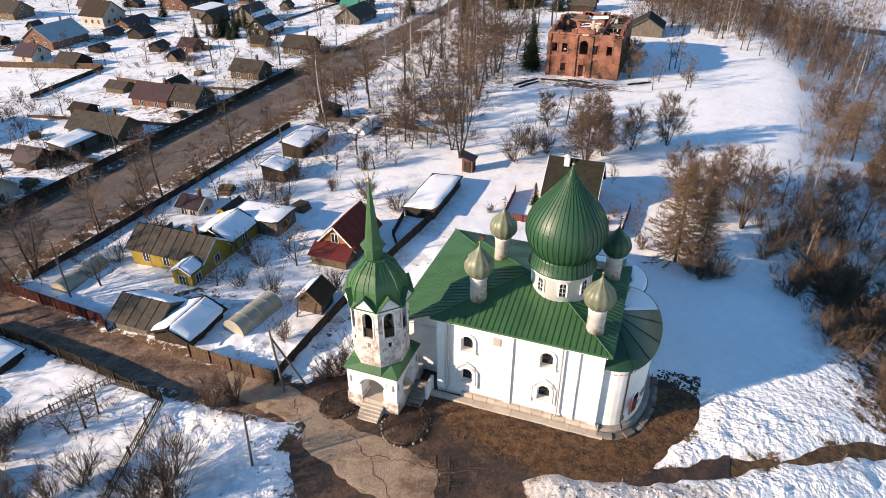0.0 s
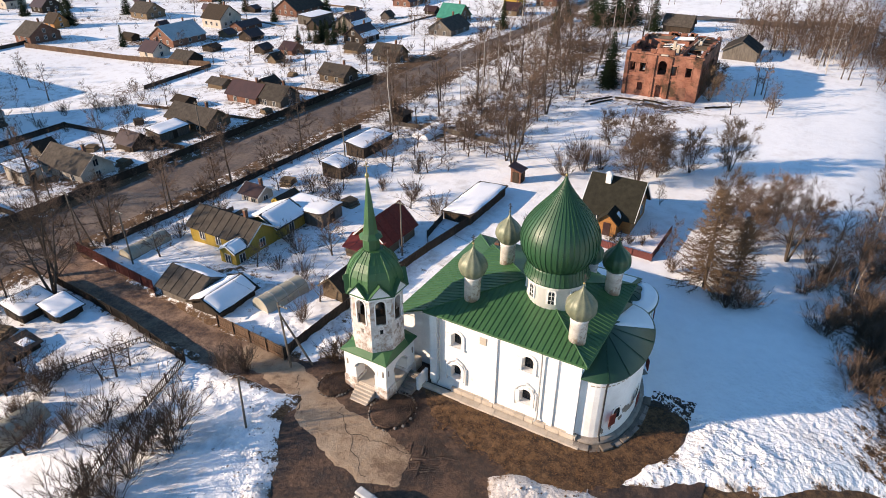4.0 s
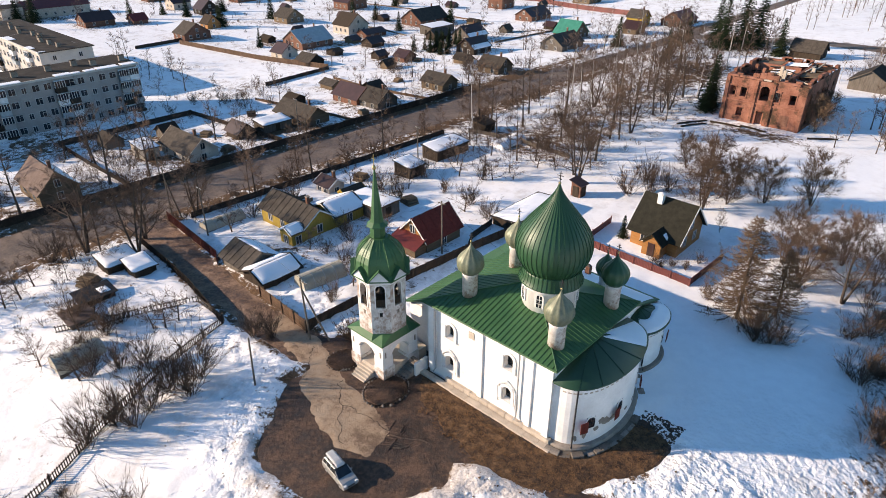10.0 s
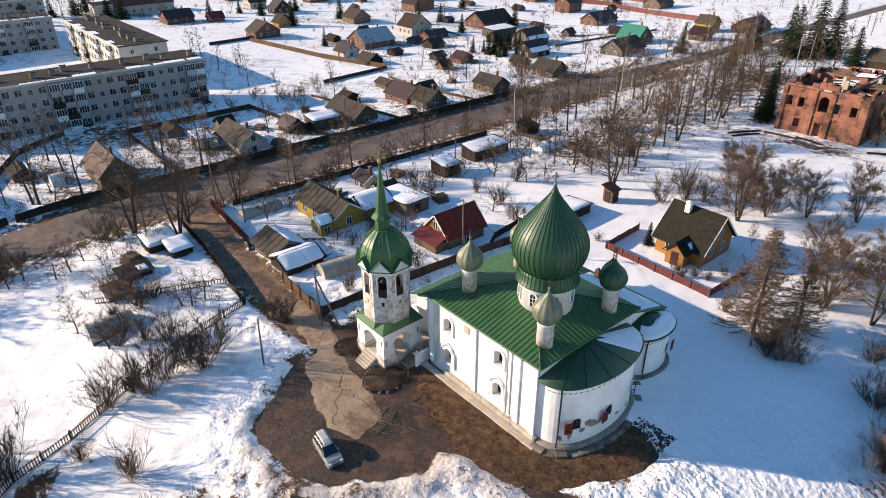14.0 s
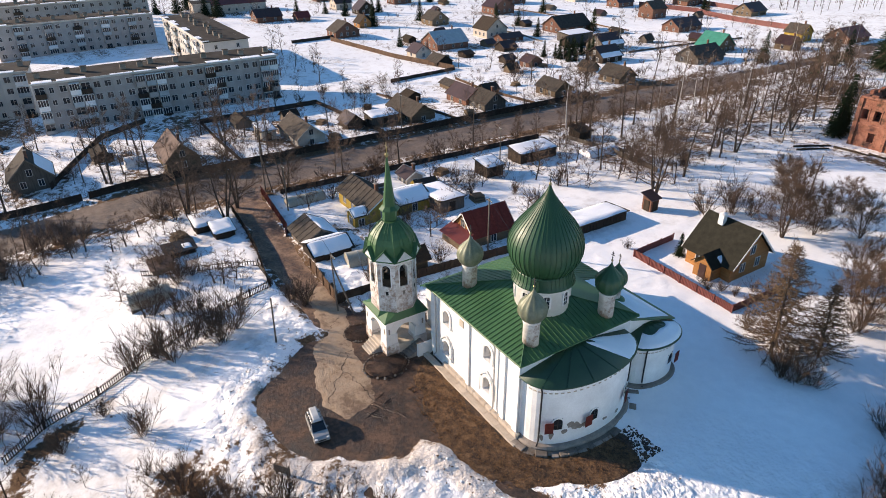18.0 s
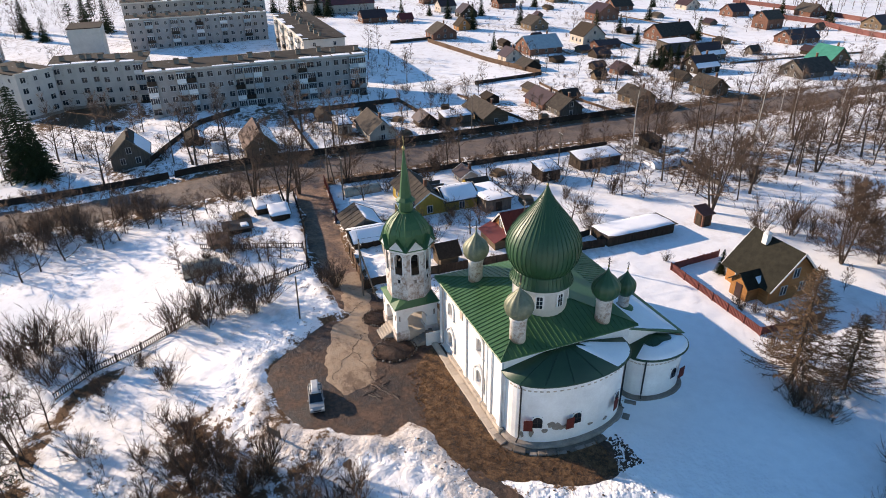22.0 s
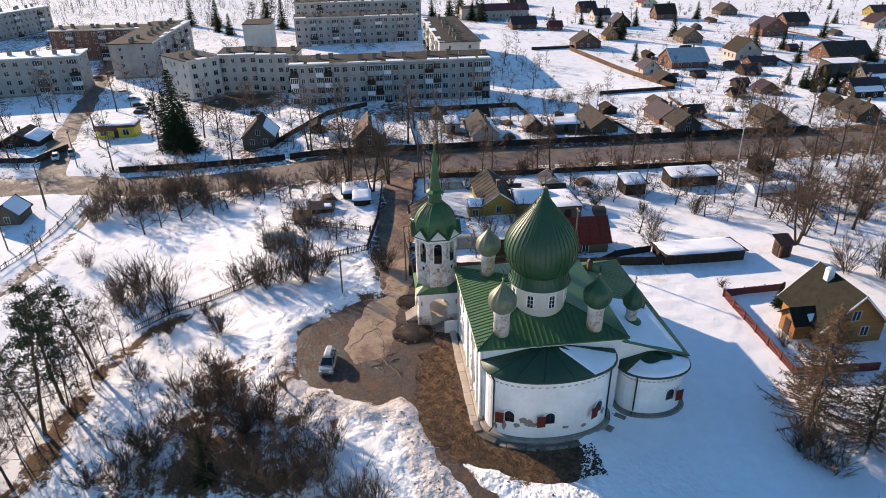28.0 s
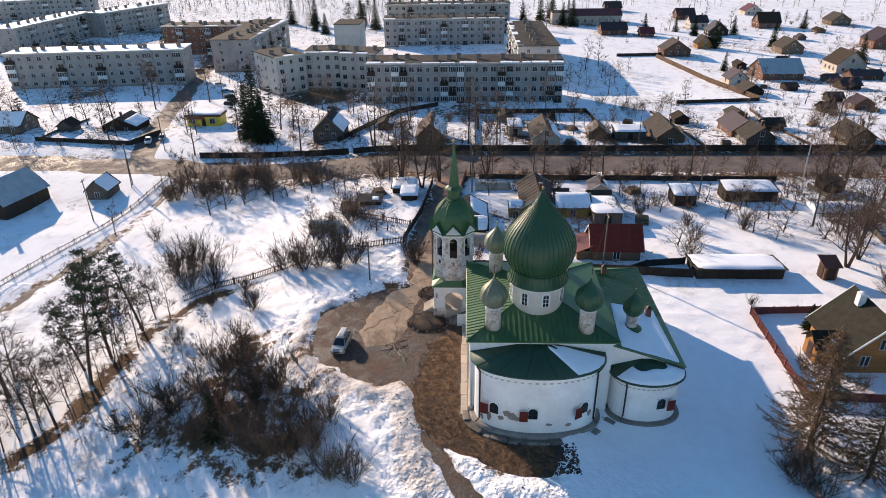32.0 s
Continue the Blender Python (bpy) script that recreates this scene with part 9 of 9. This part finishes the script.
cr = random.Random(2)
for p, q in (((-19.8, 31.4), (-13.4, 26.4)), ((-17.0, 29.6), (-12.0, 30.2)), ((-26, 33), (-22.5, 29.4))):
    n = 16
    crack("asphalt_crack", [(p[0] + (q[0] - p[0]) * i / n + cr.uniform(-0.22, 0.22), p[1] + (q[1] - p[1]) * i / n + cr.uniform(-0.22, 0.22)) for i in range(n + 1)], 0.024)

# logs before the ruin
for i, (x, y, a, L) in enumerate(((-7.6, 133.4, 35, 3.5), (-6.0, 134.6, 38, 3.2), (-23.5, 130.8, 5, 6.0), (-18.5, 131.4, -8, 5.0), (-29.0, 128.0, 60, 7.0), (-28.0, 126.5, 62, 6.0))):
    th = thing("fallen_log", Matrix.Translation((x, y, gz(x, y) + 0.38)) @ Matrix.Rotation(radians(a), 4, "Z"), "dark fallen timber lying before the ruin", "log", "fallen logs")
    part("timber", Shape().tube([(-L / 2, 0, 0), (0, 0.1, 0.05), (L / 2, 0, 0)], [0.2, 0.18, 0.14], 7), DARKWOOD, th)



def tufts(name, n, poly, h, material, label, seed):
    """Flattened dry grass as one mass of blades."""
    rr = random.Random(seed)
    xs, ys = [p[0] for p in poly], [p[1] for p in poly]
    s, px, py = Shape(), np.array([rr.uniform(min(xs), max(xs)) for _ in range(n)]), np.array([rr.uniform(min(ys), max(ys)) for _ in range(n)])
    ok = poly_dist(px, py, poly) + 0.7 * wavy(px, py, 0.5, seed) > 0
    pz = yard_z(px, py)
    for x, y, z in zip(px[ok], py[ok], pz[ok]):
        p = Vector((x, y, z + 0.02))
        for _ in range(3):
            cone3(s, p, p + Vector((rr.uniform(-1, 1) * h, rr.uniform(-1, 1) * h, rr.uniform(0.2, 0.9) * h)), 0.022)
    return tagged(part(name, s, material), label, "grass", kind="stuff")


tufts("dry_grass", 5200, [(-13.5, 36.6), (-11, 33.6), (-3, 32.0), (1, 33.0), (5, 37.5), (6.8, 42), (6, 45.5), (3.2, 45), (2.6, 40), (-1.2, 36.8)], 0.2, DRYB, "flattened dry brown grass beside the church", 5)


# tyre ruts where a lorry turned in the wet yard
def ruts(name, seed):
    rr = random.Random(seed)
    s = Shape()
    for i in range(22):
        cx, cy = -10.6 + rr.uniform(-1.7, 1.7), 30.6 + rr.uniform(-1.5, 1.5)
        a0, R, L = rr.choice((0.5, 0.75, 1.9)) + rr.uniform(-0.15, 0.15), rr.uniform(5, 14) * rr.choice((-1, 1)), rr.uniform(1.2, 3.2)
        pts = []
        for k in range(9):
            t = L * (k / 8 - 0.5)
            x, y = cx + t * math.cos(a0 + t / R), cy + t * math.sin(a0 + t / R)
            pts.append((x, y, float(yard_z(np.array(x), np.array(y))) - 0.075))
        w = rr.uniform(0.11, 0.19)
        s.tube(pts, [w * (0.25 + 0.75 * math.sin(math.pi * k / 8)) for k in range(9)], 5)
    return tagged(part(name, s, MUD, smooth=True), "curved tyre ruts pressed into wet mud", "ruts", kind="stuff")


ruts("tyre_rut", 9)
clods("dirty_snow_grit", 900, [(-28, 8, 17, 34), (-6, 14, 28, 47)], 0.03, 0.11, DRY, "brown grit and soil thrown over the snow edge", "earth", 14, lambda d, x, y: -3.2 < d < 0.2 and y < 46)
clods("snow_bank_lumps", 450, [(-30, -20, 18, 36), (-28, -12, 16, 24), (0, 14, 24, 38), (-26, -22, 34, 40)], 0.06, 0.17, SNOW_G, "large frozen lumps of shovelled snow", "snow", 15, lambda d, x, y: -4.2 < d < -1.0 and y < 40)
